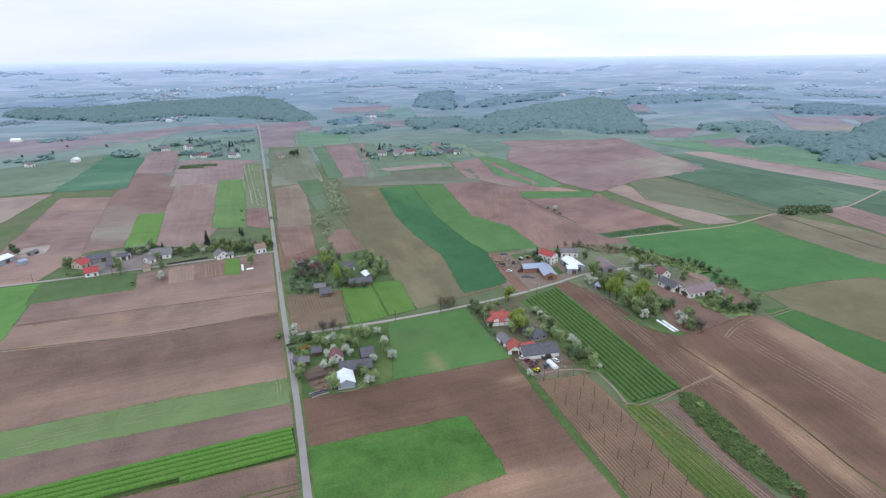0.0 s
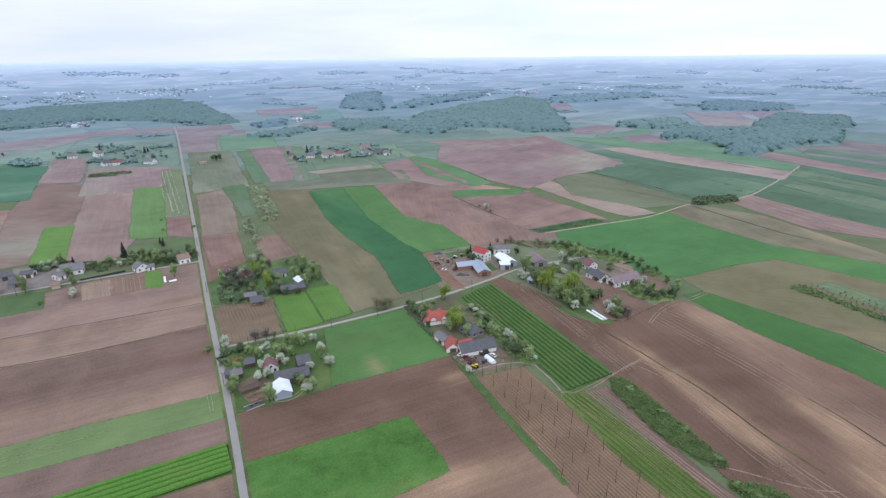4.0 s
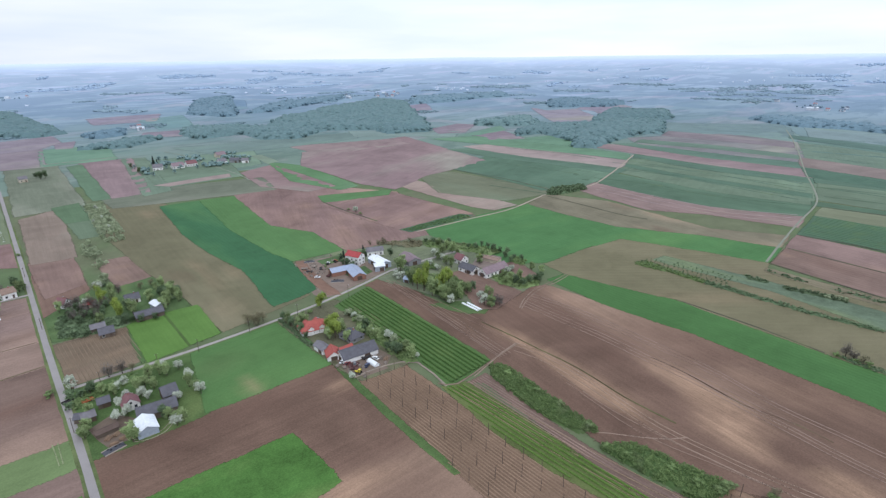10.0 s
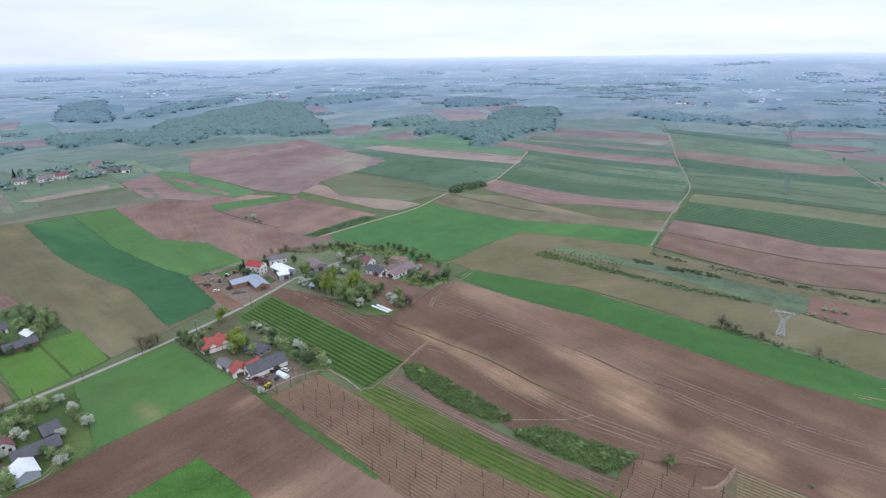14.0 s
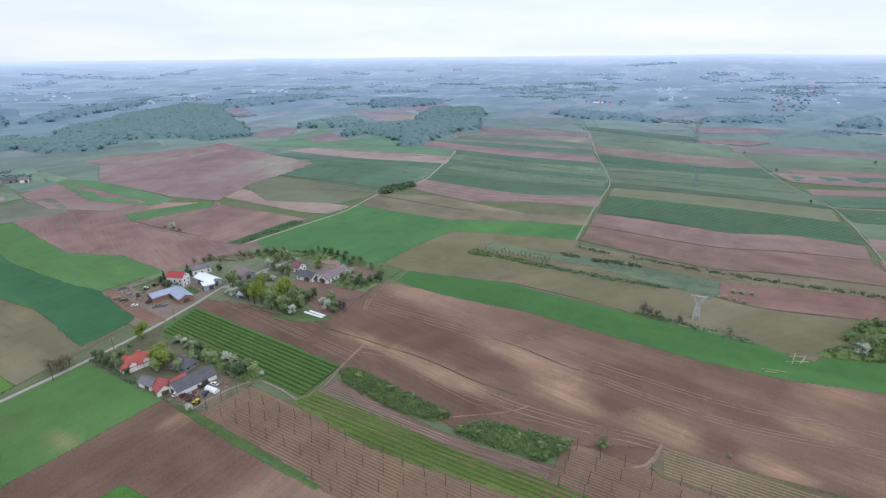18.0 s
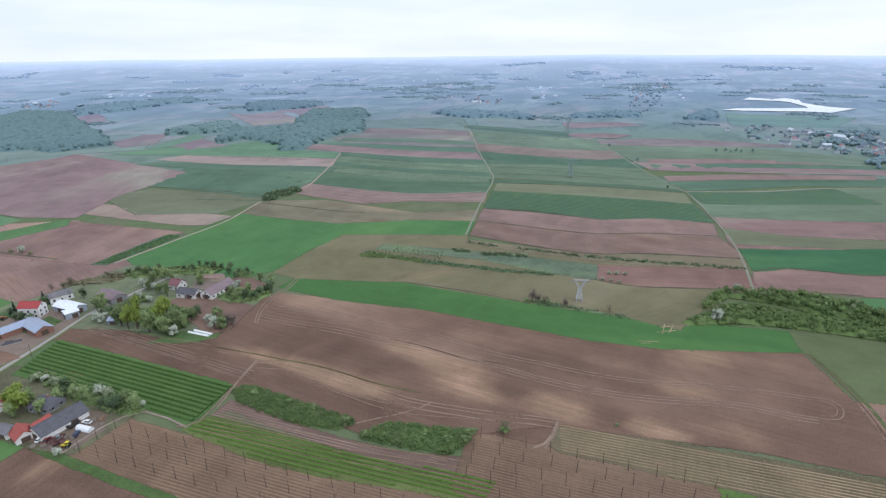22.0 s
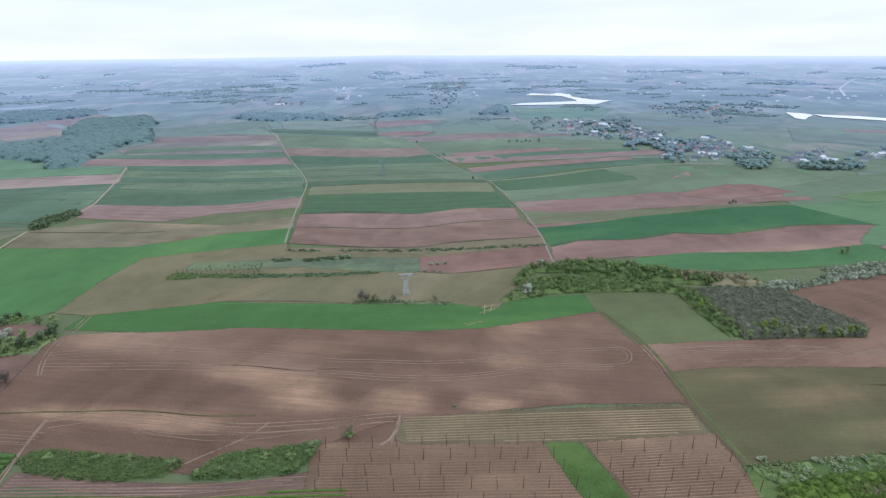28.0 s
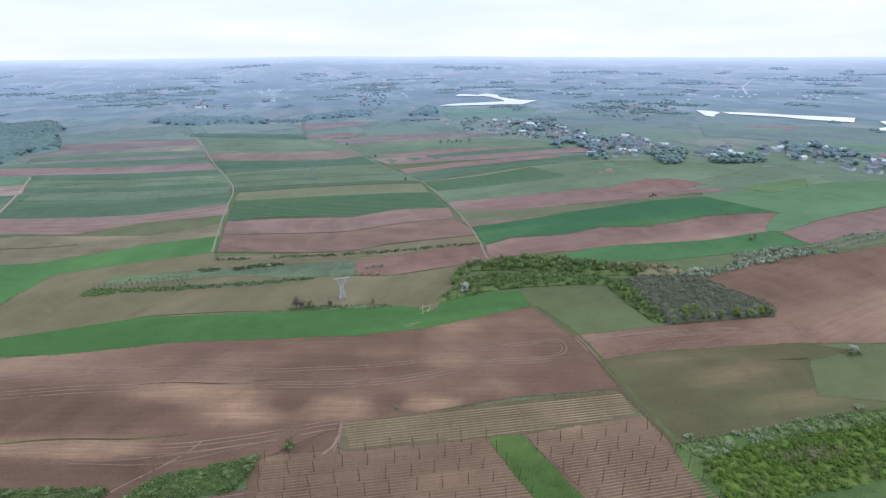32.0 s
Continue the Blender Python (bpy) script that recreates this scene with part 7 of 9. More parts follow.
trees("whitebush", 0.6, (366.3, 7.8), (364.4, 2.5), (367.3, 13.9), (395.2, 78.0), (395.9, 74.8), (168.8, -121.2), (168.9, -123.0), (167.7, -141.7), (166.7, -143.5), (168.0, -152.0), (168.5, -161.3), (171.1, -173.8), (171.9, -189.1), (175.8, -205.7), (175.9, -207.7), (162.3, -135.6), (159.7, -125.5), (157.3, -131.1), (162.5, -153.1), (165.1, -147.4), (165.9, -186.5), (169.2, -181.5), (165.0, -172.7))
trees("whitebush", 0.8, (393.9, 83.7), (396.1, 80.5), (397.1, 77.2), (398.1, 74.7), (378.7, 9.9), (379.5, 4.8), (380.3, -0.8))
trees("far", 0.8, (951.9, -129.6), (950.5, -136.5), (955.1, -145.2), (953.8, -152.1), (951.1, -166.9), (964.0, 46.1), (840.0, -1.5), (954.6, -116.9))
trees("bare", 0.7, (315.5, 32.8))

# ---- farms and houses ----
building("barn", "white-roofed metal barn with a grey-blue gable", 26.0, 229.9, 88, 10.2, 8.0, 3.0, 2.1, "steel", "white", windows=False, chimney=False, hip=False, gate=False, category="barn")
building("barn", "long dark-roofed wooden barn", 32.8, 239.6, -6, 15.8, 8, 3.2, 2.6, "wood", "dark", windows=False, chimney=False, hip=False, gate=True, category="barn")
building("barn", "dark-roofed barn on the farmyard edge", 40.3, 249.1, 1, 6.4, 8, 3.6, 3, "wood", "dark", windows=False, chimney=False, hip=False, gate=True, category="barn")
building("farmhouse", "small farmhouse with a maroon roof and white gable", 24.6, 252.8, 89, 6.7, 7, 3, 3, "white", "maroon", windows=True, chimney=True, hip=False, gate=False, category="house")
building("shed", "low grey-roofed shed near the road", 8.4, 254.9, -0, 5.1, 6, 2.6, 1.4, "wood", "slate", windows=False, chimney=False, hip=False, gate=True, category="shed")
building("shed", "low shed with a dark roof by the road", 6.9, 255.8, -25, 6.5, 4.6, 2.4, 1.3, "wood", "dark", windows=False, chimney=False, hip=False, gate=True, category="shed")
building("shed", "long low lean-to with a brown roof", 12.7, 239.2, 8, 8.5, 3.6, 2.0, 0.9, "wood", "wood_brown", windows=False, chimney=False, hip=False, gate=False, category="shed")
building("shed", "dark shed at the back of the farmyard", 15.7, 262.8, -4, 4.8, 6, 2.6, 1.5, "wood", "dark", windows=False, chimney=False, hip=False, gate=True, category="shed")
building("house", "house with an orange-red hipped tile roof and dormers", 123.0, 264.2, -9, 16.3, 10.5, 2.8, 3.6, "white", "orange", windows=True, chimney=True, hip=True, gate=False, category="house", dormers=(-3.2, 3.2))
building("house", "house with a large dark hipped roof", 134.3, 241.1, -81, 11.0, 9, 2.7, 3.6, "grey", "dark", windows=True, chimney=True, hip=True, gate=False, category="house")
building("barn", "long barn with white walls and a dark roof", 127.0, 223.3, -6, 19.7, 10, 2.7, 3.2, "white", "dark", windows=False, chimney=False, hip=False, gate=True, category="barn")
building("shed", "outbuilding with an orange-red tile roof", 116.4, 230.6, 72, 8.5, 7, 2.4, 2.6, "white", "orange", windows=False, chimney=False, hip=False, gate=True, category="shed")
building("shed", "narrow lean-to with an orange roof", 123.4, 229.1, -0, 7.4, 5, 2.8, 1.6, "white", "orange", windows=False, chimney=False, hip=False, gate=False, category="shed")
building("shed", "grey-roofed shed beside the field", 115.5, 240.0, -86, 9.1, 5.5, 2.6, 1.6, "white", "slate", windows=False, chimney=False, hip=False, gate=True, category="shed")
building("barn", "brick barn with a blue-grey metal roof", 181.3, 332.4, -10, 17.6, 8.6, 3.4, 1.9, "brick", "blue", windows=False, chimney=False, hip=False, gate=True, category="barn")
building("barn", "brick barn wing with a blue-grey metal roof", 186.0, 321.2, 77, 20.0, 9.2, 3.5, 2.1, "brick", "blue", windows=False, chimney=False, hip=False, gate=True, category="barn")
building("house", "two-storey white house with a red roof", 199.4, 343.2, -69, 12.3, 8, 7, 2.6, "white", "red", windows=True, chimney=True, hip=False, gate=False, category="house")
building("barn", "barn with a bright white metal roof", 211.3, 327.4, 87, 18.5, 9.2, 3.8, 1.9, "steel", "white", windows=False, chimney=False, hip=False, gate=True, category="barn")
building("shed", "low annex with a white metal roof", 205.2, 318.8, -21, 7.3, 7, 4.0, 0.8, "steel", "white", windows=False, chimney=False, hip=False, gate=True, category="shed")
building("house", "pale farm building behind the yard", 221.6, 350.1, -22, 13.2, 8, 4, 2, "white", "slate", windows=True, chimney=False, hip=False, gate=False, category="house")
building("barn", "wide barn with a mauve-grey roof", 232.0, 316.5, 80, 17.5, 10.5, 3.4, 2.4, "grey", "mauve", windows=False, chimney=False, hip=False, gate=True, category="barn")
building("barn", "long dark-roofed building with white walls", 251.8, 270.5, -85, 14.0, 8, 3.2, 2.6, "white", "dark", windows=True, chimney=False, hip=False, gate=True, category="barn")
building("barn", "long building with white walls and a mauve-grey roof", 262.8, 256.7, 1, 22.5, 9, 3.4, 3, "white", "mauve", windows=True, chimney=False, hip=False, gate=True, category="barn")
building("house", "small house with a maroon roof and white gable", 259.9, 288.3, -89, 8.1, 8, 3.6, 3, "white", "maroon", windows=True, chimney=True, hip=False, gate=False, category="house")
building("shed", "old roofless-looking shed round the courtyard", 278.7, 273.7, -78, 13.2, 6, 2.6, 0.8, "cream", "brown", windows=False, chimney=False, hip=False, gate=False, category="shed")
building("shed", "small blue-grey shed among bushes", 207.2, 286.1, -72, 4.0, 5, 2.6, 1.2, "steel", "blue", windows=False, chimney=False, hip=False, gate=True, category="shed")
building("house", "small white house with a dull red roof", 16.5, 401.6, -51, 6.7, 7, 3.2, 2.8, "white", "maroon", windows=True, chimney=True, hip=False, gate=False, category="house")
building("shed", "small shed with a red roof", 29.5, 390.9, -32, 5.1, 6, 2.6, 1.6, "cream", "red", windows=True, chimney=False, hip=False, gate=False, category="shed")
building("house", "white house with a dark roof among trees", 52.2, 381.9, -2, 8.4, 8, 3, 2.4, "white", "dark", windows=True, chimney=True, hip=False, gate=False, category="house")
building("shed", "shed with a white roof among trees", 62.4, 360.4, -80, 8.9, 6, 3, 1.2, "steel", "white", windows=False, chimney=False, hip=False, gate=True, category="shed")
building("barn", "long dark barn behind the trees", 54.9, 349.0, 0, 15.5, 8, 3, 2.2, "wood", "dark", windows=False, chimney=False, hip=False, gate=True, category="barn")
building("house", "weathered house with a dark roof", 30.1, 339.5, -4, 7.4, 8, 2.6, 2.4, "wood", "dark", windows=True, chimney=False, hip=False, gate=False, category="house")
building("shed", "grey-roofed shed among trees", 27.4, 349.8, -3, 7.2, 6, 2.6, 1.6, "wood", "slate", windows=False, chimney=False, hip=False, gate=True, category="shed")
building("house", "house with a red roof by the lane", -138.9, 448.8, 56, 8.0, 10, 3.4, 3, "cream", "red", windows=True, chimney=True, hip=False, gate=False, category="house")
building("house", "white house with a bright red roof", -127.1, 428.4, 13, 8.4, 9, 3.2, 2.6, "white", "red", windows=True, chimney=True, hip=False, gate=False, category="house")
building("barn", "long dark-roofed farm building", -129.1, 459.2, 16, 15.8, 9, 3.4, 2.4, "grey", "dark", windows=False, chimney=False, hip=False, gate=True, category="barn")
building("shed", "dark-roofed garage by the lane", -116.1, 441.6, 5, 7.2, 9, 3, 2, "grey", "dark", windows=False, chimney=False, hip=False, gate=True, category="shed")
building("shed", "open shed with a dark roof", -112.0, 458.6, -10, 7.8, 8, 3, 1.4, "white", "dark", windows=False, chimney=False, hip=False, gate=True, category="shed")
building("house", "large grey-roofed house among trees", -83.9, 454.0, -1, 13.8, 12, 3.4, 3.6, "white", "slate", windows=True, chimney=True, hip=False, gate=False, category="house")
building("house", "house with a white gable by the lane", -39.3, 437.6, -68, 8.7, 9, 3.2, 3, "white", "slate", windows=True, chimney=True, hip=False, gate=False, category="house")
building("house", "white house with a pale brown roof", -10.2, 443.0, 16, 7.8, 9, 4, 2.6, "white", "brown", windows=True, chimney=True, hip=False, gate=False, category="house")
building("shed", "small brown shed beside the lane", -91.1, 426.0, 16, 4.8, 6, 2.6, 1.4, "cream", "brown", windows=False, chimney=False, hip=False, gate=False, category="shed")
building("shed", "pale shed behind the lane", -91.2, 443.0, 44, 5.6, 7, 3, 2, "white", "slate", windows=True, chimney=False, hip=False, gate=False, category="shed")
building("shed", "low white outbuilding by the lane", -32.6, 436.3, 1, 4.8, 6, 2.6, 1.4, "white", "slate", windows=True, chimney=False, hip=False, gate=False, category="shed")
building("barn", "barn with a white metal roof", -201.8, 479.3, 57, 16.8, 11, 4, 1.6, "steel", "white", windows=False, chimney=False, hip=False, gate=True, category="barn")
building("shed", "low shed beside a stony yard", -184.5, 496.0, 64, 7.0, 5, 2.4, 0.9, "grey", "slate", windows=False, chimney=False, hip=False, gate=True, category="shed")
building("shed", "small shed with a blue cover", -184.6, 472.7, 48, 4.8, 6, 2.6, 1, "steel", "blue", windows=False, chimney=False, hip=False, gate=False, category="shed")
# far houses: reds dulled to maroon and mauve, haze put into the roof colour
building("house", "far house with a grey roof", 183.2, 848.6, -18, 12.5, 10, 4, 4, "white", "slate", windows=True, chimney=True, hip=False, gate=False, category="house")
building("house", "far house with a red roof", 208.3, 843.5, 3, 16.0, 10, 4, 4, "white", "mauve", windows=True, chimney=True, hip=False, gate=False, category="house")
building("house", "far house with an orange roof", 228.4, 849.1, 6, 14.7, 10, 4, 4, "white", "maroon", windows=True, chimney=True, hip=False, gate=False, category="house")
building("house", "far house with a pale gable", 268.9, 836.4, 11, 12.5, 10, 4, 4, "white", "slate", windows=True, chimney=True, hip=False, gate=False, category="house")
building("house", "far house with a dull red roof", 289.5, 903.3, 10, 15.6, 10, 4, 4, "cream", "mauve", windows=True, chimney=True, hip=False, gate=False, category="house")
building("barn", "long dark barn of a far hamlet", 289.3, 836.7, -44, 14.3, 9, 4, 3, "grey", "dark", windows=False, chimney=False, hip=False, gate=True, category="barn")
building("barn", "pale barn standing in far fields", 299.6, 823.2, -20, 10.0, 9, 4, 3, "white", "slate", windows=False, chimney=False, hip=False, gate=True, category="barn")
building("house", "far house among trees", -156.1, 1047.3, 3, 13.3, 10, 4, 4, "white", "slate", windows=True, chimney=True, hip=False, gate=False, category="house")
building("house", "far white house among trees", -119.9, 1047.6, 43, 12.6, 10, 5, 4, "white", "slate", windows=True, chimney=True, hip=False, gate=False, category="house")
building("house", "far house with dark roof", -100.4, 946.5, 28, 12.6, 10, 4, 3, "white", "dark", windows=True, chimney=True, hip=False, gate=False, category="house")
building("house", "far house with brown roof", -85.1, 944.2, 14, 15.4, 10, 4, 3, "white", "maroon", windows=True, chimney=True, hip=False, gate=False, category="house")
building("house", "far house with a bright gable", -41.4, 922.5, -47, 16.5, 10, 4, 4, "white", "slate", windows=True, chimney=True, hip=False, gate=False, category="house")
building("house", "far house beside a tree", 29.3, 882.4, 6, 9.5, 9, 4, 3, "cream", "slate", windows=True, chimney=True, hip=False, gate=False, category="house")
building("house", "far white shed in a field", -275.0, 978.2, 63, 10.2, 9, 4, 3, "white", "white", windows=False, chimney=False, hip=False, gate=False, category="house")
building("barn", "pale barn standing in far fields", -446.9, 1270.4, -15, 18.8, 12, 4, 3, "white", "white", windows=False, chimney=False, hip=False, gate=False, category="barn")
building("house", "far house among bushes", -327.8, 952.7, 44, 10.7, 9, 4, 3, "white", "slate", windows=True, chimney=True, hip=False, gate=False, category="house")

# ---- the village and farms far off ----

# wall and roof colours are paled and blued to hold the haze
FAR_WALL = plain("hazed_far_wall", (192, 198, 206), 0.85, 0.1)
FAR_ROOFS = [plain("hazed_far_roof", c, 0.8, 0.15) for c in ((98, 108, 124), (158, 122, 126), (112, 122, 138), (196, 206, 216))]


def make_far_house(i):
    root = empty("village_house", pose(0, 0, 0), ("far village house with a grey roof", "far village house with a dull red roof", "far village house with a slate roof", "far village barn with a pale roof")[i], "house", "village houses")
    L, W = (10, 9, 12, 16)[i], (8, 8, 9, 9)[i]
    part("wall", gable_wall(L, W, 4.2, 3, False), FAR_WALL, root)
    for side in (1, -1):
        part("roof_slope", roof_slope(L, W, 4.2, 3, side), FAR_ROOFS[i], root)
    for u in (-L / 4, L / 4):
        part("window", box_bm(u - 0.6, -W / 2 - 0.06, 1.2, u + 0.6, -W / 2 + 0.1, 2.6), FAR_ROOFS[0], root)
    return root


far_houses = [make_far_house(i) for i in range(4)]
far_placed = [0, 0, 0, 0]


def hamlet(seed, count, points):
    """Houses and trees scattered over an outline."""
    rnd = random.Random(seed + 40)
    xs, ys = [p[0] for p in points], [p[1] for p in points]
    done = 0
    for _ in range(count * 30):
        x, y = rnd.uniform(min(xs), max(xs)), rnd.uniform(min(ys), max(ys))
        if not inside(points, x, y):
            continue
        if done < count:
            i = rnd.choice((0, 0, 1, 2, 2, 3))
            m = pose(x, y, ground(x, y) + 0.6, 0, 0, rnd.uniform(0, 180)) @ Matrix.Scale(0.68 + math.hypot(x, y) / 6000, 4)
            if far_placed[i]:
                copy_thing(far_houses[i], m).matrix_basis = m
            else:
                far_houses[i].matrix_basis = m
            far_placed[i] += 1
            done += 1
        else:
            break
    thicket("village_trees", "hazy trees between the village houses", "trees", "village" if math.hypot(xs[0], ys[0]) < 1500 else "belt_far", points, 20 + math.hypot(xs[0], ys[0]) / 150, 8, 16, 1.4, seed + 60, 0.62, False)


hamlet(0, 46, [(1200, -146), (1298, -247), (1173, -384), (988, -422), (917, -384), (997, -281), (1096, -200)])
hamlet(1, 38, [(1200, -300), (1058, -430), (916, -393), (918, -323)])
hamlet(2, 40, [(917, -384), (893, -468), (779, -420), (732, -319), (770, -312)])
hamlet(3, 50, [(855, -357), (978, -462), (826, -489), (821, -614), (831, -693), (748, -646), (728, -521), (771, -440), (781, -354)])
hamlet(4, 50, [(771, -617), (828, -732), (748, -722), (668, -773), (561, -657), (620, -622), (681, -600)])
hamlet(5, 14, [(1528, -544), (1623, -940), (1326, -787), (1233, -565)])
hamlet(6, 10, [(1230, 1891), (1449, 2018), (1264, 1740), (1137, 1712)])
hamlet(7, 14, [(-499, 2360), (-382, 2977), (-263, 2755), (-355, 2156)])
hamlet(8, 12, [(-263, 2755), (-80, 3248), (222, 2941), (73, 2602)])
hamlet(9, 8, [(810, 1965), (1153, 1930), (1049, 1755)])
hamlet(10, 6, [(278, 1459), (299, 1447), (279, 1354), (259, 1362)])
hamlet(11, 8, [(-262, 1549), (-178, 1615), (-154, 1503), (-229, 1495)])
hamlet(12, 8, [(1837, 636), (1761, 403), (1661, 406), (1659, 556)])
hamlet(13, 10, [(2826, 64), (2840, -117), (1535, -57), (1584, 30)])

# ---- the far distance ----

def tree_belts(kind, near, far, count, seed, clump):
    """Thin belts and spots of wood scattered over the distance, as one mass."""
    rnd = random.Random(seed)
    cs, ss = [], []
    for _ in range(count):
        a, r = radians(rnd.uniform(-62, 140)), rnd.uniform(near, far)
        x, y = r * math.cos(a), r * math.sin(a)
        turn = a + math.pi / 2 + rnd.gauss(0, 0.35)
        length = rnd.choice((30, 60, 110, 160, 260)) * rnd.uniform(0.6, 1.2) * r / 2600
        m = int(length / (clump * 0.55)) + 3
        for i in range(m * 2):
            u, w = rnd.uniform(-0.5, 0.5) * length, rnd.gauss(0, 26) * r / 2600
            px, py = x + u * math.cos(turn) - w * math.sin(turn), y + u * math.sin(turn) + w * math.cos(turn)
            if any(inside(q, px, py) for q in pond_outlines):
                continue
            cs.append((px, py, ground(px, py) + rnd.uniform(0.0, 0.4) * clump))
            ss.append(clump * rnd.uniform(0.7, 1.4))
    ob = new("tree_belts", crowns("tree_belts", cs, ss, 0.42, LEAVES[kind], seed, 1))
    tagged(ob, "belts and spots of hazy trees across the far fields", "trees", kind="stuff")


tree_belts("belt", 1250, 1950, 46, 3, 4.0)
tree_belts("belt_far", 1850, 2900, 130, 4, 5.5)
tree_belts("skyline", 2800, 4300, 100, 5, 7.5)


def far_farms(count, seed):
    """Tiny buildings of far villages, as one mass, in white and grey paled with painted haze."""
    rnd = random.Random(seed)
    bm = bmesh.new()
    for _ in range(count):
        a, r = radians(rnd.uniform(-62, 140)), rnd.uniform(1900, 3900)
        for _ in range(rnd.choice((1, 2, 4, 9))):
            x, y = r * math.cos(a) + rnd.gauss(0, 70), r * math.sin(a) + rnd.gauss(0, 70)
            z, L, W, t = ground(x, y), rnd.uniform(6, 15), rnd.uniform(5, 8), rnd.uniform(0, 3.1)
            at = Matrix.Translation((x, y, z)) @ Matrix.Rotation(t, 4, "Z")
            low = [at @ Vector(p) for p in ((-L / 2, -W / 2, -3), (L / 2, -W / 2, -3), (L / 2, W / 2, -3), (-L / 2, W / 2, -3))]
            top = [p + Vector((0, 0, 6)) for p in low]
            ridge = [at @ Vector((-L / 2, 0, 5.5)), at @ Vector((L / 2, 0, 5.5))]
            v = [bm.verts.new(p) for p in low + top + ridge]
            for f in ((0, 1, 5, 4), (2, 3, 7, 6), (1, 2, 6, 9, 5), (3, 0, 4, 8, 7), (4, 5, 9, 8), (6, 7, 8, 9)):
                bm.faces.new([v[i] for i in f])
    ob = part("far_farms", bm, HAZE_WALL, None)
    tagged(ob, "tiny pale farm buildings in the hazy distance", "buildings", kind="stuff")


# wall colour with the haze already mixed in
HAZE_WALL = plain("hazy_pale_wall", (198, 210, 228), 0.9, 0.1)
far_farms(60, 12)


# ---- power line ----
STEEL = plain("galvanised_steel", (186, 190, 194), 0.6, 0.4, 0.1)


def make_pylon(x, y, turn, scale, steel):
    """A lattice tower with a narrow waist, two spread arms and a level beam."""
    root = empty("pylon", pose(x, y, ground(x, y), 0, 0, turn) @ Matrix.Scale(scale, 4), "grey steel lattice pylon with a level crossarm", "pylon")
    body = bmesh.new()
    def wide(z):
        return 2.3 - (2.3 - 1.0) * min(1, z / 11)
    levels = [0, 2.6, 5.0, 7.2, 9.2, 11]
    for z0, z1 in zip(levels, levels[1:]):
        a, b = wide(z0), wide(z1)
        c0 = [(-a, -a, z0), (a, -a, z0), (a, a, z0), (-a, a, z0)]
        c1 = [(-b, -b, z1), (b, -b, z1), (b, b, z1), (-b, b, z1)]
        for i in range(4):
            j = (i + 1) % 4
            beam(body, c0[i], c1[i], 0.2)
            beam(body, c0[i], c1[j], 0.12)
            beam(body, c0[j], c1[i], 0.12)
            beam(body, c1[i], c1[j], 0.12)
    part("tower", body, steel, root)
    for side in (1, -1):
        arm = bmesh.new()
        for y0 in (-0.8, 0.8):
            beam(arm, (side * 0.7, y0, 11), (side * 4.0, y0 * 0.6, 16.2), 0.23)
            beam(arm, (side * 0.2, y0, 11.6), (side * 3.0, y0 * 0.6, 16.4), 0.16)
            for k in range(4):
                u, v = k / 4, (k + 1) / 4
                beam(arm, (side * (0.7 + 3.3 * u), y0, 11 + 5.2 * u), (side * (0.2 + 2.8 * v), y0 * 0.8, 11.6 + 4.8 * v), 0.11)
        beam(arm, (side * 4.0, 0, 16.2), (side * 4.9, 0, 18.6), 0.14, 0.08)
        part("arm", arm, steel, root)
    cross = bmesh.new()
    for y0 in (-0.5, 0.5):
        beam(cross, (-8.2, 0, 16.3), (8.2, 0, 16.3), 0.20)
        beam(cross, (-5.4, y0, 17.1), (5.4, y0, 17.1), 0.17)
    for k in range(-8, 8, 2):
        beam(cross, (k, 0, 16.3), (k + 1, 0.3, 17.0 if abs(k + 1) < 6 else 16.4), 0.11)
        beam(cross, (k + 1, 0.3, 17.0 if abs(k + 1) < 6 else 16.4), (k + 2, 0, 16.3), 0.11)
    part("crossarm", cross, steel, root)
    for x0 in (-7.8, 0, 7.8):
        bm = bmesh.new()
        beam(bm, (x0, 0, 16.3), (x0, 0, 14.6), 0.13, 0.13, 6)
        part("insulator", bm, steel, root)
    return root


# the two far pylons: haze put into the steel's colour
FAR_STEEL = plain("hazy_far_steel", (136, 152, 152), 0.7, 0.3)
make_pylon(326.6, 25.5, -78, 0.86, STEEL)
make_pylon(688.5, 77.4, -78, 1.36, FAR_STEEL)
make_pylon(1123.1, 137.5, -78, 1.5, FAR_STEEL)

# ---- marks on the fields ----

def mark(kind, width, rgb, *points):
    """A wheel mark, a furrow edge or a strip of rank grass along a line."""
    names = {"wheel": ("wheel_mark", "pale wheel mark pressed into the soil"), "edge": ("field_edge", "dark grassy edge between two fields"), "verge": ("verge", "strip of green grass beside the road")}
    name, label = names[kind]
    ob = ribbon(name, label, width, rgb, GRASS if kind != "wheel" else PRESSED, 0.23, list(points))
    ob["category"] = "field mark"


mark("wheel", 0.35, (136, 146, 112), (-109.4, 229.5), (-92.0, 232.4), (-68.6, 233.9), (-45.8, 235.4))
mark("wheel", 0.35, (136, 146, 112), (-104.2, 232.1), (-88.4, 234.7), (-64.4, 235.3))
mark("wheel", 0.3, (136, 146, 112), (-99.4, 236.6), (-84.8, 237.9), (-60.8, 242.5))
mark("wheel", 0.35, (136, 146, 112), (-110.6, 227.0), (-84.9, 229.2), (-61.3, 230.1))
mark("wheel", 0.5, (136, 146, 112), (-6.2, 245.2), (-5.8, 235.4), (-5.6, 228.6))
mark("wheel", 0.5, (136, 146, 112), (-4.3, 245.1), (-4.3, 229.1))
mark("edge", 1.6, (78, 100, 58), (62.5, 347.7), (62.6, 320.3), (62.4, 293.8))
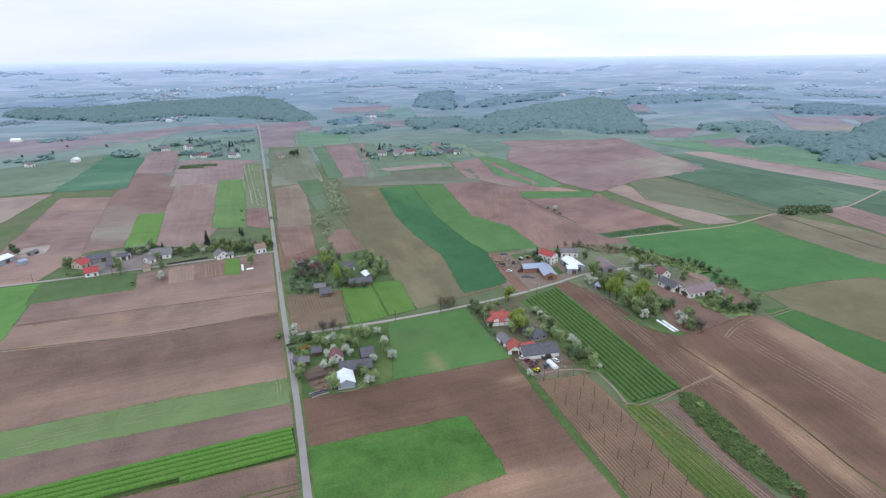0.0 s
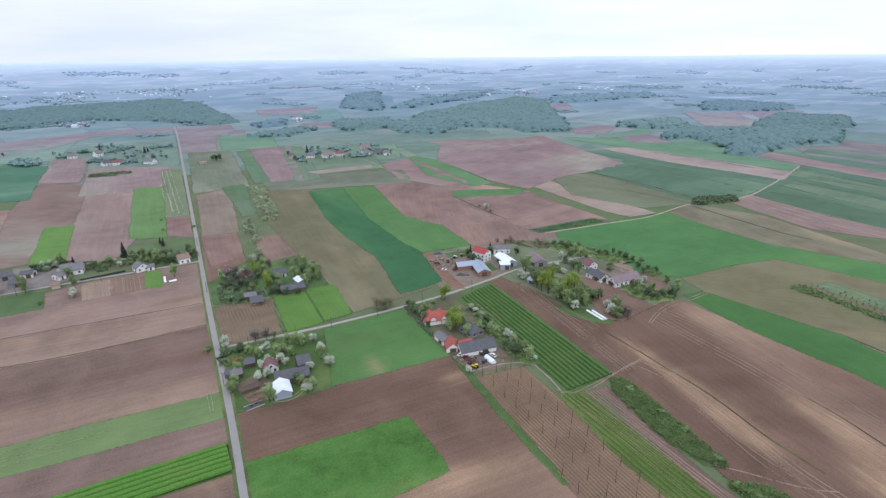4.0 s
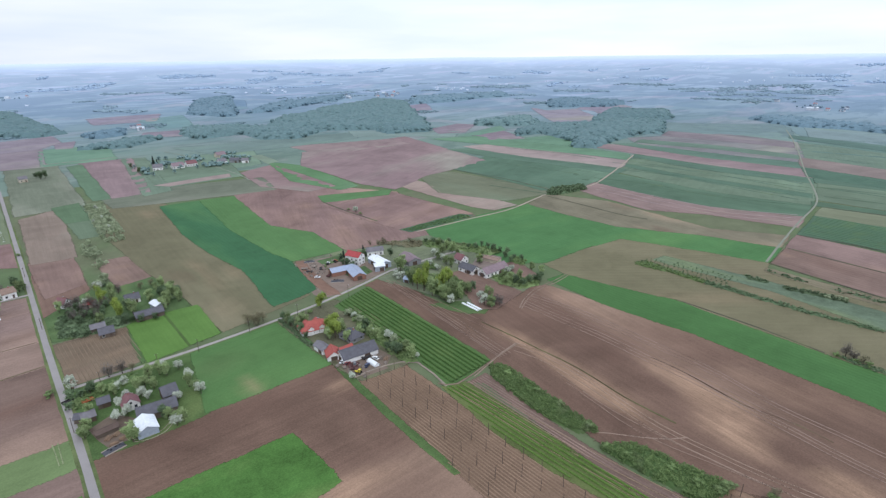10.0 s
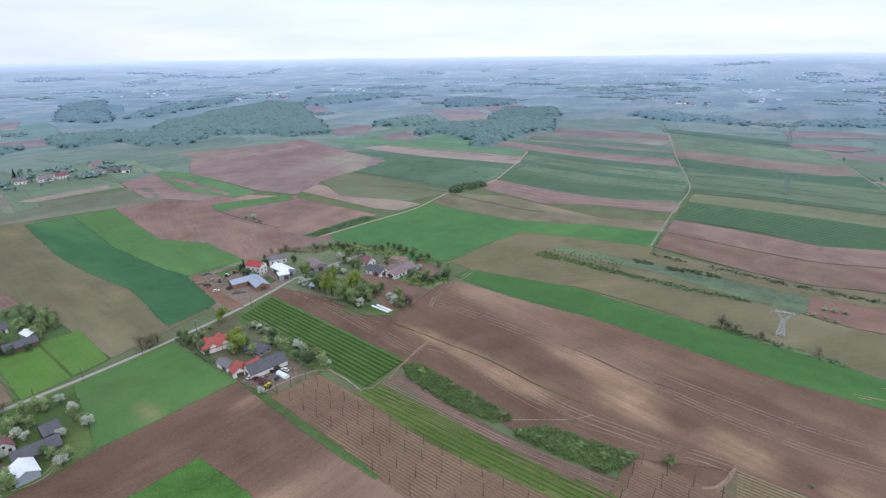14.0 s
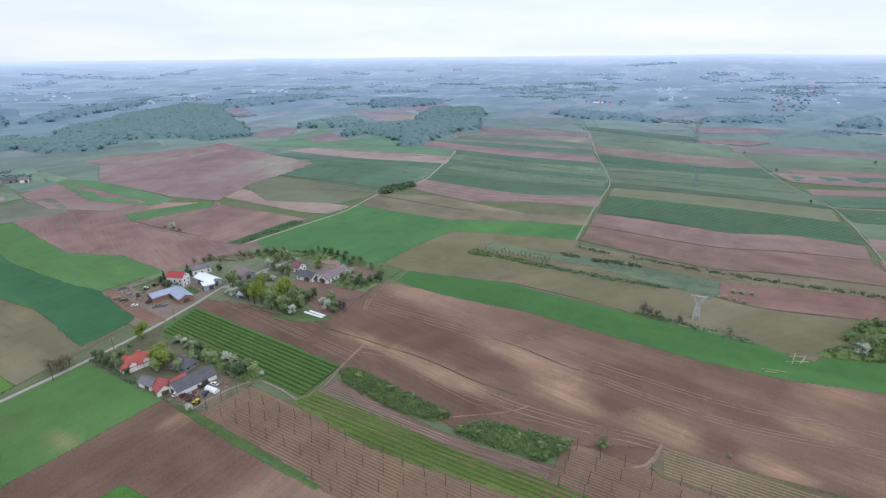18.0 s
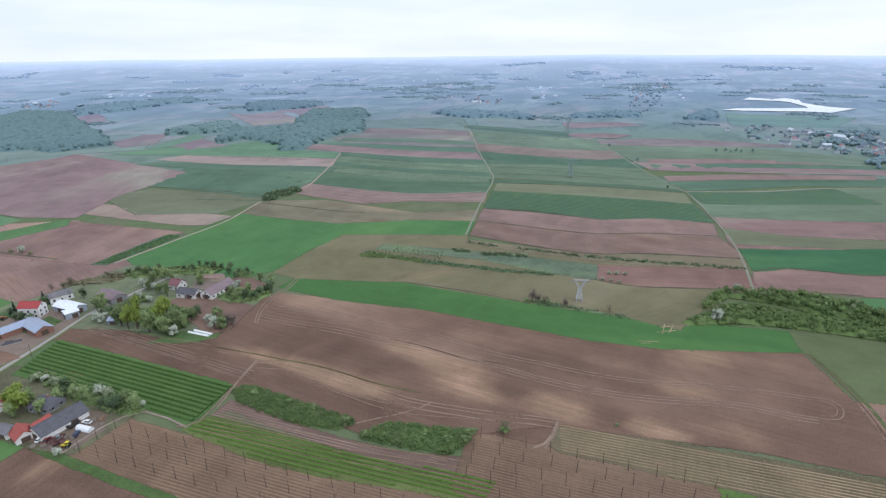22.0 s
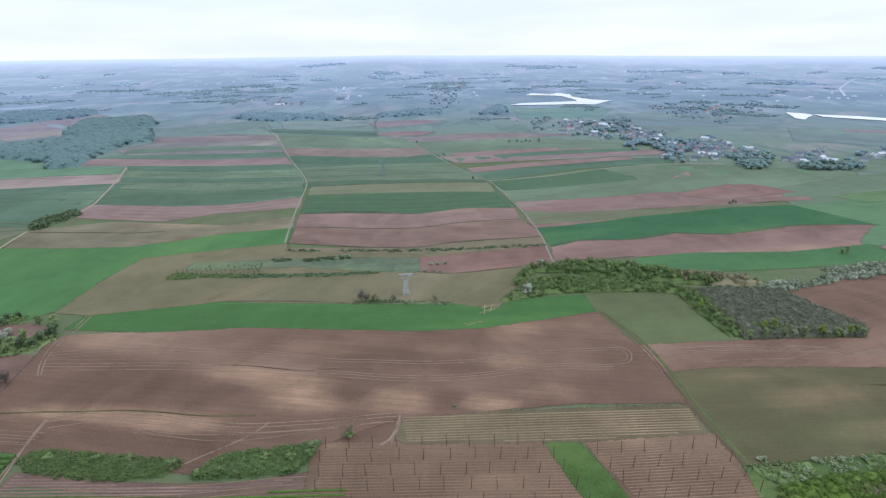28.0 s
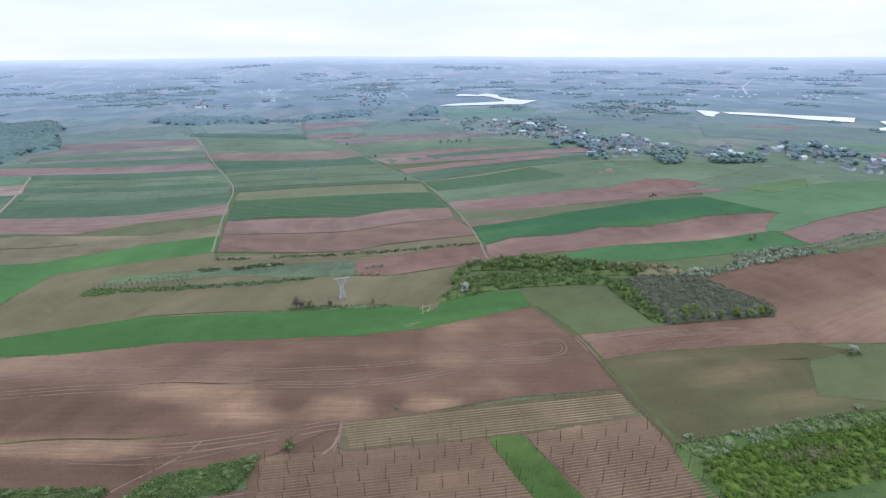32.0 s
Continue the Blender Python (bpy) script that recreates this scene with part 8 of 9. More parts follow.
mark("edge", 0.5, (84, 102, 56), (-21.7, 169.6), (-10.9, 169.8), (-0.8, 169.9))
mark("edge", 0.5, (84, 102, 56), (-18.8, 166.4), (-9.1, 166.9), (-0.4, 166.8))
mark("edge", 0.5, (84, 102, 56), (-13.1, 163.8), (-0.1, 163.8))
mark("edge", 0.7, (84, 102, 56), (-0.5, 185.1), (-27.0, 184.5), (-56.2, 184.4))
mark("wheel", 0.45, (134, 112, 101), (192.2, 298.2), (194.5, 267.8), (197.5, 237.4), (199.5, 201.8), (199.9, 178.4))
mark("wheel", 0.45, (134, 112, 101), (197.6, 298.3), (200.1, 268.5), (202.6, 237.8), (204.6, 202.5))
mark("wheel", 0.42, (148, 128, 118), (244.7, 210.1), (244.2, 176.4), (244.4, 153.5), (243.0, 134.4), (241.6, 116.1), (240.8, 98.9), (238.4, 81.8), (235.6, 65.4), (234.0, 50.1), (231.4, 35.2), (230.0, 21.3), (229.5, 8.0), (230.0, -4.7), (231.5, -17.1), (233.8, -29.3), (238.7, -53.2), (238.6, -64.5), (237.6, -75.3), (237.9, -86.0))
mark("wheel", 0.42, (148, 128, 118), (241.8, 207.8), (241.4, 174.6), (241.7, 152.0), (240.3, 133.0), (239.0, 114.9), (238.3, 97.9), (236.0, 80.9), (233.3, 64.7), (231.7, 49.5), (229.2, 34.8), (227.8, 21.0), (227.4, 7.8), (227.9, -4.8), (229.4, -17.1), (231.7, -29.2), (236.7, -53.0), (236.6, -64.2), (235.6, -74.9), (236.0, -85.5))
mark("wheel", 0.36, (148, 128, 118), (238.4, 205.2), (238.1, 172.4), (238.4, 150.1), (237.1, 131.4), (235.9, 113.5), (235.2, 96.7), (233.0, 79.9), (230.4, 63.9), (228.9, 48.9), (226.6, 34.3), (225.2, 20.7), (224.9, 7.6), (225.4, -4.9), (226.9, -17.1), (229.2, -29.1), (234.1, -52.6), (234.1, -63.8), (233.2, -74.4), (233.6, -85.0))
mark("wheel", 0.30, (142, 122, 112), (248.6, 213.1), (248.0, 178.9), (248.2, 155.7), (246.6, 136.3), (245.2, 117.7), (244.3, 100.2), (241.8, 82.9), (238.8, 66.3), (237.1, 50.8))
mark("wheel", 0.42, (146, 126, 117), (256.1, 213.6), (259.8, 182.5), (260.0, 162.5), (258.8, 142.5), (257.6, 123.4), (256.5, 105.1), (253.5, 86.9), (248.4, 69.0), (245.8, 52.8), (245.0, 37.7), (243.7, 23.2), (242.9, 9.2), (243.3, -4.2), (244.6, -17.2), (247.9, -30.0), (250.7, -42.6), (251.9, -54.9), (253.1, -66.9), (253.7, -78.6), (254.0, -87.6))
mark("wheel", 0.38, (146, 126, 117), (253.0, 211.3), (256.8, 180.6), (257.0, 160.8), (255.8, 141.0), (254.7, 122.1), (253.7, 103.9), (250.8, 86.0), (245.8, 68.3), (243.3, 52.2), (242.5, 37.3), (241.3, 22.8), (240.6, 9.0), (241.0, -4.3), (242.3, -17.2), (245.6, -29.9), (248.4, -42.4), (249.6, -54.6), (250.8, -66.5), (251.5, -78.1), (251.8, -87.1))
mark("wheel", 0.30, (142, 122, 112), (250.0, 209.0), (253.7, 178.6), (254.0, 159.0), (252.9, 139.5), (251.9, 120.8), (250.9, 102.8), (248.1, 85.1))
mark("wheel", 0.40, (148, 128, 118), (237.9, -86.0), (238.8, -92.0), (242.5, -95.9), (249.8, -97.5), (254.3, -93.9), (254.0, -87.6))
mark("wheel", 0.34, (144, 124, 114), (240.3, -87.0), (241.1, -91.8), (245.0, -94.5), (249.3, -94.8), (251.9, -92.0), (252.0, -87.2))
mark("wheel", 0.40, (152, 132, 118), (199.7, 176.6), (202.6, 162.9), (202.6, 145.9), (200.8, 128.5), (197.5, 111.0), (194.7, 94.8), (194.1, 80.4), (195.0, 67.0), (196.0, 54.0), (197.7, 41.6), (199.8, 29.4), (200.6, 17.3))
mark("wheel", 0.36, (152, 132, 118), (196.9, 174.5), (199.8, 160.9), (199.9, 144.1), (198.2, 126.9), (194.9, 109.7), (192.3, 93.7), (191.7, 79.4), (192.7, 66.2), (193.7, 53.4), (195.4, 41.0), (197.4, 29.0), (198.3, 17.0))
mark("wheel", 0.36, (152, 132, 118), (192.8, 171.4), (195.7, 158.1), (195.9, 141.6), (194.3, 124.7), (191.2, 107.8), (188.7, 92.1), (188.2, 78.1), (189.2, 65.1), (190.3, 52.4), (192.0, 40.2), (194.0, 28.4), (195.0, 16.6))
mark("wheel", 0.34, (142, 122, 110), (193.7, 143.4), (188.9, 121.6), (187.2, 105.8), (187.2, 91.4), (187.5, 77.8), (188.9, 64.9), (189.9, 52.3), (194.4, 28.4))
mark("wheel", 0.34, (142, 122, 110), (189.5, 134.3), (185.9, 113.9), (182.6, 89.4), (187.0, 64.3), (191.6, 40.1))
mark("wheel", 0.60, (148, 128, 116), (166.2, 106.3), (173.2, 98.6), (180.8, 88.6), (188.2, 80.8), (194.9, 76.5))
mark("edge", 0.90, (88, 84, 62), (203.0, 207.1), (204.0, 181.8), (204.0, 163.9), (204.5, 150.5), (204.0, 136.8), (202.2, 122.9), (200.1, 109.3), (199.7, 97.1), (199.8, 84.1))
mark("edge", 0.70, (84, 70, 60), (241.8, 119.7), (241.0, 102.3), (238.2, 88.1), (234.8, 71.2))
mark("edge", 0.50, (96, 80, 70), (234.8, 71.2), (237.6, 50.9), (236.0, 36.1))
mark("wheel", 1.30, (144, 125, 112), (179.6, 27.1), (182.9, 23.6), (189.1, 21.4), (198.0, 20.3))
mark("wheel", 0.60, (162, 149, 122), (304.5, -22.8), (308.0, -29.0), (309.0, -34.2))
mark("wheel", 0.66, (162, 149, 122), (297.4, -20.9), (300.5, -25.7), (303.0, -31.2))
mark("wheel", 0.54, (162, 149, 122), (309.8, -25.4), (296.3, -23.9))
mark("wheel", 0.54, (162, 149, 122), (309.9, -30.3), (298.9, -27.5))
mark("wheel", 0.48, (162, 149, 122), (283.8, -10.8), (285.3, -17.2), (286.2, -21.9))
mark("wheel", 0.42, (162, 149, 122), (281.7, -12.6), (283.5, -17.8))
mark("wheel", 0.45, (150, 144, 126), (20.2, 226.7), (23.9, 225.0), (27.6, 224.8), (31.8, 226.1), (35.4, 229.6))
mark("wheel", 0.45, (150, 144, 126), (20.2, 224.9), (23.9, 223.2), (27.7, 222.7), (32.0, 223.8), (35.9, 227.6))
mark("wheel", 0.7, (140, 122, 111), (233.4, 204.3), (243.9, 210.6), (256.2, 215.6), (270.1, 218.2), (282.9, 217.7), (300.4, 220.1))
mark("wheel", 0.7, (140, 122, 111), (234.0, 203.1), (244.2, 208.6), (255.8, 212.9), (269.6, 215.5), (282.1, 215.1), (299.4, 217.5))
mark("edge", 1.6, (84, 84, 72), (431.2, 132.5), (417.1, 32.6), (429.8, -13.5), (441.8, -86.0))
mark("edge", 1.6, (84, 84, 72), (475.2, 135.1), (466.4, 35.0), (481.3, -15.9), (492.4, -71.5))
mark("edge", 1.4, (84, 84, 72), (516.5, 141.3), (519.9, 91.8), (508.5, 26.4))
mark("edge", 2.2, (84, 84, 72), (635.6, 156.5), (646.6, 17.4), (646.3, -52.2))
mark("edge", 1.6, (84, 84, 72), (416.2, -88.8), (431.1, -110.7), (434.6, -162.4), (451.9, -200.8), (448.4, -248.3), (468.4, -316.3), (462.5, -390.2))
mark("edge", 1.8, (84, 84, 72), (377.9, -82.6), (385.3, -99.5), (391.8, -147.4))
mark("edge", 1.6, (84, 84, 72), (366.2, 19.9), (362.3, -10.4), (377.2, -71.1))
mark("edge", 1.4, (78, 72, 52), (218.4, -194.7), (216.7, -205.9), (216.3, -215.2))
mark("edge", 1.2, (84, 84, 72), (319.4, 147.3), (318.4, 97.0), (314.6, 62.1))
mark("edge", 1.5, (84, 84, 72), (463.3, 371.3), (460.4, 315.5), (459.3, 273.4), (465.3, 251.3))
mark("edge", 1.4, (84, 84, 72), (496.7, 570.2), (499.9, 465.6), (490.6, 393.2))
mark("edge", 1.6, (84, 84, 72), (268.5, 525.0), (269.7, 481.8), (274.1, 423.7))
mark("edge", 0.6, (98, 84, 76), (-2.0, 355.3), (-83.3, 354.2), (-149.4, 353.5))
mark("edge", 0.8, (92, 78, 70), (-0.6, 321.9), (-71.5, 316.4), (-147.2, 322.4))
mark("verge", 2.0, (92, 100, 70), (165.8, -115.8), (198.7, -112.8), (255.1, -108.7), (297.1, -95.9))
mark("wheel", 0.6, (140, 122, 110), (253.8, -105.0), (238.5, -106.1), (229.9, -107.3))
mark("wheel", 0.4, (146, 124, 114), (250.3, -107.5), (253.6, -148.5), (251.3, -198.3))
mark("wheel", 0.4, (146, 124, 114), (244.0, -108.3), (247.6, -145.5), (246.5, -195.0), (243.8, -234.4))
mark("wheel", 0.4, (146, 124, 114), (236.0, -111.3), (240.5, -151.5), (240.4, -201.0))
mark("wheel", 0.5, (150, 128, 122), (536.0, 353.6), (517.1, 279.9), (535.8, 227.6), (559.9, 159.8))
mark("wheel", 0.5, (150, 128, 122), (519.6, 343.8), (505.5, 274.4), (527.5, 224.5), (545.6, 151.9))
mark("wheel", 0.32, (152, 136, 122), (-50.9, 425.4), (-48.4, 396.2))
mark("wheel", 0.32, (152, 136, 122), (-50.1, 425.5), (-47.6, 396.3))
mark("wheel", 0.32, (152, 136, 122), (-48.4, 425.6), (-45.9, 396.4))
mark("wheel", 0.32, (152, 136, 122), (-46.4, 425.8), (-43.9, 396.6))
mark("wheel", 0.32, (152, 136, 122), (-44.1, 426.0), (-41.6, 396.8))
mark("wheel", 0.32, (152, 136, 122), (-40.9, 426.3), (-38.4, 397.1))
mark("wheel", 0.32, (150, 134, 120), (-70.1, 423.0), (-66.7, 393.5))
mark("wheel", 0.32, (150, 134, 120), (-69.0, 423.1), (-65.6, 393.6))
mark("wheel", 0.32, (150, 134, 120), (-66.8, 423.3), (-63.4, 393.9))
mark("wheel", 0.32, (150, 134, 120), (-65.1, 423.5), (-61.8, 394.1))
mark("wheel", 0.32, (150, 134, 120), (-62.4, 423.8), (-59.1, 394.4))
mark("wheel", 0.32, (142, 124, 104), (143.2, 165.6), (145.1, 141.9), (145.8, 113.5), (147.7, 86.8), (150.3, 64.2), (151.7, 43.7))
mark("wheel", 0.32, (142, 124, 104), (144.0, 165.7), (145.9, 141.9), (146.7, 113.5), (148.6, 86.9), (151.2, 64.3), (152.5, 43.8))
mark("wheel", 0.32, (142, 124, 104), (146.0, 165.9), (147.9, 142.0), (148.7, 113.6), (150.6, 87.1), (153.2, 64.4), (154.6, 43.9))
mark("wheel", 0.32, (142, 124, 104), (148.3, 166.1), (150.2, 142.1), (151.0, 113.8), (152.9, 87.3), (155.5, 64.7), (156.9, 44.1))
mark("wheel", 0.32, (142, 124, 104), (150.9, 166.3), (152.8, 142.2), (153.6, 113.9), (155.4, 87.5), (158.1, 64.9), (159.4, 44.3))
mark("wheel", 0.32, (142, 124, 104), (154.6, 166.6), (156.6, 142.4), (157.3, 114.1), (159.2, 87.9), (161.8, 65.2), (163.2, 44.5))
mark("wheel", 0.32, (140, 122, 112), (195.1, 294.0), (189.1, 239.3), (184.4, 195.0), (181.9, 171.4))
mark("wheel", 0.32, (140, 122, 112), (196.2, 293.8), (190.2, 239.2), (185.5, 194.9), (183.0, 171.3))
mark("wheel", 0.32, (140, 122, 112), (198.4, 293.6), (192.4, 238.9), (187.6, 194.7), (185.2, 171.1))
mark("wheel", 0.32, (140, 122, 112), (200.0, 293.4), (194.0, 238.7), (189.3, 194.5), (186.9, 170.9))
mark("wheel", 0.32, (140, 122, 112), (202.8, 293.1), (196.7, 238.5), (192.0, 194.2), (189.6, 170.6))
mark("wheel", 0.32, (150, 132, 122), (246.2, -107.3), (249.5, -147.9), (246.6, -196.8), (239.4, -239.7))
mark("wheel", 0.32, (150, 132, 122), (247.8, -107.2), (251.1, -147.9), (248.2, -196.9), (241.0, -239.9))
mark("wheel", 0.32, (150, 132, 122), (250.7, -106.9), (254.0, -147.9), (251.1, -197.3), (243.9, -240.4))
mark("wheel", 0.32, (150, 132, 122), (252.0, -106.8), (255.3, -147.9), (252.4, -197.4), (245.2, -240.6))
# far edges and strips: haze is already in these colours
mark("edge", 2.2, (88, 112, 100), (734.9, 451.2), (762.2, 388.5), (767.4, 304.8), (741.6, 208.8))
mark("edge", 2.2, (87, 111, 98), (694.7, 440.3), (720.5, 368.7), (724.7, 288.9), (703.1, 194.7))
mark("edge", 2.4, (86, 109, 95), (647.7, 424.0), (673.3, 361.5), (670.4, 283.6), (654.0, 185.5))
mark("edge", 2.2, (82, 105, 86), (587.1, 397.5), (609.1, 329.3), (606.0, 258.1), (628.2, 176.5))
mark("edge", 2.6, (94, 118, 112), (1085.4, 282.6), (1063.1, 186.7), (1037.5, 20.1))
mark("edge", 2.6, (91, 115, 105), (940.0, 251.2), (929.0, 163.9), (915.4, 17.5))
mark("edge", 2.4, (88, 112, 100), (838.7, 222.7), (817.7, 145.1), (797.7, 15.1))
mark("edge", 2.2, (86, 109, 95), (733.2, 194.5), (730.7, 130.4), (713.1, 13.3))
mark("edge", 2.0, (89, 111, 98), (682.1, 640.9), (696.3, 568.7), (702.8, 473.8))
mark("edge", 2.0, (87, 109, 94), (626.8, 600.5), (638.7, 525.1), (646.5, 446.0))
mark("edge", 2.0, (85, 108, 92), (579.6, 580.6), (586.7, 499.9), (592.1, 425.3))
mark("edge", 1.4, (152, 136, 137), (544.8, 361.2), (539.4, 281.6), (542.4, 220.4), (571.9, 160.4))
mark("edge", 1.4, (152, 136, 136), (532.5, 356.8), (525.3, 274.8), (530.9, 216.1), (557.2, 157.8))
mark("edge", 1.2, (150, 134, 136), (557.9, 362.6), (554.2, 288.7), (557.0, 225.9), (585.0, 163.8))
mark("edge", 1.6, (82, 104, 85), (483.8, 473.5), (493.0, 426.0), (501.5, 383.3))
mark("edge", 1.6, (81, 103, 84), (458.1, 456.4), (464.9, 415.4), (472.7, 374.8))
mark("edge", 2.0, (91, 115, 105), (913.4, -92.5), (946.5, -237.3), (890.7, -371.8))
mark("edge", 2.0, (88, 112, 100), (777.9, -61.9), (809.4, -203.6), (809.8, -339.1))
mark("edge", 2.0, (85, 108, 92), (724.1, -103.8), (753.6, -231.5), (759.6, -327.6))
mark("edge", 1.8, (83, 105, 88), (687.7, 171.2), (698.9, 75.5), (707.7, -26.1))
mark("edge", 1.8, (86, 110, 96), (736.1, 189.1), (750.9, 80.3), (761.2, -12.6))
mark("edge", 1.6, (79, 100, 80), (538.8, 138.3), (543.7, 61.6), (567.5, -56.5))
mark("edge", 1.6, (79, 101, 81), (556.1, 142.1), (561.3, 63.2), (583.0, -51.8))
mark("edge", 1.6, (84, 107, 90), (673.1, 416.0), (679.8, 313.7), (674.7, 181.6))
mark("edge", 1.6, (86, 108, 93), (724.2, 438.1), (725.7, 332.8), (724.0, 196.2))

# ---- yards ----

PAINTS = {
    "red": plain("dark_red_paint", (120, 44, 44), 0.35, 0.5, 0, 1, 0.04, 0.05), "blue": plain("dark_blue_paint", (48, 60, 92), 0.35, 0.5, 0, 1, 0.04, 0.05),
    "grey": plain("grey_paint", (120, 122, 126), 0.35, 0.5, 0, 1, 0.04, 0.05), "white": plain("white_paint", (222, 224, 226), 0.35, 0.5, 0, 1, 0.04, 0.05),
    "orange": plain("orange_paint", (170, 100, 66), 0.45, 0.4), "yellow": plain("yellow_paint", (206, 190, 60), 0.45, 0.4),
    "rust": plain("rusty_steel", (98, 72, 72), 0.85, 0.2), "dark": plain("dark_steel", (62, 60, 62), 0.7, 0.3), "pale": plain("pale_boards", (156, 146, 138), 0.9, 0.1),
}
RUBBER = plain("tyre_rubber", (36, 36, 38), 0.9, 0.1)
SHEET = plain("white_sheet", (228, 232, 236), 0.6, 0.3, 0, 0.6, 0.06, 0.06)
TARP = plain("dark_tarp", (72, 74, 82), 0.6, 0.3)
CUT_WOOD = plain("cut_wood", (138, 117, 100), 0.9, 0.1, 0, 2.0, 0.3)


def wheel(parent, x, y, r, w):
    bm = bmesh.new()
    beam(bm, (x, y - w / 2, r), (x, y + w / 2, r), r, r, 12)
    t = part("wheel", bm, RUBBER, parent)
    bm = bmesh.new()
    beam(bm, (x, y - w / 2 - 0.02, r), (x, y + w / 2 + 0.02, r), r * 0.5, r * 0.5, 10)
    part("rim", bm, PAINTS["grey"], t)


def car(x, y, turn, paint, label):
    root = empty("car", pose(x, y, ground(x, y) + 0.26, 0, 0, turn), label, "car")
    bm = box_bm(-2.1, -0.85, 0.3, 2.1, 0.85, 0.95)
    bmesh.ops.bevel(bm, geom=bm.edges[:], offset=0.12, segments=2, affect="EDGES")
    part("body", bm, PAINTS[paint], root)
    bm = bmesh.new()
    lo = [bm.verts.new(p) for p in ((-1.7, -0.78, 0.93), (1.0, -0.78, 0.93), (1.0, 0.78, 0.93), (-1.7, 0.78, 0.93))]
    hi = [bm.verts.new(p) for p in ((-1.35, -0.62, 1.48), (0.35, -0.62, 1.48), (0.35, 0.62, 1.48), (-1.35, 0.62, 1.48))]
    for i in range(4):
        bm.faces.new((lo[i], lo[(i + 1) % 4], hi[(i + 1) % 4], hi[i]))
    bm.faces.new(hi)
    cab = part("cabin", bm, GLASS, root, "dark glass cabin")
    part("roof", box_bm(-1.38, -0.64, 1.47, 0.38, 0.64, 1.54), PAINTS[paint], cab)
    for u in (-1.3, 1.3):
        for v in (-0.8, 0.8):
            wheel(root, u, v, 0.32, 0.22)
    for v in (-0.6, 0.6):
        part("headlight", box_bm(2.05, v - 0.15, 0.6, 2.13, v + 0.15, 0.78), SHEET, root)


def trailer(x, y, turn, paint, label):
    root = empty("trailer", pose(x, y, ground(x, y) + 0.26, 0, 0, turn), label, "trailer")
    part("bed", box_bm(-2.4, -1.1, 0.75, 2.4, 1.1, 0.9), PAINTS[paint], root)
    for v in (-1.1, 1.04):
        part("side_board", box_bm(-2.4, v, 0.9, 2.4, v + 0.06, 1.35), PAINTS[paint], root)
    for u in (-2.4, 2.34):
        part("end_board", box_bm(u, -1.04, 0.9, u + 0.06, 1.04, 1.35), PAINTS[paint], root)
    bm = bmesh.new()
    beam(bm, (2.4, 0, 0.78), (3.6, 0, 0.6), 0.07)
    part("drawbar", bm, PAINTS["dark"], root)
    for u in (-1.4, 1.4):
        for v in (-0.95, 0.95):
            wheel(root, u, v, 0.4, 0.25)


def tractor(x, y, turn, paint, label):
    root = empty("tractor", pose(x, y, ground(x, y) + 0.26, 0, 0, turn), label, "tractor")
    bm = box_bm(0.0, -0.45, 0.8, 2.0, 0.45, 1.5)
    bmesh.ops.bevel(bm, geom=bm.edges[:], offset=0.1, segments=2, affect="EDGES")
    part("bonnet", bm, PAINTS[paint], root)
    cab = part("cab", box_bm(-1.2, -0.65, 1.0, 0.05, 0.65, 2.4), GLASS, root)
    part("cab_roof", box_bm(-1.3, -0.75, 2.4, 0.15, 0.75, 2.55), PAINTS[paint], cab)
    bm = bmesh.new()
    beam(bm, (1.3, 0.3, 1.45), (1.3, 0.3, 2.2), 0.05, 0.05, 6)
    part("exhaust", bm, PAINTS["dark"], root)
    for v in (-0.8, 0.8):
        wheel(root, -0.7, v, 0.8, 0.45)
        wheel(root, 1.5, v, 0.5, 0.3)
        part("mudguard", box_bm(-1.3, v - 0.25, 1.6, -0.1, v + 0.25, 1.68), PAINTS[paint], root)


def tunnel(x0, y0, x1, y1, width, high, label):
    L = math.hypot(x1 - x0, y1 - y0)
    x, y = (x0 + x1) / 2, (y0 + y1) / 2
    root = empty("garden_tunnel", pose(x, y, ground(x, y) + 0.3, 0, 0, math.degrees(math.atan2(y1 - y0, x1 - x0))), label, "tunnel")
    bm = bmesh.new()
    m = max(2, int(L / 3))
    rings = []
    for i in range(m + 1):
        u = -L / 2 + L * i / m
        k = 1 + 0.02 * ((i * 7) % 3 - 1)
        rings.append([bm.verts.new((u, -width / 2 * math.cos(math.pi * j / 10), high * k * math.sin(math.pi * j / 10))) for j in range(11)])
    for a, b in zip(rings, rings[1:]):
        for j in range(10):
            bm.faces.new((a[j], b[j], b[j + 1], a[j + 1]))
    bm.faces.new(rings[0])
    bm.faces.new(rings[-1][::-1])
    bmesh.ops.recalc_face_normals(bm, faces=bm.faces)
    part("cover", bm, SHEET, root)
    for i in (0, m):
        u = -L / 2 + L * i / m
        bm = bmesh.new()
        rings = []
        for j in range(11):
            c, s = math.cos(math.pi * j / 10), math.sin(math.pi * j / 10)
            rings.append([bm.verts.new((u + a, -(width / 2 + b) * c, (high + b) * s)) for a, b in ((-0.05, 0.0), (0.05, 0.0), (0.05, 0.08), (-0.05, 0.08))])
        for p, q in zip(rings, rings[1:]):
            for j in range(4):
                bm.faces.new((p[j], q[j], q[(j + 1) % 4], p[(j + 1) % 4]))
        part("hoop", bm, PAINTS["grey"], root)


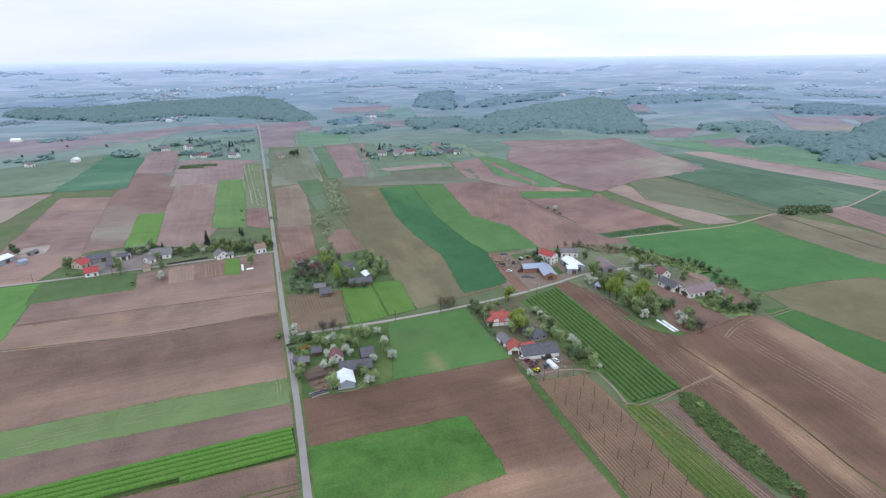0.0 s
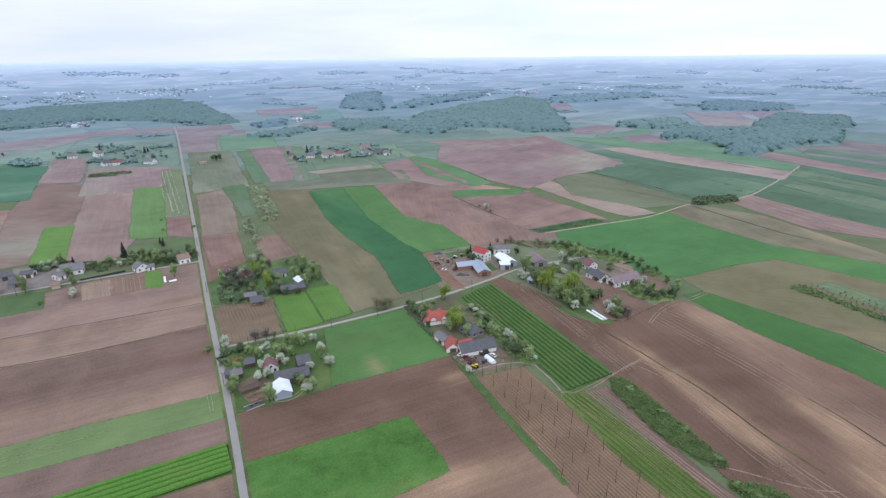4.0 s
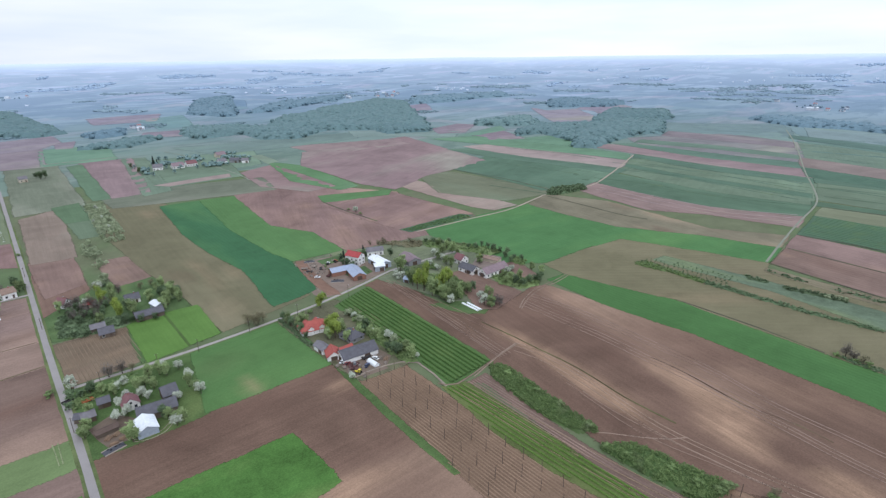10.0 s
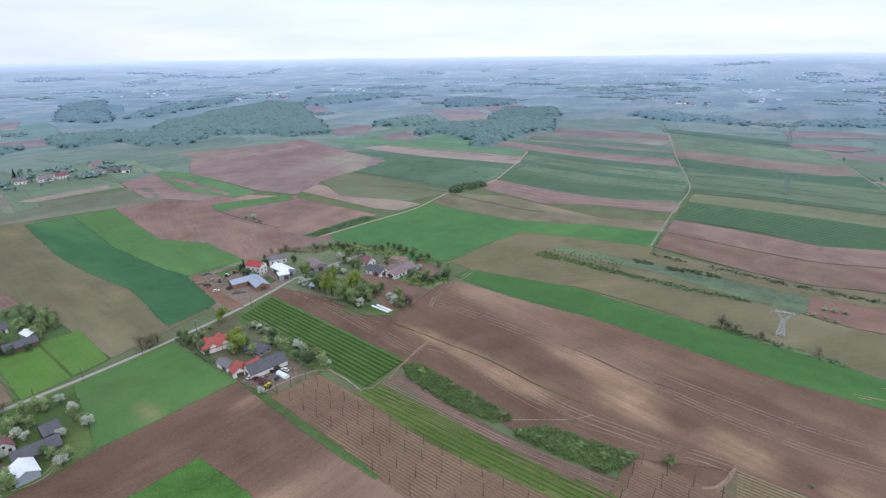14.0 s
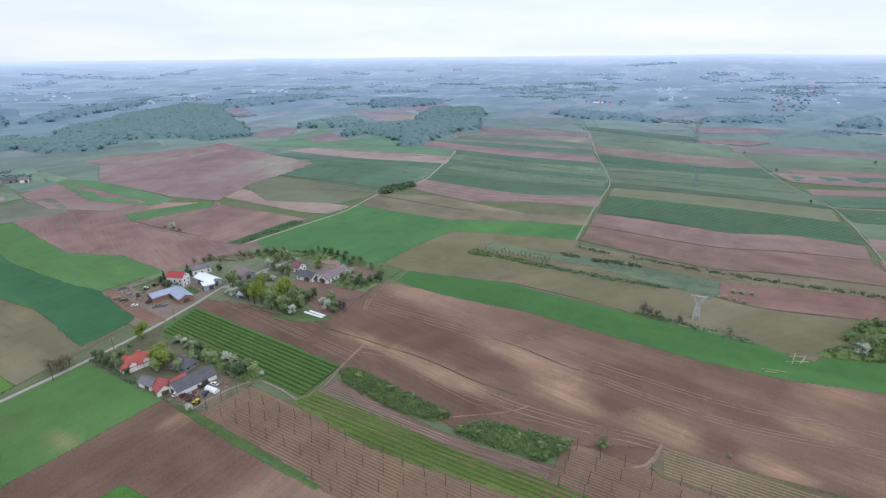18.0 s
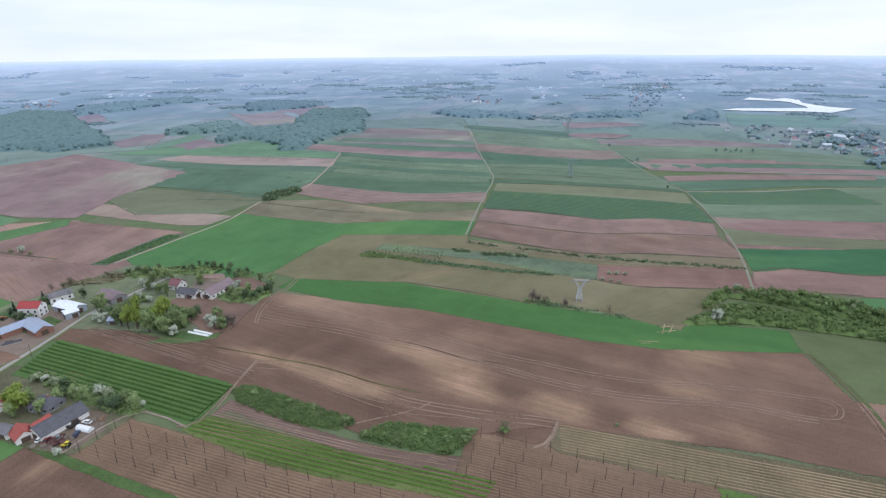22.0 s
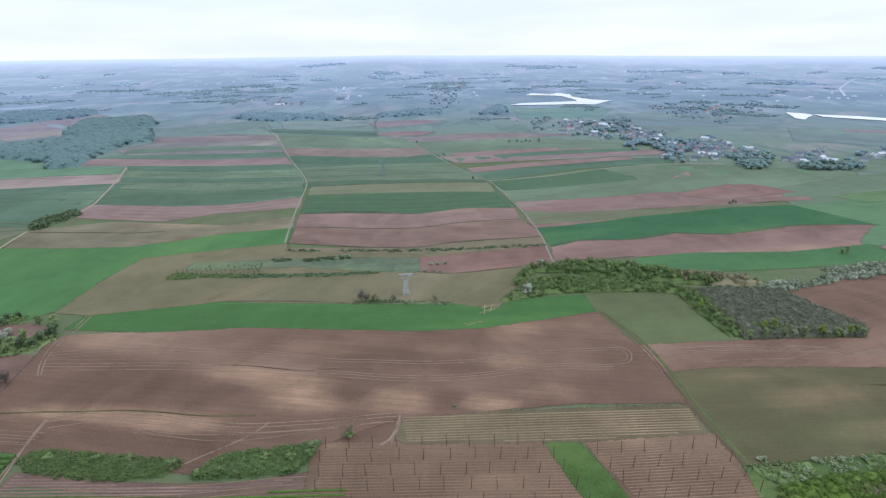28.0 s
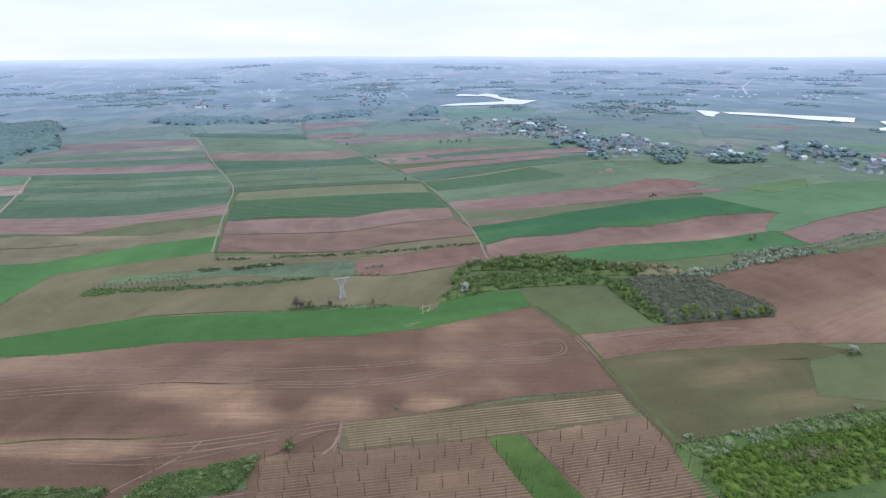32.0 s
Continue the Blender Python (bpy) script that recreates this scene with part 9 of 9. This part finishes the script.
def clamp(x0, y0, x1, y1, width, label):
    L = math.hypot(x1 - x0, y1 - y0)
    x, y = (x0 + x1) / 2, (y0 + y1) / 2
    root = empty("silage_clamp", pose(x, y, ground(x, y) + 0.3, 0, 0, math.degrees(math.atan2(y1 - y0, x1 - x0))), label, "silage clamp")
    bm = bmesh.new()
    rnd = random.Random(int(L * 10))
    rows = [[bm.verts.new((-L / 2 + L * i / 8, width * (j / 6 - 0.5), 1.1 * math.sin(math.pi * j / 6) * min(1, 2.5 * (1 - abs(i / 4 - 1))) + rnd.uniform(-0.06, 0.06))) for j in range(7)] for i in range(9)]
    for a, b in zip(rows, rows[1:]):
        for j in range(6):
            bm.faces.new((a[j], b[j], b[j + 1], a[j + 1]))
    part("sheet", bm, TARP, root, "dark plastic sheet")
    for v in (-1, 1):
        part("edge_board", box_bm(-L / 2, v * width / 2 - 0.2, -0.1, L / 2, v * width / 2 + 0.2, 0.25), PAINTS["pale"], root)
    for k in range(5):
        bm = bmesh.new()
        u, w = rnd.uniform(-0.35, 0.35) * L, rnd.uniform(-0.25, 0.25) * width
        beam(bm, (u, w, 0.95), (u, w, 1.2), 0.35, 0.33, 10)
        part("tyre", bm, RUBBER, root)


def log_pile(x, y, turn):
    root = empty("log_pile", pose(x, y, ground(x, y) + 0.3, 0, 0, turn), "heap of cut brown logs in the farmyard", "log pile")
    rnd = random.Random(int(x * 3 + y))
    for k in range(9):
        bm = bmesh.new()
        z, v = 0.2 + 0.34 * (k // 4), (k % 4 - 1.5) * 0.5 + 0.2 * (k // 4)
        beam(bm, (-1.5 + rnd.uniform(-0.3, 0.3), v, z), (1.5 + rnd.uniform(-0.3, 0.3), v + rnd.uniform(-0.3, 0.3), z), 0.22, 0.18, 7)
        part("log", bm, CUT_WOOD, root)


def crate(x, y, turn):
    root = empty("crate", pose(x, y, ground(x, y) + 0.3, 0, 0, turn), "grey slatted wooden crate standing in the yard", "crate")
    for k in range(3):
        z = 0.1 + 0.35 * k
        for v in (-0.6, 0.6):
            part("slat", box_bm(-0.8, v - 0.04, z, 0.8, v + 0.04, z + 0.25), PAINTS["pale"], root)
        for u in (-0.8, 0.8):
            part("slat", box_bm(u - 0.04, -0.56, z, u + 0.04, 0.56, z + 0.25), PAINTS["pale"], root)
    part("base", box_bm(-0.8, -0.6, 0.0, 0.8, 0.6, 0.1), PAINTS["dark"], root)


def board_fence(x0, y0, x1, y1):
    """A dark fence of panels between posts."""
    L = math.hypot(x1 - x0, y1 - y0)
    x, y = (x0 + x1) / 2, (y0 + y1) / 2
    root = empty("board_fence", pose(x, y, ground(x, y) + 0.3, 0, 0, math.degrees(math.atan2(y1 - y0, x1 - x0))), "long dark board fence along the lane", "fence")
    m = max(2, int(L / 3))
    for i in range(m + 1):
        u = -L / 2 + L * i / m
        part("post", box_bm(u - 0.07, -0.07, -0.3, u + 0.07, 0.07, 1.7), PAINTS["dark"], root)
        if i < m:
            part("panel", box_bm(u + 0.08, -0.03, 0.1, u + L / m - 0.08, 0.03, 1.55), PAINTS["dark"], root)


def utility_pole(x, y):
    root = empty("utility_pole", pose(x, y, ground(x, y), 0, 0, 0), "thin wooden utility pole by the lane", "utility pole", "poles along the lane")
    bm = bmesh.new()
    beam(bm, (0, 0, -0.4), (0, 0, 8.0), 0.14, 0.1, 7)
    part("post", bm, POLE, root)
    part("crossarm", box_bm(-0.7, -0.05, 7.5, 0.7, 0.05, 7.62), POLE, root)
    for u in (-0.6, 0, 0.6):
        part("insulator", box_bm(u - 0.05, -0.05, 7.62, u + 0.05, 0.05, 7.82), SHEET, root)



car(117.9, 218.5, 20, "red", "small dark red car in the farmyard")
car(124.7, 210.4, 30, "blue", "dark blue car by the white tunnel")
car(120.8, 215.8, 60, "grey", "grey car parked among machinery")
car(117.3, 221.7, 10, "white", "white van-like car at the barn")
car(163.1, 336.1, -30, "white", "white car at the yard edge")
car(132.0, 213.5, 100, "white", "white car behind the farm barn")
trailer(118.8, 210.2, 70, "rust", "low rusty farm trailer loaded with boards")
trailer(117.6, 214.0, 70, "rust", "low rusty farm trailer")
trailer(163.6, 349.4, -30, "dark", "low dark farm trailer in the yard")
trailer(163.9, 357.9, -30, "pale", "pale flat farm trailer in the yard")
trailer(171.8, 357.6, 40, "pale", "pale flat farm trailer on the gravel")
trailer(3.1, 275.3, 20, "dark", "dark farm trailer beside the shed")
trailer(10.3, 270.2, 10, "orange", "orange farm trailer beside the shed")
tractor(182.3, 354.8, 20, "white", "white tractor standing behind the barn")
tractor(189.2, 355.6, 10, "orange", "orange tractor standing behind the barn")
tractor(117.9, 207.3, 120, "yellow", "small yellow tractor at the yard edge")
tunnel(128.4, 214.2, 128.7, 206.6, 3.2, 1.6, "white half-round storage tunnel in the farmyard")
tunnel(211.9, 233.7, 211.9, 218.8, 1.7, 0.6, "long low white garden tunnel on the grass")
tunnel(214.6, 232.0, 214.2, 218.7, 1.5, 0.6, "long low white garden tunnel on the grass")
tunnel(-20.7, 403.8, -15.9, 404.7, 2.0, 0.7, "short white garden tunnel by the lane")
tunnel(-23.6, 414.5, -23.1, 402.2, 1.6, 0.6, "short white garden tunnel by the lane")
clamp(8.7, 224.5, 16.9, 226.4, 3.6, "silage clamp under a dark sheet with pale edges")
clamp(166.9, 323.3, 174.9, 318.3, 5.0, "heap under a dark sheet in the yard")
clamp(170.5, 371.8, 178.2, 368.8, 4.0, "low heap under a dark sheet by the field")
log_pile(12.4, 234.0, 50)
log_pile(15.7, 234.9, 44)
log_pile(17.3, 230.2, 10)
log_pile(13.4, 228.6, 2)
log_pile(20.5, 233.2, 80)
crate(118.6, 202.7, 60)
crate(133.3, 206.2, 70)
crate(113.3, 220.2, 15)
crate(115.2, 208.2, 10)
crate(165.5, 336.9, 35)
crate(160.5, 351.3, 40)
crate(189.0, 360.5, 30)
crate(192.3, 352.4, 45)
crate(277.5, 274.1, 74)
crate(261.6, 279.2, 50)
crate(170.7, 358.0, 55)
crate(170.1, 351.6, 0)
crate(165.8, 349.4, 41)
crate(170.0, 341.4, 70)
crate(175.6, 348.2, 15)
crate(182.5, 356.2, 57)
crate(175.6, 364.4, 83)
crate(175.5, 335.6, 16)
crate(166.1, 358.5, 75)
crate(161.1, 342.3, 20)
crate(122.5, 210.0, 60)
crate(121.9, 213.6, 4)
crate(115.5, 212.5, 58)
crate(115.1, 216.6, 2)
crate(171.1, 353.2, 35)
crate(171.5, 362.2, 34)
crate(170.3, 345.4, 15)
crate(173.1, 343.8, 85)
crate(161.3, 348.5, 75)
crate(161.5, 340.9, 76)
crate(193.3, 370.8, 65)
crate(177.2, 332.0, 25)
trailer(128.5, 217.2, 0, "dark", "low dark farm trailer among yard clutter")
crate(132.1, 218.4, 37)
crate(135.6, 218.3, 74)
trailer(120.1, 214.2, 21, "rust", "low rusty farm trailer among yard clutter")
crate(134.1, 211.9, 58)
crate(132.8, 222.6, 5)
log_pile(136.2, 209.8, 42)
crate(171.6, 359.4, 79)
crate(164.8, 353.4, 26)
trailer(173.2, 349.5, 63, "dark", "low dark farm trailer among yard clutter")
crate(167.9, 343.9, 10)
log_pile(163.5, 348.4, 47)
crate(178.7, 355.3, 84)
trailer(170.9, 332.9, 31, "rust", "low rusty farm trailer among yard clutter")
log_pile(169.5, 322.4, 68)
crate(172.6, 319.2, 15)
board_fence(-77.5, 431.7, -49.4, 436.9)
utility_pole(1.9, 248.3)
utility_pole(2.1, 371.5)
utility_pole(1.6, 479.0)
utility_pole(64.2, 283.6)
utility_pole(124.7, 288.7)
utility_pole(43.3, 281.1)
utility_pole(-63.7, 423.6)
utility_pole(-112.2, 420.7)
utility_pole(-161.3, 421.3)
utility_pole(17.6, 281.7)
utility_pole(93.4, 286.0)
utility_pole(163.5, 293.5)
